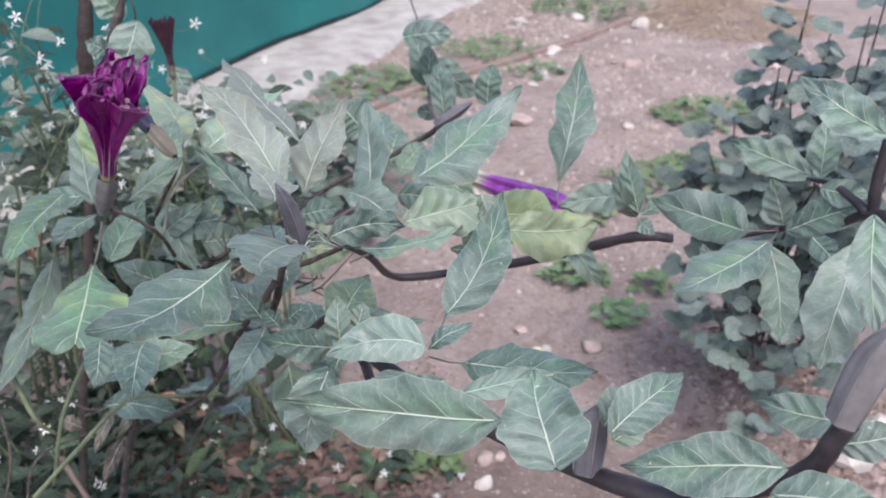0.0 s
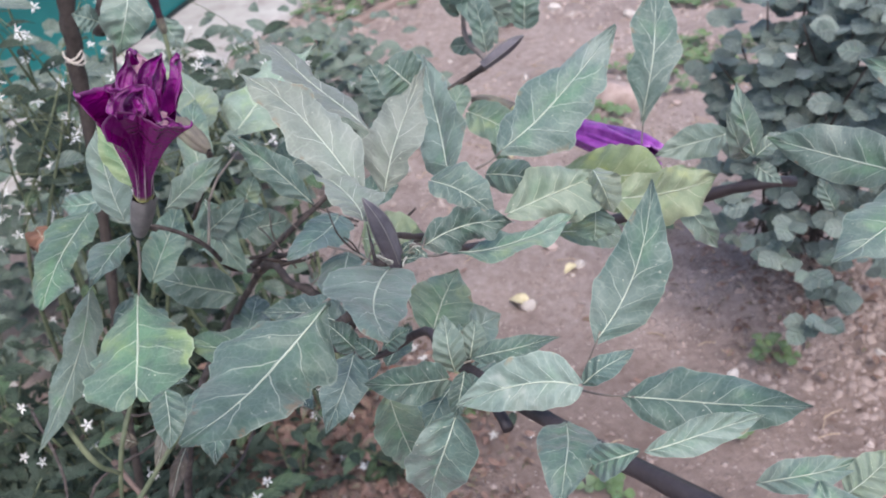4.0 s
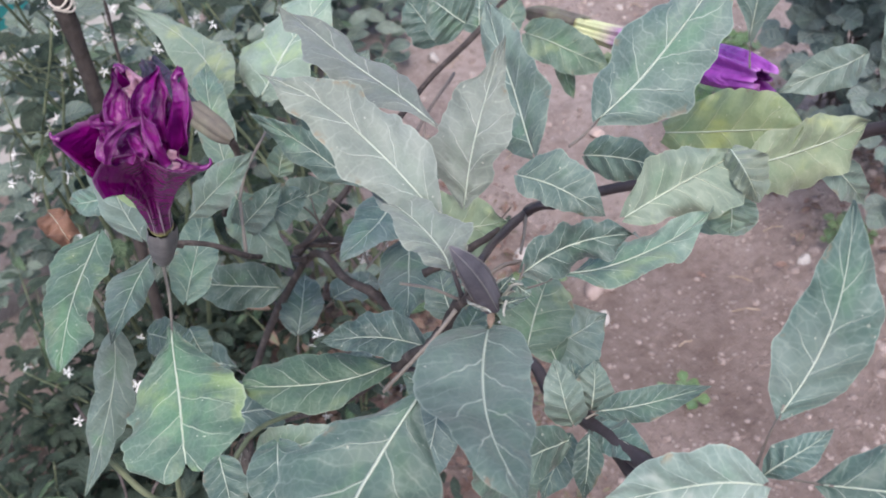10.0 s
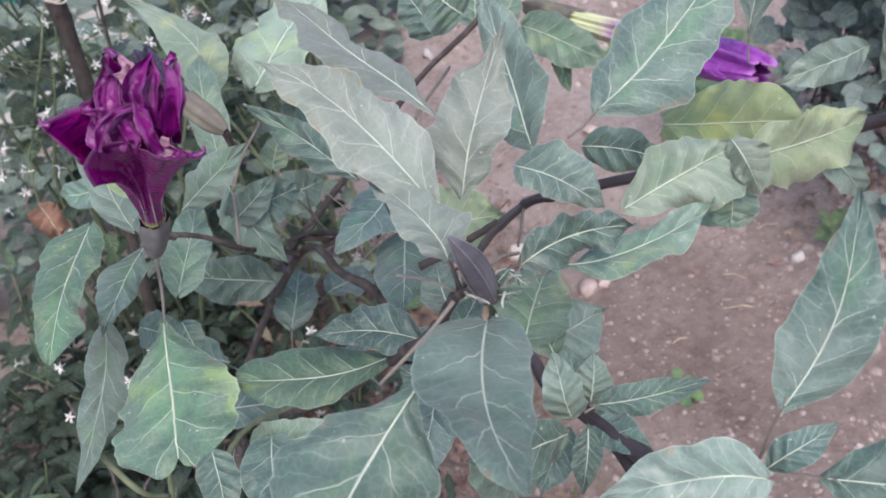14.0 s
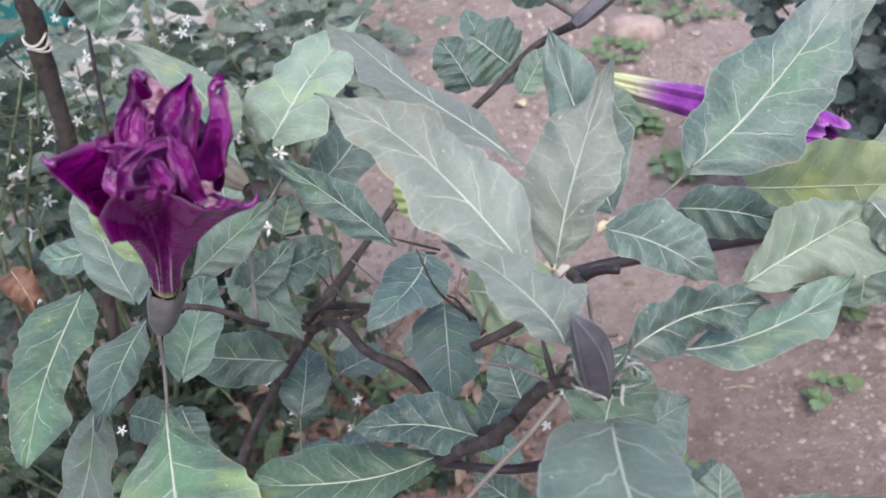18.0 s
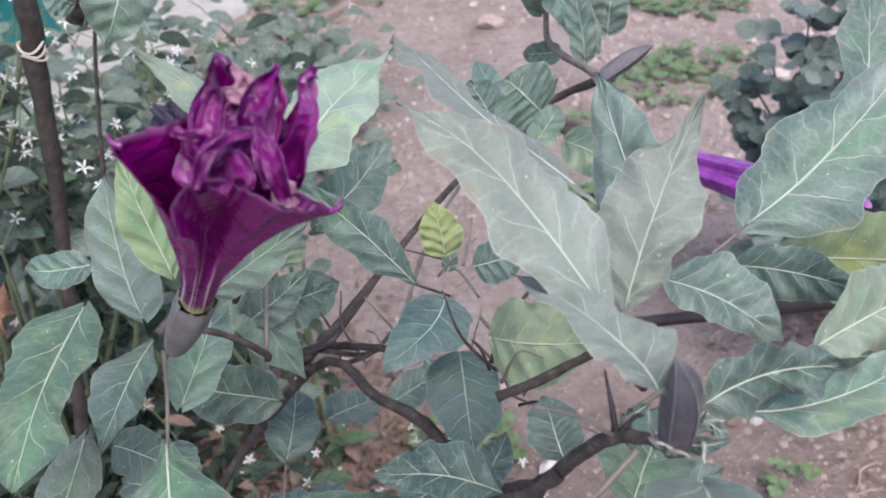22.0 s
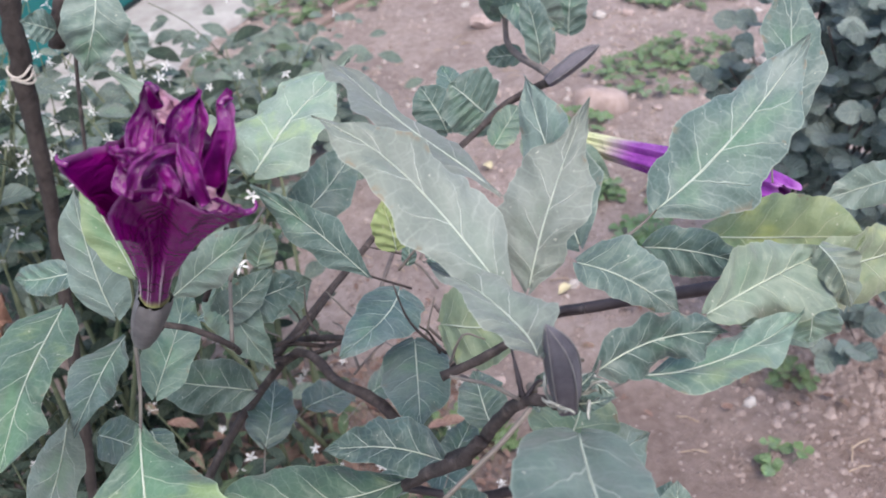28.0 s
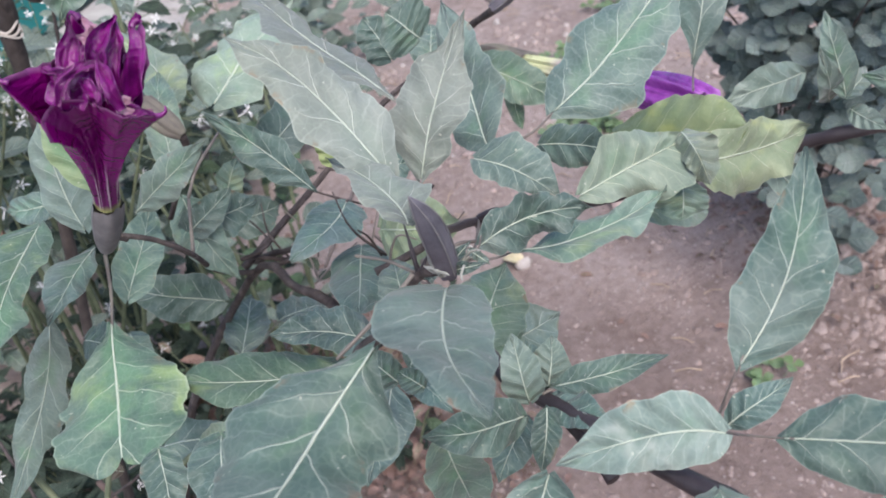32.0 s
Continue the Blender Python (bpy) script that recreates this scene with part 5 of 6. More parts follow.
shoot_leaf((-0.068, 1.193, 1.110), (-0.061, 1.233, 1.140), 0.048, 0)
shoot_leaf((-0.077, 1.224, 1.117), (-0.086, 1.292, 1.148), 0.030, 0)
shoot_leaf((0.007, 1.308, 1.143), (-0.032, 1.318, 1.142), 0.026, 0)
shoot_leaf((0.080, 1.374, 1.134), (0.088, 1.394, 1.193), 0.042, 0)
shoot_leaf((-0.089, 0.987, 1.241), (-0.114, 0.998, 1.262), 0.05, 0)
shoot_leaf((-0.115, 1.021, 1.209), (-0.132, 1.040, 1.244), 0.036, 0)
shoot_leaf((-0.054, 1.164, 1.112), (-0.020, 1.195, 1.136), 0.030, 4)
shoot_leaf((-0.024, 1.152, 1.121), (0.049, 1.098, 1.098), 0.045, 4)
shoot_leaf((0.006, 1.143, 1.113), (0.013, 1.107, 1.060), 0.018, 4)

# small leaves that fill the shrub between the large ones
def inner_leaf(b, t, w, k):
    leaf(plant, b, t, w, Vector((-0.15, 0.35, 1.5)) - (Vector(b) + Vector(t)) / 2, kind=k, shape=6, wave=0.05, fold=0.14)


inner_leaf((-0.172, 0.893, 1.192), (-0.176, 0.906, 1.226), 0.026, 10)
inner_leaf((-0.149, 0.912, 1.167), (-0.113, 0.910, 1.173), 0.030, 0)
inner_leaf((-0.137, 0.715, 1.198), (-0.142, 0.746, 1.209), 0.026, 0)
inner_leaf((-0.149, 0.845, 1.159), (-0.089, 0.814, 1.176), 0.052, 11)
inner_leaf((-0.163, 0.958, 1.129), (-0.157, 0.970, 1.146), 0.012, 0)
inner_leaf((-0.411, 0.953, 1.169), (-0.463, 0.968, 1.160), 0.025, 0)
inner_leaf((-0.292, 0.994, 1.085), (-0.247, 1.023, 1.079), 0.04, 0)
inner_leaf((-0.264, 1.089, 1.094), (-0.190, 1.166, 1.131), 0.05, 0)
inner_leaf((-0.206, 1.306, 1.028), (-0.174, 1.301, 1.020), 0.026, 0)
inner_leaf((-0.289, 1.013, 1.109), (-0.275, 1.032, 1.134), 0.025, 4)
inner_leaf((-0.330, 0.806, 1.169), (-0.310, 0.864, 1.209), 0.03, 4)
inner_leaf((-0.261, 0.678, 1.155), (-0.255, 0.609, 1.146), 0.036, 0)
inner_leaf((-0.295, 0.670, 1.163), (-0.289, 0.628, 1.147), 0.024, 0)
inner_leaf((-0.287, 0.698, 1.116), (-0.218, 0.686, 1.147), 0.03, 4)
inner_leaf((-0.149, 0.654, 1.198), (-0.169, 0.664, 1.218), 0.018, 0)
inner_leaf((-0.136, 0.651, 1.192), (-0.149, 0.658, 1.204), 0.014, 0)
inner_leaf((-0.128, 0.656, 1.196), (-0.110, 0.654, 1.210), 0.016, 0)
inner_leaf((-0.081, 0.628, 1.191), (-0.086, 0.650, 1.222), 0.022, 1)
inner_leaf((-0.070, 0.632, 1.196), (-0.063, 0.648, 1.217), 0.020, 1)
inner_leaf((-0.061, 0.632, 1.190), (-0.050, 0.637, 1.195), 0.008, 0)
inner_leaf((-0.076, 0.635, 1.191), (-0.059, 0.663, 1.198), 0.016, 0)
inner_leaf((-0.077, 0.716, 1.136), (-0.088, 0.775, 1.156), 0.03, 4)
inner_leaf((-0.292, 0.902, 1.158), (-0.245, 0.916, 1.158), 0.036, 0)
inner_leaf((-0.294, 0.893, 1.078), (-0.367, 0.895, 1.112), 0.04, 0)
inner_leaf((-0.384, 0.827, 1.122), (-0.341, 0.809, 1.116), 0.03, 0)
inner_leaf((-0.347, 0.818, 1.128), (-0.337, 0.800, 1.106), 0.022, 0)
inner_leaf((0.299, 0.859, 1.121), (0.290, 0.879, 1.146), 0.016, 1)
inner_leaf((-0.304, 0.926, 1.196), (-0.310, 1.009, 1.243), 0.03, 4)
inner_leaf((-0.304, 0.892, 1.151), (-0.260, 0.903, 1.185), 0.026, 0)

# leaves deep inside the shrub, given the darkest greens to paint in its shade
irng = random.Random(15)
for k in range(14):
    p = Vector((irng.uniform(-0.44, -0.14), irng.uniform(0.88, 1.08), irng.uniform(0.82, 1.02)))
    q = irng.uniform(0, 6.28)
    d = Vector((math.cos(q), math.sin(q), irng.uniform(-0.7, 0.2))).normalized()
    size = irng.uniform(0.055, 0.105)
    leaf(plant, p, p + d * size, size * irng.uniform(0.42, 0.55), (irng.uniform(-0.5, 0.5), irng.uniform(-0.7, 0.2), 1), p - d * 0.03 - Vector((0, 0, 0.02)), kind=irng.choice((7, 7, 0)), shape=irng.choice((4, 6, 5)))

# withered leaves that hang under the shrub
for b, t, w in (((-0.433, 0.945, 0.862), (-0.438, 0.886, 0.838), 0.016), ((-0.414, 0.925, 0.831), (-0.424, 0.851, 0.815), 0.017), ((-0.406, 0.980, 0.852), (-0.433, 0.936, 0.817), 0.016), ((-0.575, 1.114, 1.049), (-0.549, 1.076, 1.021), 0.034), ((-0.474, 0.937, 0.839), (-0.502, 0.936, 0.853), 0.02)):
    leaf(plant, b, t, w, Vector((-0.12, 0.25, 1.55)) - (Vector(b) + Vector(t)) / 2, kind=9 if w == 0.034 else 8, wave=0.55 if w == 0.034 else 0.2, fold=0.7 if w == 0.034 else 0.2, label="withered olive-brown hanging leaf")
for line in (((-0.412, 0.979, 0.853), (-0.450, 0.923, 0.846), (-0.511, 0.878, 0.835), (-0.520, 0.833, 0.766)), ((-0.628, 1.016, 0.838), (-0.573, 0.927, 0.798), (-0.573, 0.860, 0.737)), ((-0.558, 1.051, 0.831), (-0.518, 1.036, 0.789), (-0.475, 1.051, 0.782)), ((-0.403, 0.946, 0.729), (-0.381, 1.017, 0.707), (-0.360, 1.119, 0.721))):
    stem(plant, list(line), [0.0020, 0.0018, 0.0014], BARK, "twig", "thin dull brown stem")
for line in (((-0.454, 0.785, 1.058), (-0.426, 0.760, 1.005), (-0.413, 0.769, 0.973)), ((-0.419, 0.707, 0.942), (-0.390, 0.745, 0.964), (-0.349, 0.811, 0.984), (-0.309, 0.849, 0.960), (-0.269, 0.899, 0.922)), ((-0.403, 0.847, 1.012), (-0.421, 0.803, 0.967), (-0.442, 0.786, 0.882))):
    stem(plant, list(line), [0.0026, 0.0024, 0.0020], STALK_GREEN, "shoot", "thin slanting green shoot")

# ---- the neighbouring shrub on the far side of the black branch ----
right_plant = thing("datura_plant", "broad-leaved grey-green shrub beside the round-leaved bush", "plant", (0, 0, 0))
blade(plant, (-0.307, 0.973, 1.223), (-0.322, 1.041, 1.238), (-0.388, 1.113, 1.258), (-0.361, 1.060, 1.230), (-0.298, 1.040, 1.235), kind=12, shape=14)
blade(right_plant, (0.281, 0.756, 1.226), (0.251, 0.797, 1.221), (0.213, 0.840, 1.220), (0.249, 0.783, 1.204), (0.253, 0.814, 1.244), kind=14, shape=6, lobes=0.02, node=(0.321, 0.774, 1.217))
blade(right_plant, (0.286, 0.715, 1.236), (0.239, 0.688, 1.221), (0.192, 0.666, 1.215), (0.251, 0.666, 1.221), (0.228, 0.713, 1.223), kind=14, shape=4, node=(0.325, 0.781, 1.213))
blade(right_plant, (0.294, 0.722, 1.226), (0.303, 0.702, 1.184), (0.307, 0.690, 1.144), (0.325, 0.706, 1.183), (0.283, 0.695, 1.183), kind=1, shape=4, node=(0.326, 0.785, 1.211))
leaf(right_plant, (0.343, 0.815, 1.202), (0.329, 0.828, 1.250), 0.0293, (-0.31, -0.94, 0.16), kind=1)
leaf(right_plant, (0.319, 0.750, 1.230), (0.378, 0.736, 1.263), 0.0316, (-0.42, -0.81, 0.41), kind=0)
leaf(right_plant, (0.275, 0.560, 1.315), (0.255, 0.522, 1.239), 0.0420, (-0.43, -0.76, 0.49), kind=5)
leaf(right_plant, (0.260, 0.519, 1.358), (0.259, 0.482, 1.296), 0.0273, (-0.46, -0.76, 0.46), kind=1)
leaf(right_plant, (0.349, 0.794, 1.263), (0.286, 0.845, 1.284), 0.0339, (-0.50, -0.77, 0.40), kind=1)
leaf(right_plant, (0.351, 0.689, 1.347), (0.290, 0.731, 1.380), 0.0340, (-0.43, -0.85, 0.30), kind=1)
leaf(right_plant, (0.340, 0.752, 1.283), (0.340, 0.772, 1.333), 0.0276, (-0.42, -0.84, 0.34), kind=1)
leaf(right_plant, (0.340, 0.747, 1.273), (0.375, 0.729, 1.273), 0.0249, (-0.44, -0.81, 0.38), kind=1)
leaf(right_plant, (0.334, 0.730, 1.233), (0.351, 0.711, 1.215), 0.0227, (-0.42, -0.79, 0.44), kind=0)
stem(right_plant, [(0.326, 0.782, 1.215), (0.304, 0.792, 1.203), (0.271, 0.804, 1.188)], [0.003, 0.0024, 0.0012], STEM, label="black branch")
stem(right_plant, [(0.326, 0.782, 1.215), (0.357, 0.748, 1.235), (0.364, 0.704, 1.269), (0.375, 0.666, 1.267), (0.395, 0.646, 1.157), (0.75, 1.0, 0.5), (0.72, 1.05, -0.03)], [0.003, 0.004, 0.005, 0.006, 0.007, 0.009, 0.012], STEM, label="thick black stem")
stem(right_plant, [(0.366, 0.702, 1.267), (0.363, 0.705, 1.300), (0.364, 0.706, 1.339)], [0.005, 0.0048, 0.0042], STEM)
stem(right_plant, [(0.364, 0.704, 1.269), (0.350, 0.744, 1.277), (0.343, 0.784, 1.266)], [0.005, 0.003, 0.002], STEM)

# ---- stake behind the flower ----
stake = thing("wooden_stake", "dark weathered wooden stake tied with pale string", "stake", (-0.53, 1.33, 0.0))
stake.location = (0, 0, 0)
bm = bmesh.new()
tube(bm, [(-0.66, 1.10, 0.1), (-0.60, 1.17, 0.62), (-0.565, 1.306, 0.983), (-0.549, 1.349, 1.172), (-0.542, 1.366, 1.247), (-0.527, 1.413, 1.389)], [0.007, 0.007, 0.009, 0.0110, 0.0115, 0.011], 9, 6, 0.45, 4)
part("stake", bm, surface("old_dark_wood", ((0.3, (0.016, 0.012, 0.011)), (0.7, (0.05, 0.04, 0.036))), 60, 0.9, 120, 1.0, 0.004), stake)
for k in range(3):
    bm = bmesh.new()
    c = Vector((-0.550, 1.35, 1.17 + 0.005 * k))
    tube(bm, [c + Vector((0.0128 * math.cos(q * math.pi / 6), 0.0128 * math.sin(q * math.pi / 6), 0.004 * math.sin(q + k))) for q in range(13)], [0.0014], 5, 2)
    part("string", bm, surface("pale_string", ((0.3, (0.4, 0.36, 0.31)), (0.7, (0.55, 0.5, 0.45))), 200, 0.9) if k == 0 else bpy.data.materials["pale_string"], stake, "pale string tie")
stem(stake, [(-0.417, 1.239, 1.359), (-0.436, 1.220, 1.303), (-0.459, 1.222, 1.248)], [0.006, 0.007, 0.008], BARK, "side_stick")


# ---- round-leaved bush ----
ROUND = [leaf_material("round_leaf_dark", (0.055, 0.082, 0.074), (0.098, 0.135, 0.122), (0.20, 0.245, 0.21), rough=0.55, sheen=0.1, dust=0.2, flushed=0.2),
         leaf_material("round_leaf_grey", (0.080, 0.115, 0.103), (0.140, 0.182, 0.165), (0.27, 0.31, 0.27), rough=0.55, sheen=0.15, dust=0.2, flushed=0.2)]
WEED = [leaf_material("weed_leaf", (0.035, 0.062, 0.034), (0.075, 0.115, 0.062), (0.2, 0.26, 0.17), rough=0.6, sheen=0.05, spec=0.12, dust=0.1, flushed=0.3),
        # darker copy of weed_leaf: the shade low among the plants is in its colour
        leaf_material("weed_leaf_shaded", (0.022, 0.034, 0.026), (0.050, 0.068, 0.052), (0.10, 0.12, 0.09), rough=0.65, sheen=0.0, spec=0.1, dust=0.0, flushed=0.1),
        leaf_material("clover_leaf", (0.06, 0.115, 0.035), (0.125, 0.205, 0.075), (0.26, 0.33, 0.2), rough=0.6, sheen=0.1),
        leaf_material("dry_leaf", (0.13, 0.082, 0.068), (0.32, 0.215, 0.18), (0.3, 0.22, 0.18), rough=0.85, sheen=0.0, dust=0.0, spec=0.12),
        leaf_material("bush_leaf", (0.055, 0.082, 0.066), (0.125, 0.162, 0.132), (0.25, 0.30, 0.23), rough=0.6, sheen=0.1, dust=0.2, flushed=0.3)]


def small_leaf(bm, m, length, width, bend=0.15, fold=0.25, peak=0.5, nu=6, nv=4, curl=0.0):
    """A small blade along +y of the pose m, in an existing mesh."""
    grid = []
    for i in range(nu + 1):
        s = i / nu
        w = width / 2 * max(0.02, leaf_profile(s, peak, 0.75))
        row = []
        for j in range(nv + 1):
            v = j / nv * 2 - 1
            z = bend * length * math.sin(math.pi * s) * 0.6 - curl * length * s * s + fold * abs(v) * w
            row.append(m @ Vector((v * w, s * length, z)))
        grid.append(row)
    sheet(bm, grid)


def blade_mesh(name, material, length, width, **shape):
    bm = bmesh.new()
    small_leaf(bm, Matrix.Identity(4), length, width, **shape)
    me = bpy.data.meshes.new(name)
    bm.to_mesh(me)
    bm.free()
    me.materials.append(material)
    me.polygons.foreach_set("use_smooth", [True] * len(me.polygons))
    return me


def aim(at, direction, up, scale=1.0):
    """A pose whose y axis runs along direction and whose z axis leans to up."""
    y = Vector(direction).normalized()
    x = y.cross(Vector(up))
    x = x.normalized() if x.length > 1e-4 else Vector((1, 0, 0))
    z = x.cross(y)
    m = Matrix((x, y, z)).transposed().to_4x4()
    return Matrix.Translation(at) @ m @ Matrix.Scale(scale, 4)


def put(parent, name, mesh, m):
    ob = new(name, mesh)
    ob.parent = parent
    ob.matrix_local = m
    return ob


def round_bush():
    rng = random.Random(5)
    bush = thing("round_leaved_bush", "dense bush of round dull blue-green leaves on thin dark stems", "bush", (0, 0, 0))
    meshes = [blade_mesh("round_leaf", mt, 0.060, w, fold=0.05, bend=0.04, peak=0.52) for mt in ROUND for w in (0.050, 0.044)]
    root = Vector((0.98, 2.2, 0.0))
    tops = [((0.669, 2.136, 0.688)), ((0.759, 2.106, 0.857)), ((0.852, 2.108, 0.974)), ((0.951, 2.089, 1.063)), ((0.973, 1.964, 1.133)), ((0.987, 1.917, 0.992)), ((0.889, 1.971, 0.819)),
            ((0.784, 1.972, 0.713)), ((0.902, 1.794, 0.904)), ((0.795, 1.842, 0.413)), ((0.908, 1.638, 0.486)), ((0.916, 1.799, 0.506))]
    tops += [
            ((1.041, 1.908, 1.060)), ((1.036, 1.727, 0.930)), ((0.966, 1.715, 0.804)), ((0.880, 1.794, 0.723)), ((1.023, 1.601, 0.658)), ((1.029, 2.017, 1.209)), ((0.905, 2.135, 1.173)), ((0.732, 2.202, 0.742)), ((0.784, 1.958, 0.838)), ((0.859, 2.025, 0.929)), ((0.909, 1.892, 1.000)), ((0.741, 2.017, 0.629)), ((0.722, 2.144, 0.600)), ((0.916, 2.164, 1.043)), ((0.906, 1.753, 0.813)), ((0.846, 1.907, 0.636)), ((0.959, 1.780, 0.948)), ((0.770, 1.999, 0.762)), ((0.882, 1.884, 0.936))]
    tops += [(0.70, 1.85, 0.42), (0.78, 1.75, 0.35), (0.85, 1.90, 0.30), (0.90, 1.70, 0.42), (0.72, 1.95, 0.30), (0.95, 1.85, 0.24), (0.80, 1.65, 0.25), (0.66, 1.98, 0.44), (0.74, 2.02, 0.50)]
    for k, top in enumerate(tops):
        top = Vector(top)
        start_at = root + Vector((rng.uniform(-0.12, 0.12), rng.uniform(-0.1, 0.1), -0.02))
        mid = start_at.lerp(top, 0.55) + Vector((rng.uniform(-0.05, 0.05), rng.uniform(-0.05, 0.05), 0.06))
        bm = bmesh.new()
        tube(bm, [start_at, mid, top], [0.0042, 0.0034, 0.002], 6, 5, 0.2, k)
        part("stem", bm, BARK, bush)
        for n in range(6 if top.z < 0.5 else 13):
            f = 1 - (0.02 if top.z < 0.5 else 0.045) * n * rng.uniform(0.7, 1.2)
            p = start_at.lerp(mid, f * 2) if f < 0.5 else mid.lerp(top, (f - 0.5) * 2)
            ang = rng.uniform(0, 6.28)
            out = Vector((math.cos(ang), math.sin(ang), rng.uniform(-0.15, 0.35)))
            stalk = p + out * rng.uniform(0.03, 0.07)
            for q in (-1, 0, 1):
                dirn = out + q * 1.15 * Vector((-out.y, out.x, 0)) + Vector((0, 0, rng.uniform(-0.3, 0.15)))
                put(bush, "leaf", meshes[rng.randrange(4)], aim(stalk + out * 0.012 * (q == 0), dirn, (rng.uniform(-0.35, 0.35) - 0.35, rng.uniform(-0.35, 0.35) - 0.75, 0.8), rng.uniform(0.65, 1.1)))


round_bush()


stake_plant = thing("climbing_plant", "tall leafy plant climbing the wooden stake", "plant", (0, 0, 0))
stem(stake_plant, [(-0.474, 1.164, 1.022), (-0.453, 1.202, 1.181), (-0.433, 1.211, 1.267), (-0.405, 1.209, 1.313), (-0.417, 1.214, 1.356)], [0.0022, 0.002, 0.0018, 0.0015, 0.001], BARK)

# ---- white-flowered bush in front of the fence ----
PETAL_WHITE = surface("white_petal", ((0.3, (0.52, 0.52, 0.50)), (0.7, (0.66, 0.66, 0.64))), 60, 0.6)


def star_mesh():
    """A small white flower with five narrow petals on a thin tube."""
    bm = bmesh.new()
    for k in range(5):
        a = k * 1.2566 + 0.2 * math.sin(k * 3)
        m = Matrix.Rotation(a, 4, "Z") @ Matrix.Rotation(radians(18 + 12 * math.sin(k * 2)), 4, "X")
        small_leaf(bm, m, 0.0115, 0.0032, bend=0.30, fold=0.2, peak=0.6, nu=5, nv=2, curl=0.12 * (k % 3))
    tube(bm, [Vector((0, 0, 0)), Vector((0, 0.001, -0.012))], [0.0008, 0.0007], 5, 1)
    me = bpy.data.meshes.new("white_flower")
    bm.to_mesh(me)
    bm.free()
    me.materials.append(PETAL_WHITE)
    return me


STAR = star_mesh()


def white_bush(seed, root, tops, leaves, flowers, label, scatter=0.06):
    rng = random.Random(seed)
    bush = thing("white_flowered_bush", label, "bush", (0, 0, 0))
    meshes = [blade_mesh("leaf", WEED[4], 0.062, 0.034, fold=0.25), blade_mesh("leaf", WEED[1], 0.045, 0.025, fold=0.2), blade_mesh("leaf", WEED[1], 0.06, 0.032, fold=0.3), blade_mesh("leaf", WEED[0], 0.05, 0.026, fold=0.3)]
    root = Vector(root)
    for k, top in enumerate(tops):
        top = Vector(top)
        a = root + Vector((rng.uniform(-0.15, 0.15), rng.uniform(-0.1, 0.1), 0))
        mid = a.lerp(top, 0.6) + Vector((rng.uniform(-0.08, 0.08), rng.uniform(-0.08, 0.08), 0.05))
        bm = bmesh.new()
        tube(bm, [a, mid, top], [0.006, 0.004, 0.0014], 6, 6, 0.2, k)
        part("stem", bm, STALK_GREEN, bush)
        for n in range(leaves):
            f = 1 - 0.75 * (n / leaves) ** 1.2
            p = a.lerp(mid, f / 0.6) if f < 0.6 else mid.lerp(top, (f - 0.6) / 0.4)
            ang = n * 2.4 + rng.uniform(-0.4, 0.4)
            out = Vector((math.cos(ang), math.sin(ang), rng.uniform(-0.35, 0.35)))
            put(bush, "leaf", meshes[rng.randrange(4)], aim(p + out * 0.015, out, (rng.uniform(-0.3, 0.3), -0.3, 1), rng.uniform(0.65, 1.2)))
        for n in range(flowers):
            p = top + Vector((rng.gauss(0, scatter), rng.gauss(0, scatter), rng.gauss(0.0, scatter)))
            put(bush, "flower", STAR, aim(p, (rng.uniform(-1, 1), rng.uniform(-1, 1), rng.uniform(-0.3, 1)), (rng.uniform(-0.6, 0.6), -0.8, 0.7), rng.uniform(0.7, 1.25)))
            if n % 2 == 0:
                bm = bmesh.new()
                tube(bm, [top - Vector((0, 0, 0.03)), top.lerp(p, 0.5), p - Vector((0, 0, 0.01))], [0.0012, 0.0009, 0.0007], 4, 2)
                part("flower_stalk", bm, STALK_GREEN, bush)


white_bush(11, (-0.85, 1.75, 0.05), [(-0.761, 1.547, 1.131), (-0.730, 1.621, 1.109), (-0.649, 1.520, 1.088), (-0.734, 1.530, 1.042), (-0.639, 1.441, 1.044), (-0.746, 1.436, 0.993), (-0.671, 1.714, 1.114), (-0.768, 1.688, 1.176),
                                     (-0.778, 1.758, 0.964), (-0.710, 1.645, 0.949), (-0.784, 1.610, 0.956), (-0.693, 1.785, 0.941), (-0.500, 1.359, 1.027), (-0.486, 1.597, 0.959), (-0.725, 1.488, 0.938)], 4, 7,
           "loose bush with small white star flowers before the fence", 0.085)
white_bush(12, (-0.45, 1.75, 0.05), [(-0.590, 1.857, 0.951), (-0.513, 1.802, 0.928), (-0.625, 1.719, 0.957), (-0.594, 2.038, 0.931), (-0.692, 1.536, 0.911), (-0.432, 2.060, 0.910), (-0.282, 2.067, 0.895), (-0.366, 1.934, 0.888), (-0.726, 2.008, 0.953), (-0.588, 1.645, 0.914), (-0.511, 2.036, 0.880)], 22, 3,
           "thin leafy shoots with scattered white flowers")
white_bush(13, (-0.75, 1.9, 0.05), [(-0.862, 1.695, 0.931), (-0.741, 1.612, 0.917), (-0.703, 1.763, 0.917), (-0.663, 1.899, 0.890), (-0.610, 2.041, 0.880), (-0.740, 1.480, 0.929), (-0.495, 1.935, 0.848), (-0.435, 2.177, 0.785), (-0.755, 1.569, 1.197), (-0.774, 1.519, 1.067), (-0.661, 1.516, 0.924), (-0.625, 1.645, 0.877), (-0.585, 1.778, 0.845), (-0.488, 1.679, 0.849), (-0.813, 1.729, 0.955)], 30, 1,
           "leafy green shoots in front of the fence foot")
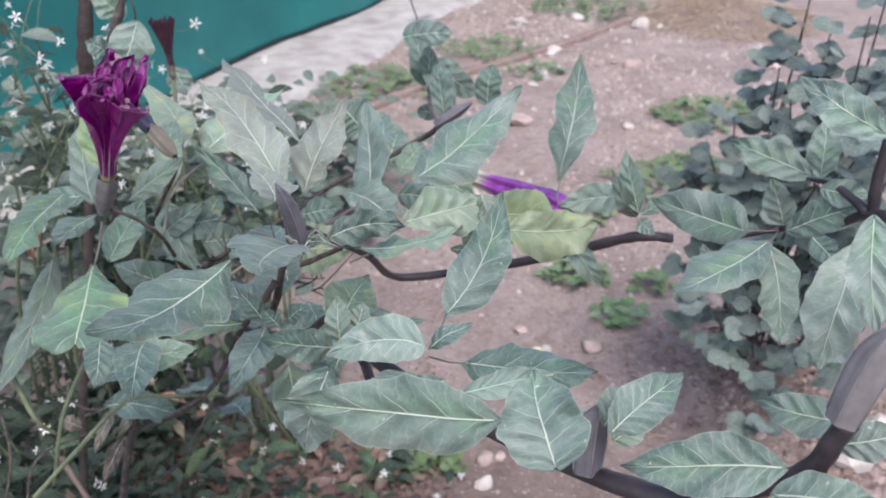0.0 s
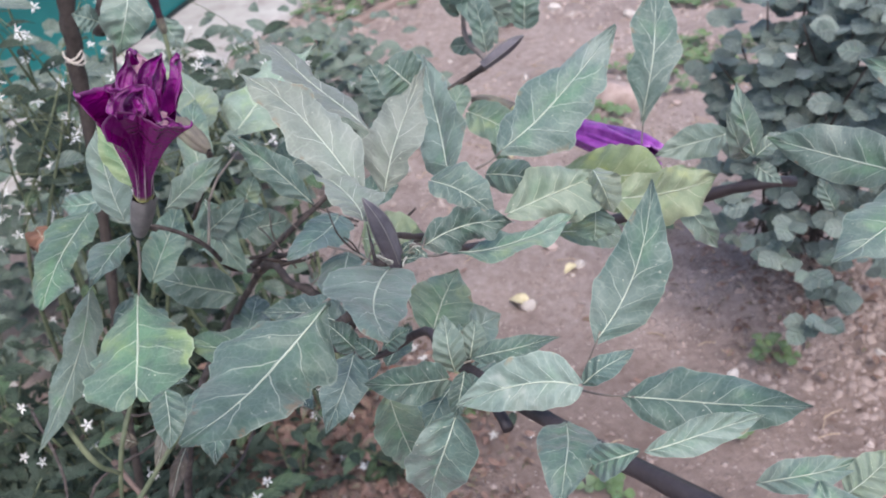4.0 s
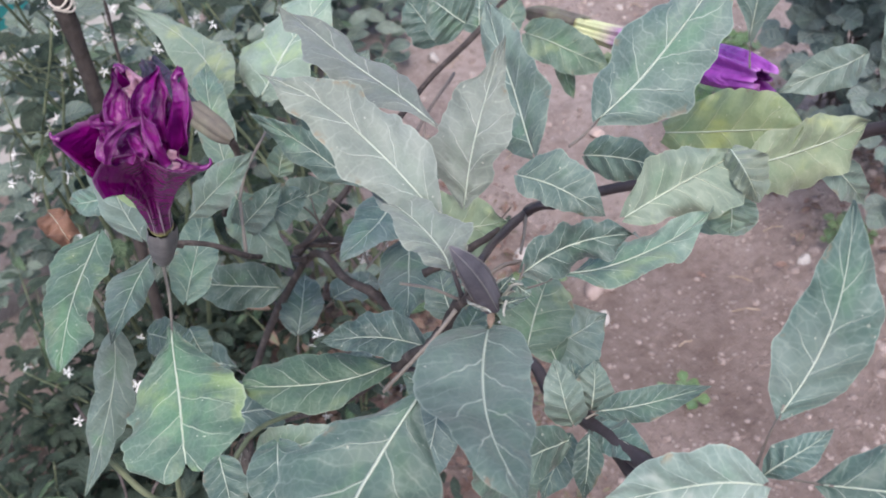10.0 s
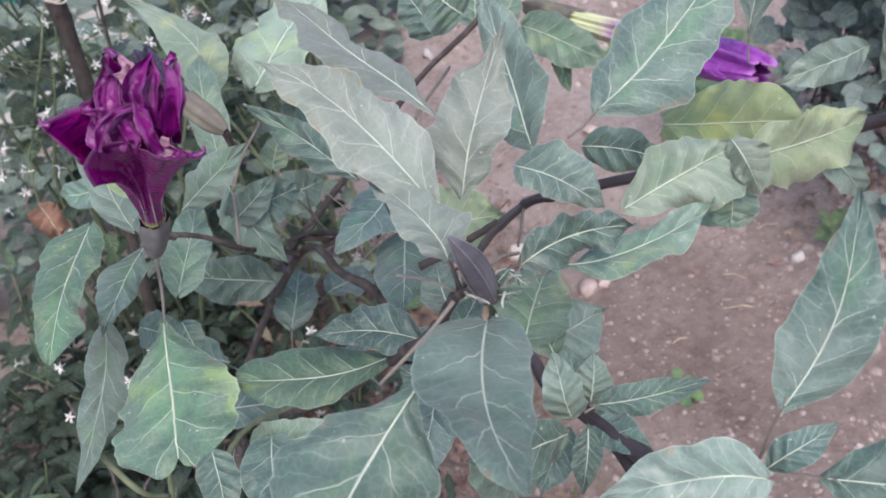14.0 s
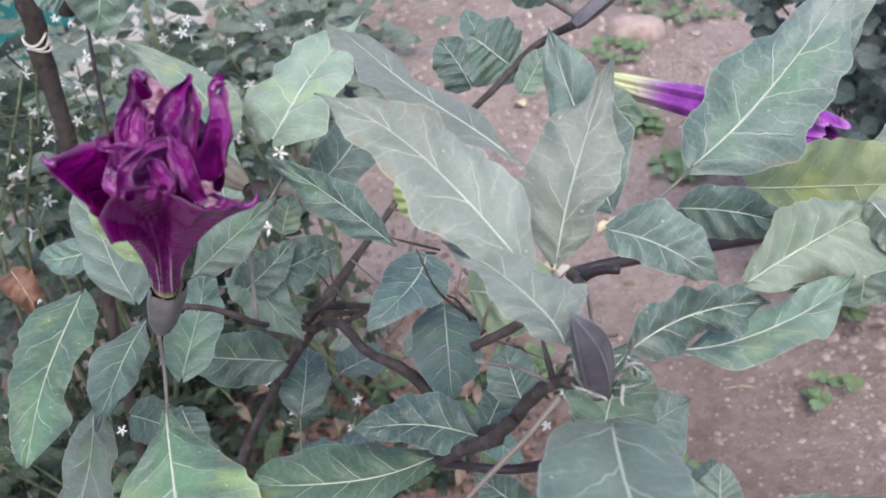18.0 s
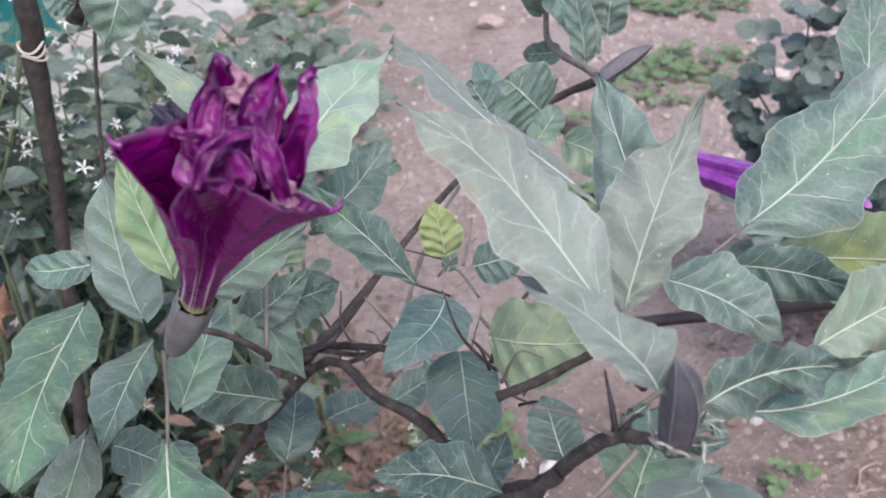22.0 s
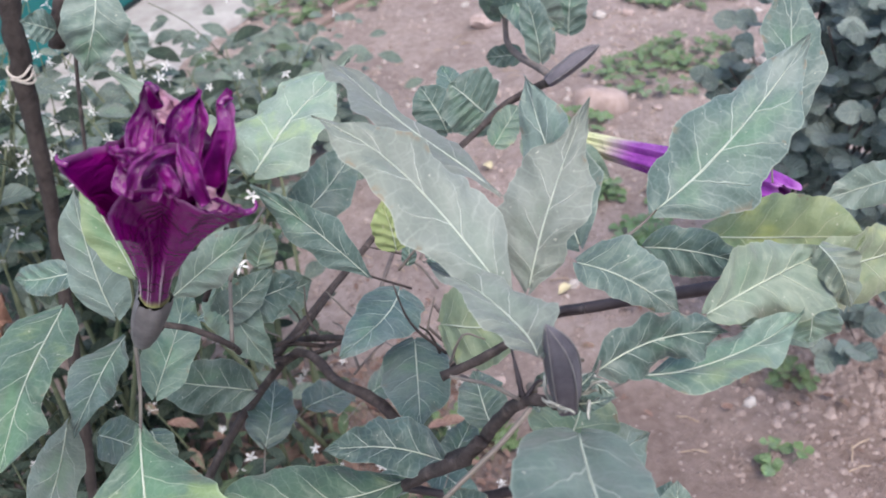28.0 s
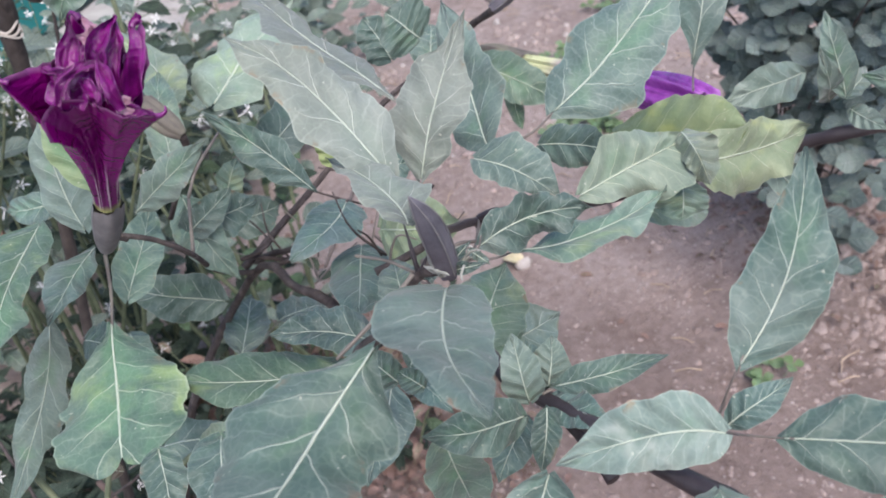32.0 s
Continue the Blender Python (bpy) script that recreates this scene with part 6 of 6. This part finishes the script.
for b, t, w, k in (((-0.394, 1.175, 1.314), (-0.416, 1.148, 1.247), 0.055, 1), ((-0.450, 1.206, 1.268), (-0.475, 1.199, 1.282), 0.03, 0), ((-0.532, 1.753, 1.080), (-0.514, 1.741, 1.024), 0.05, 1), ((-0.426, 1.225, 1.309), (-0.462, 1.220, 1.348), 0.04, 1)):
    leaf(stake_plant, b, t, w, Vector((0, 0, 1.59)) - (Vector(b) + Vector(t)) / 2, kind=k)


# ---- weeds and undergrowth ----
def weed(seed, root, height, n, spread, mats, lance=(0.07, 0.02), label="low weed with narrow leaves", flowers=0):
    rng = random.Random(seed)
    w = thing("weed", label, "weed", (0, 0, 0), "weeds under the shrub")
    root = Vector(root)
    meshes = [blade_mesh("leaf", WEED[m], lance[0] * q, lance[1] * q, fold=0.3, curl=0.2) for m in mats for q in (0.8, 1.15)]
    for k in range(n):
        ang = rng.uniform(0, 6.28)
        top = root + Vector((math.cos(ang) * spread * rng.uniform(0.3, 1), math.sin(ang) * spread * rng.uniform(0.3, 1), height * rng.uniform(0.6, 1.1)))
        mid = root.lerp(top, 0.5) + Vector((0, 0, height * 0.12))
        bm = bmesh.new()
        tube(bm, [root, mid, top], [0.003, 0.0024, 0.001], 5, 4)
        part("stem", bm, STALK_GREEN, w)
        for q in range(9):
            f = 0.15 + 0.1 * q
            p = root.lerp(mid, f * 2) if f < 0.5 else mid.lerp(top, f * 2 - 1)
            a2 = q * 2.4 + k
            out = Vector((math.cos(a2), math.sin(a2), rng.uniform(-0.2, 0.5)))
            put(w, "leaf", meshes[rng.randrange(len(meshes))], aim(p, out, (0, -0.2, 1), rng.uniform(0.7, 1.25)))
        for q in range(flowers):
            put(w, "flower", STAR, aim(top + Vector((rng.gauss(0, 0.03), rng.gauss(0, 0.03), rng.uniform(-0.04, 0.02))), (rng.uniform(-1, 1), rng.uniform(-1, 1), 0.4), (0, -0.7, 0.7), rng.uniform(0.8, 1.2)))


spots = ((-0.95, 1.15, 0.55), (-0.78, 1.35, 0.45), (-1.05, 1.5, 0.5), (-0.9, 1.65, 0.4), (-0.9, 0.85, 0.55), (-0.72, 0.95, 0.4), (-1.2, 1.3, 0.55), (-0.72, 1.75, 0.35))
for k, (x, y, h) in enumerate(spots):
    weed(30 + k, (x, y, hump(x, y) - 0.01), h, 9, 0.2, (1, 1) if k % 2 else (1, 1, 1, 0), (0.058, 0.022) if k % 3 else (0.065, 0.013), "leafy weed under the shrub, shade put into its leaf colour", k % 2)
for k, (x, y, h) in enumerate(((-0.42, 1.35, 0.22), (-0.2, 1.42, 0.16), (-0.55, 1.55, 0.25), (-0.32, 1.75, 0.16), (-0.62, 1.25, 0.3), (-0.08, 1.6, 0.12), (-0.5, 1.15, 0.3))):
    weed(60 + k, (x, y, hump(x, y) - 0.01), h, 3, 0.14, (1, 0, 3), (0.06, 0.022), "thin straggling weed with a few white flowers", 1 + k % 2)


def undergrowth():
    """Countless small leaves close to the soil under the shrub, shade put into their colour."""
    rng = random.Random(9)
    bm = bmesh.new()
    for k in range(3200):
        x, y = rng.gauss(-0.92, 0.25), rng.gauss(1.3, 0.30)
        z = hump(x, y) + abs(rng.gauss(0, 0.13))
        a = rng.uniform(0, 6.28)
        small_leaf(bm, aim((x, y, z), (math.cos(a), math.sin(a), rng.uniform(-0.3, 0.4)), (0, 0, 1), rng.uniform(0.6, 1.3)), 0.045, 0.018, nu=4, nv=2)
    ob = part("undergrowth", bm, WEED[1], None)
    tagged(ob, "tangled undergrowth of small leaves, coloured dark for the shade there", "undergrowth", kind="stuff")


undergrowth()


def hedge():
    """The mixed leaves that stand before the kerb, too many to count."""
    rng = random.Random(23)
    bm = bmesh.new()
    for k in range(1500):
        f = rng.random()
        x, y = -1.45 + 1.15 * f + rng.gauss(0, 0.12), 2.1 + 1.3 * f + rng.gauss(0, 0.18)
        z = hump(x, y) + rng.random() ** 0.8 * (0.85 - 0.45 * f + 0.15 * noise.noise(Vector((x * 5, y * 5, 0))))
        a = rng.uniform(0, 6.28)
        small_leaf(bm, aim((x, y, z), (math.cos(a), math.sin(a), rng.uniform(-0.5, 0.4)), (rng.uniform(-0.4, 0.4), -0.6, 0.8), rng.uniform(0.6, 1.4)), 0.075, 0.036, nu=4, nv=2)
    tagged(part("hedge_leaves", bm, WEED[4], None), "loose low hedge of dull green leaves before the kerb", "hedge", kind="stuff")


hedge()


def litter():
    rng = random.Random(19)
    bm = bmesh.new()
    for k in range(5200):
        x, y = rng.gauss(-0.42, 0.36), rng.gauss(1.50, 0.34)
        if x > -0.04 + 0.14 * rng.random():
            continue
        a = rng.uniform(0, 6.28)
        small_leaf(bm, aim((x, y, hump(x, y) + rng.uniform(0.002, 0.02)), (math.cos(a), math.sin(a), rng.uniform(-0.25, 0.25)), (rng.uniform(-0.5, 0.5), rng.uniform(-0.5, 0.5), 1), rng.uniform(0.4, 1.1)), 0.030, 0.014, nu=3, nv=2, curl=rng.uniform(-0.2, 0.4))
    for k in range(420):
        x, y = rng.gauss(0.98, 0.2), rng.gauss(2.05, 0.2)
        a = rng.uniform(0, 6.28)
        small_leaf(bm, aim((x, y, hump(x, y) + rng.uniform(0.002, 0.02)), (math.cos(a), math.sin(a), rng.uniform(-0.25, 0.25)), (rng.uniform(-0.5, 0.5), rng.uniform(-0.5, 0.5), 1), rng.uniform(0.3, 0.9)), 0.045, 0.02, nu=4, nv=2, curl=rng.uniform(-0.2, 0.4))
    tagged(part("leaf_litter", bm, WEED[3], None), "brown dry leaf litter on the soil", "leaf litter", kind="stuff")
    for k in range(26):
        x, y = rng.gauss(-0.22, 0.25), rng.gauss(1.6, 0.22)
        ob = new("fallen_flower", STAR)
        ob.matrix_world = aim((x, y, hump(x, y) + 0.018), (rng.uniform(-1, 1), rng.uniform(-1, 1), 0), (0, 0, 1), rng.uniform(0.9, 1.5))
        tagged(ob, "small fallen white flower on the litter", "flower", "fallen white flowers")


litter()


def clover(seed, x, y, r, n, label="patch of bright green clover on bare soil"):
    rng = random.Random(seed)
    bm = bmesh.new()
    for k in range(n):
        a, q = rng.uniform(0, 6.28), r * math.sqrt(rng.random())
        px, py = x + math.cos(a) * q * 1.3, y + math.sin(a) * q
        z = hump(px, py) + rng.uniform(0.01, 0.09) * (1 - 0.6 * q / r)
        for j in range(3):
            b = a + j * 2.09
            small_leaf(bm, aim((px, py, z), (math.cos(b), math.sin(b), rng.uniform(-0.1, 0.5)), (0, -0.2, 1), rng.uniform(0.6, 1.2)), 0.034, 0.03, nu=4, nv=2, peak=0.62)
        tube(bm, [Vector((px, py, z)), Vector((x + (px - x) * 0.6, y + (py - y) * 0.6, hump(x, y) - 0.01))], [0.0012], 4, 1, close=False)
    tagged(part("clover_patch", bm, WEED[2], None), label, "clover", "clover patches", "stuff")


for k, (x, y, r, n) in enumerate(((-0.32, 4.95, 0.33, 130), (0.38, 5.75, 0.3, 90), (1.32, 6.9, 0.42, 160), (1.50, 4.45, 0.24, 120), (0.50, 2.70, 0.09, 34), (0.62, 2.44, 0.07, 22), (-0.05, 1.72, 0.09, 40),
                                  (0.62, 5.15, 0.16, 30), (1.05, 3.55, 0.22, 60), (0.78, 2.62, 0.06, 14), (1.25, 3.7, 0.2, 50), (0.6, 3.2, 0.1, 16), (0.22, 1.38, 0.03, 4), (0.62, 1.55, 0.04, 5), (0.75, 1.75, 0.05, 6))):
    clover(50 + k, x, y, r, n)


# ---- stones, gravel and straw ----
STONE = [surface("pink_stone", ((0.3, (0.29, 0.22, 0.20)), (0.7, (0.42, 0.335, 0.31))), 25, 0.85, 150, 0.5, 0.002, per_object=0.12),
         surface("pale_stone", ((0.3, (0.34, 0.305, 0.285)), (0.7, (0.52, 0.48, 0.45))), 25, 0.9, 120, 0.6, 0.003, per_object=0.12)]


def stone_mesh(seed, material, flat=0.6):
    bm = bmesh.new()
    bmesh.ops.create_icosphere(bm, subdivisions=2, radius=0.5)
    for v in bm.verts:
        n1 = noise.noise(v.co * 1.7 + Vector((seed, 0, 0)))
        v.co *= 1 + 0.75 * n1 + 0.35 * noise.noise(v.co * 3.7 + Vector((0, seed, 0))) - 0.12 * (seed > 10) * max(abs(v.co.x), abs(v.co.y))
        v.co.z *= flat
    me = bpy.data.meshes.new("stone")
    bm.to_mesh(me)
    bm.free()
    me.materials.append(material)
    me.polygons.foreach_set("use_smooth", [seed in (6.6, 13.2)] * len(me.polygons))
    return me


STONES = [stone_mesh(round(k * 3.3, 1), STONE[k % 2], 0.45 + 0.12 * (k % 4)) for k in range(8)]


def stone(x, y, size, kind, turn=0.0, label="small pinkish stone lying on the soil"):
    ob = new("stone", STONES[kind])
    ob.matrix_world = Matrix.Translation((x, y, hump(x, y) + size * 0.16)) @ Matrix.Rotation(turn, 4, "Z") @ Matrix.Diagonal((size, size * 0.8, size, 1))
    return tagged(ob, label, "stone", "stones on the soil")


stone(0.13, 1.74, 0.055, 2, 1.4, "smooth rounded pink pebble on the soil")
stone(0.50, 2.27, 0.075, 4, 0.3, "smooth rounded pink pebble on the soil")
stone(0.45, 4.30, 0.14, 0, 0.8)
stone(0.75, 3.30, 0.20, 2, 0.2, "flat pale pink stone on the soil")
stone(0.12, 1.64, 0.05, 3, 0.4, "whitish chalky stone on the soil")
stone(1.09, 6.54, 0.12, 1, 0.5, "whitish rubble stone on the soil")
stone(1.54, 6.34, 0.13, 3, 0.1, "whitish rubble stone on the soil")
stone(1.66, 6.30, 0.08, 5, 0.9, "whitish rubble stone on the soil")
stone(1.27, 5.34, 0.13, 2, 0.9, "reddish brick fragment on the soil")
stone(0.80, 5.66, 0.11, 7, 0.1, "whitish rubble stone on the soil")
stone(0.67, 4.45, 0.07, 1, 0.6)
stone(0.66, 5.10, 0.11, 5, 0.6, "whitish rubble stone on the soil")
stone(1.01, 4.25, 0.07, 1, 2.0)
stone(0.28, 2.37, 0.045, 0, 0.2)
stone(1.09, 1.73, 0.12, 3, 0.2, "whitish cracked stone on the soil")
stone(1.18, 1.80, 0.10, 5, 1.2, "whitish cracked stone on the soil")
stone(0.35, 2.26, 0.04, 5, 0.0, "small white chip on the soil")
stone(0.17, 2.10, 0.045, 3, 0.0, "small white chip on the soil")
stone(-0.02, 1.92, 0.06, 1, 0.9, "whitish chalky stone on the soil")
srng = random.Random(77)
for k in range(95):
    x, y = srng.uniform(-0.2, 2.4), 1.5 + 5.5 * srng.random() ** 1.3
    if y < 2.6 and srng.random() < 0.75:
        continue
    stone(x, y, srng.uniform(0.015, 0.04) * (1 + 0.7 * (srng.random() > 0.93)) * (1 + 0.12 * y), srng.randrange(8), srng.uniform(0, 3))


def gravel():
    rng = random.Random(4)
    bm = bmesh.new()
    for k in range(15000):
        x = rng.uniform(-1.0, 2.6)
        y = 1.0 + 6.3 * rng.random() ** 1.4
        if noise.noise(Vector((x * 1.3, y * 1.3, 8))) < -0.15 and rng.random() < 0.75:
            continue
        if y < 2.6 and rng.random() < 0.96:
            continue
        r = rng.choice((0.003, 0.004, 0.005, 0.007, 0.011)) * (0.8 + 0.16 * y)
        c = Vector((x, y, hump(x, y) + r * 0.25))
        q = [c + Vector((rng.uniform(0.7, 1.2) * r * math.cos(a), rng.uniform(0.7, 1.2) * r * math.sin(a), -0.4 * r)) for a in (0.2, 1.4, 2.8, 4.1, 5.2)]
        t = [c + Vector((0.55 * r * math.cos(a + 0.3), 0.55 * r * math.sin(a), rng.uniform(0.3, 0.7) * r)) for a in (0.2, 1.4, 2.8, 4.1, 5.2)]
        vq, vt = [bm.verts.new(p) for p in q], [bm.verts.new(p) for p in t]
        for j in range(5):
            bm.faces.new((vq[j], vq[(j + 1) % 5], vt[(j + 1) % 5], vt[j]))
        bm.faces.new(vt)
    mat, nt, bsdf = start("gravel")
    isl = nt.nodes.new("ShaderNodeNewGeometry").outputs["Random Per Island"]
    nt.links.new(ramp(nt, isl, ((0.0, (0.25, 0.195, 0.177)), (0.5, (0.38, 0.315, 0.29)), (0.9, (0.40, 0.345, 0.32)), (1.0, (0.47, 0.425, 0.40)))), bsdf.inputs["Base Color"])
    bsdf.inputs["Roughness"].default_value = 0.9
    tagged(part("gravel", bm, mat, None, flat=True), "loose grit and small pebbles scattered over the soil", "gravel", kind="stuff")


gravel()


def clods():
    """Brown clods and crumbs of turned soil between the shrub and the round-leaved bush."""
    rng = random.Random(41)
    bm = bmesh.new()
    for k in range(11000):
        if k < 2600:
            x, y = rng.gauss(1.05, 0.20), rng.gauss(1.85, 0.30)
            r = rng.choice((0.004, 0.006, 0.008, 0.011, 0.016))
        else:
            x, y = rng.uniform(-0.5, 1.7), rng.uniform(1.1, 3.4)
            r = rng.choice((0.003, 0.004, 0.005, 0.006, 0.009))
            if noise.noise(Vector((x * 2.1, y * 2.1, 3))) < -0.1 and rng.random() < 0.7:
                continue
        c = Vector((x, y, hump(x, y) + r * 0.15))
        n = 6
        q = [c + Vector((rng.uniform(0.7, 1.3) * r * math.cos(a), rng.uniform(0.7, 1.3) * r * math.sin(a), -0.4 * r)) for a in (j * 1.047 for j in range(n))]
        t = [c + Vector((0.6 * r * math.cos(a + 0.3) * rng.uniform(0.7, 1.2), 0.6 * r * math.sin(a + 0.3) * rng.uniform(0.7, 1.2), rng.uniform(0.1, 0.4) * r)) for a in (j * 1.047 for j in range(n))]
        vq, vt = [bm.verts.new(p) for p in q], [bm.verts.new(p) for p in t]
        for j in range(n):
            bm.faces.new((vq[j], vq[(j + 1) % n], vt[(j + 1) % n], vt[j]))
        bm.faces.new(vt)
    mat, nt, bsdf = start("soil_clods")
    isl = nt.nodes.new("ShaderNodeNewGeometry").outputs["Random Per Island"]
    nt.links.new(ramp(nt, isl, ((0.0, (0.17, 0.13, 0.118)), (0.5, (0.235, 0.186, 0.171)), (1.0, (0.305, 0.247, 0.228)))), bsdf.inputs["Base Color"])
    bsdf.inputs["Roughness"].default_value = 0.95
    tagged(part("soil_clods", bm, mat, None), "loose brown clods of turned soil", "soil", kind="stuff")


clods()

STRAW = surface("dry_straw", ((0.3, (0.27, 0.20, 0.145)), (0.7, (0.45, 0.36, 0.28))), 30, 0.85, per_object=0.1)


def straw(name, x, y, rx, ry, n, ln, label, height=0.10):
    rng = random.Random(int(x * 100))
    bm = bmesh.new()
    for k in range(n):
        a, q = rng.uniform(0, 6.28), math.sqrt(rng.random())
        p = Vector((x + rx * q * math.cos(a), y + ry * q * math.sin(a), 0))
        p.z = hump(p.x, p.y) + rng.uniform(0.0, height) * (1 - q * q)
        d = Vector((rng.uniform(-1, 1), rng.uniform(-1, 1), rng.uniform(-0.2, 0.25))).normalized() * ln * rng.uniform(0.5, 1.2)
        tube(bm, [p - d / 2, p + Vector((0, 0, 0.01)), p + d / 2], [0.0022 * (0.6 + 0.1 * y)], 4, 1, close=False)
    tagged(part(name, bm, STRAW, None), label, "straw", kind="stuff")


straw("straw_heap", 2.25, 6.6, 0.75, 0.65, 700, 0.22, "heap of dry straw and cut stalks")
straw("scattered_straw", 0.6, 3.0, 0.9, 1.6, 110, 0.07, "scattered bits of dry straw on the soil", 0.006)

# a dry stick and a bent green stem in the undergrowth
bm = bmesh.new()
tube(bm, [(-0.606, 1.099, 0.636), (-0.543, 1.028, 0.620), (-0.471, 0.956, 0.606)], [0.0045, 0.0042, 0.004], 7, 4, 0.3)
tagged(part("dry_stick", bm, surface("dry_stick_wood", ((0.3, (0.09, 0.06, 0.05)), (0.7, (0.18, 0.125, 0.105))), 30, 0.85, 150, 0.5, 0.002), None), "brown dry stick lying in the undergrowth", "stick")

# dry scraps lying on the soil
SCRAP = surface("pale_dry_scrap", ((0.3, (0.42, 0.37, 0.22)), (0.7, (0.56, 0.50, 0.34))), 60, 0.8, 150, 0.3, 0.001)
for (x, y), turn, size, label in (((0.17, 2.09), 0.8, 0.075, "pale yellow dry leaf lying on the soil"), ((0.34, 2.25), 2.1, 0.05, "small pale dry scrap lying on the soil"), ((0.24, 2.95), 0.3, 0.06, "small pale dry scrap lying on the soil"), ((-0.22, 1.84), 1.1, 0.05, "orange-brown dead leaf lying on the litter")):
    bm = bmesh.new()
    small_leaf(bm, Matrix.Identity(4), size, size * 0.62, bend=0.2, fold=0.3, nu=8, nv=6, curl=0.15)
    ob = part("fallen_leaf", bm, LEAF[9] if label[0] == "o" else SCRAP, None)
    ob.matrix_world = Matrix.Translation((x, y, hump(x, y) + 0.012)) @ Matrix.Rotation(turn, 4, "Z")
    tagged(ob, label, "leaf", "fallen leaves")

# withered flower on its own stalk before the fence
spent = thing("spent_flower_stalk", "withered dark red flower standing on a green stalk", "flower", (0, 0, 0))
bm = bmesh.new()
tube(bm, [(-0.60, 1.75, 0.05), (-0.55, 1.72, 0.6), (-0.523, 1.705, 1.085)], [0.006, 0.005, 0.004], 7, 5)
part("stalk", bm, STALK_GREEN, spent)
trumpet(spent, (-0.523, 1.705, 1.07), (-0.524, 1.705, 1.10), (-0.530, 1.707, 1.185), 0.021, surface("dark_red_petal", ((0.3, (0.02, 0.008, 0.014)), (0.7, (0.06, 0.02, 0.035))), 60, 0.5, 200, 0.5, 0.001), "corolla", "withered dark red corolla", seed=3)
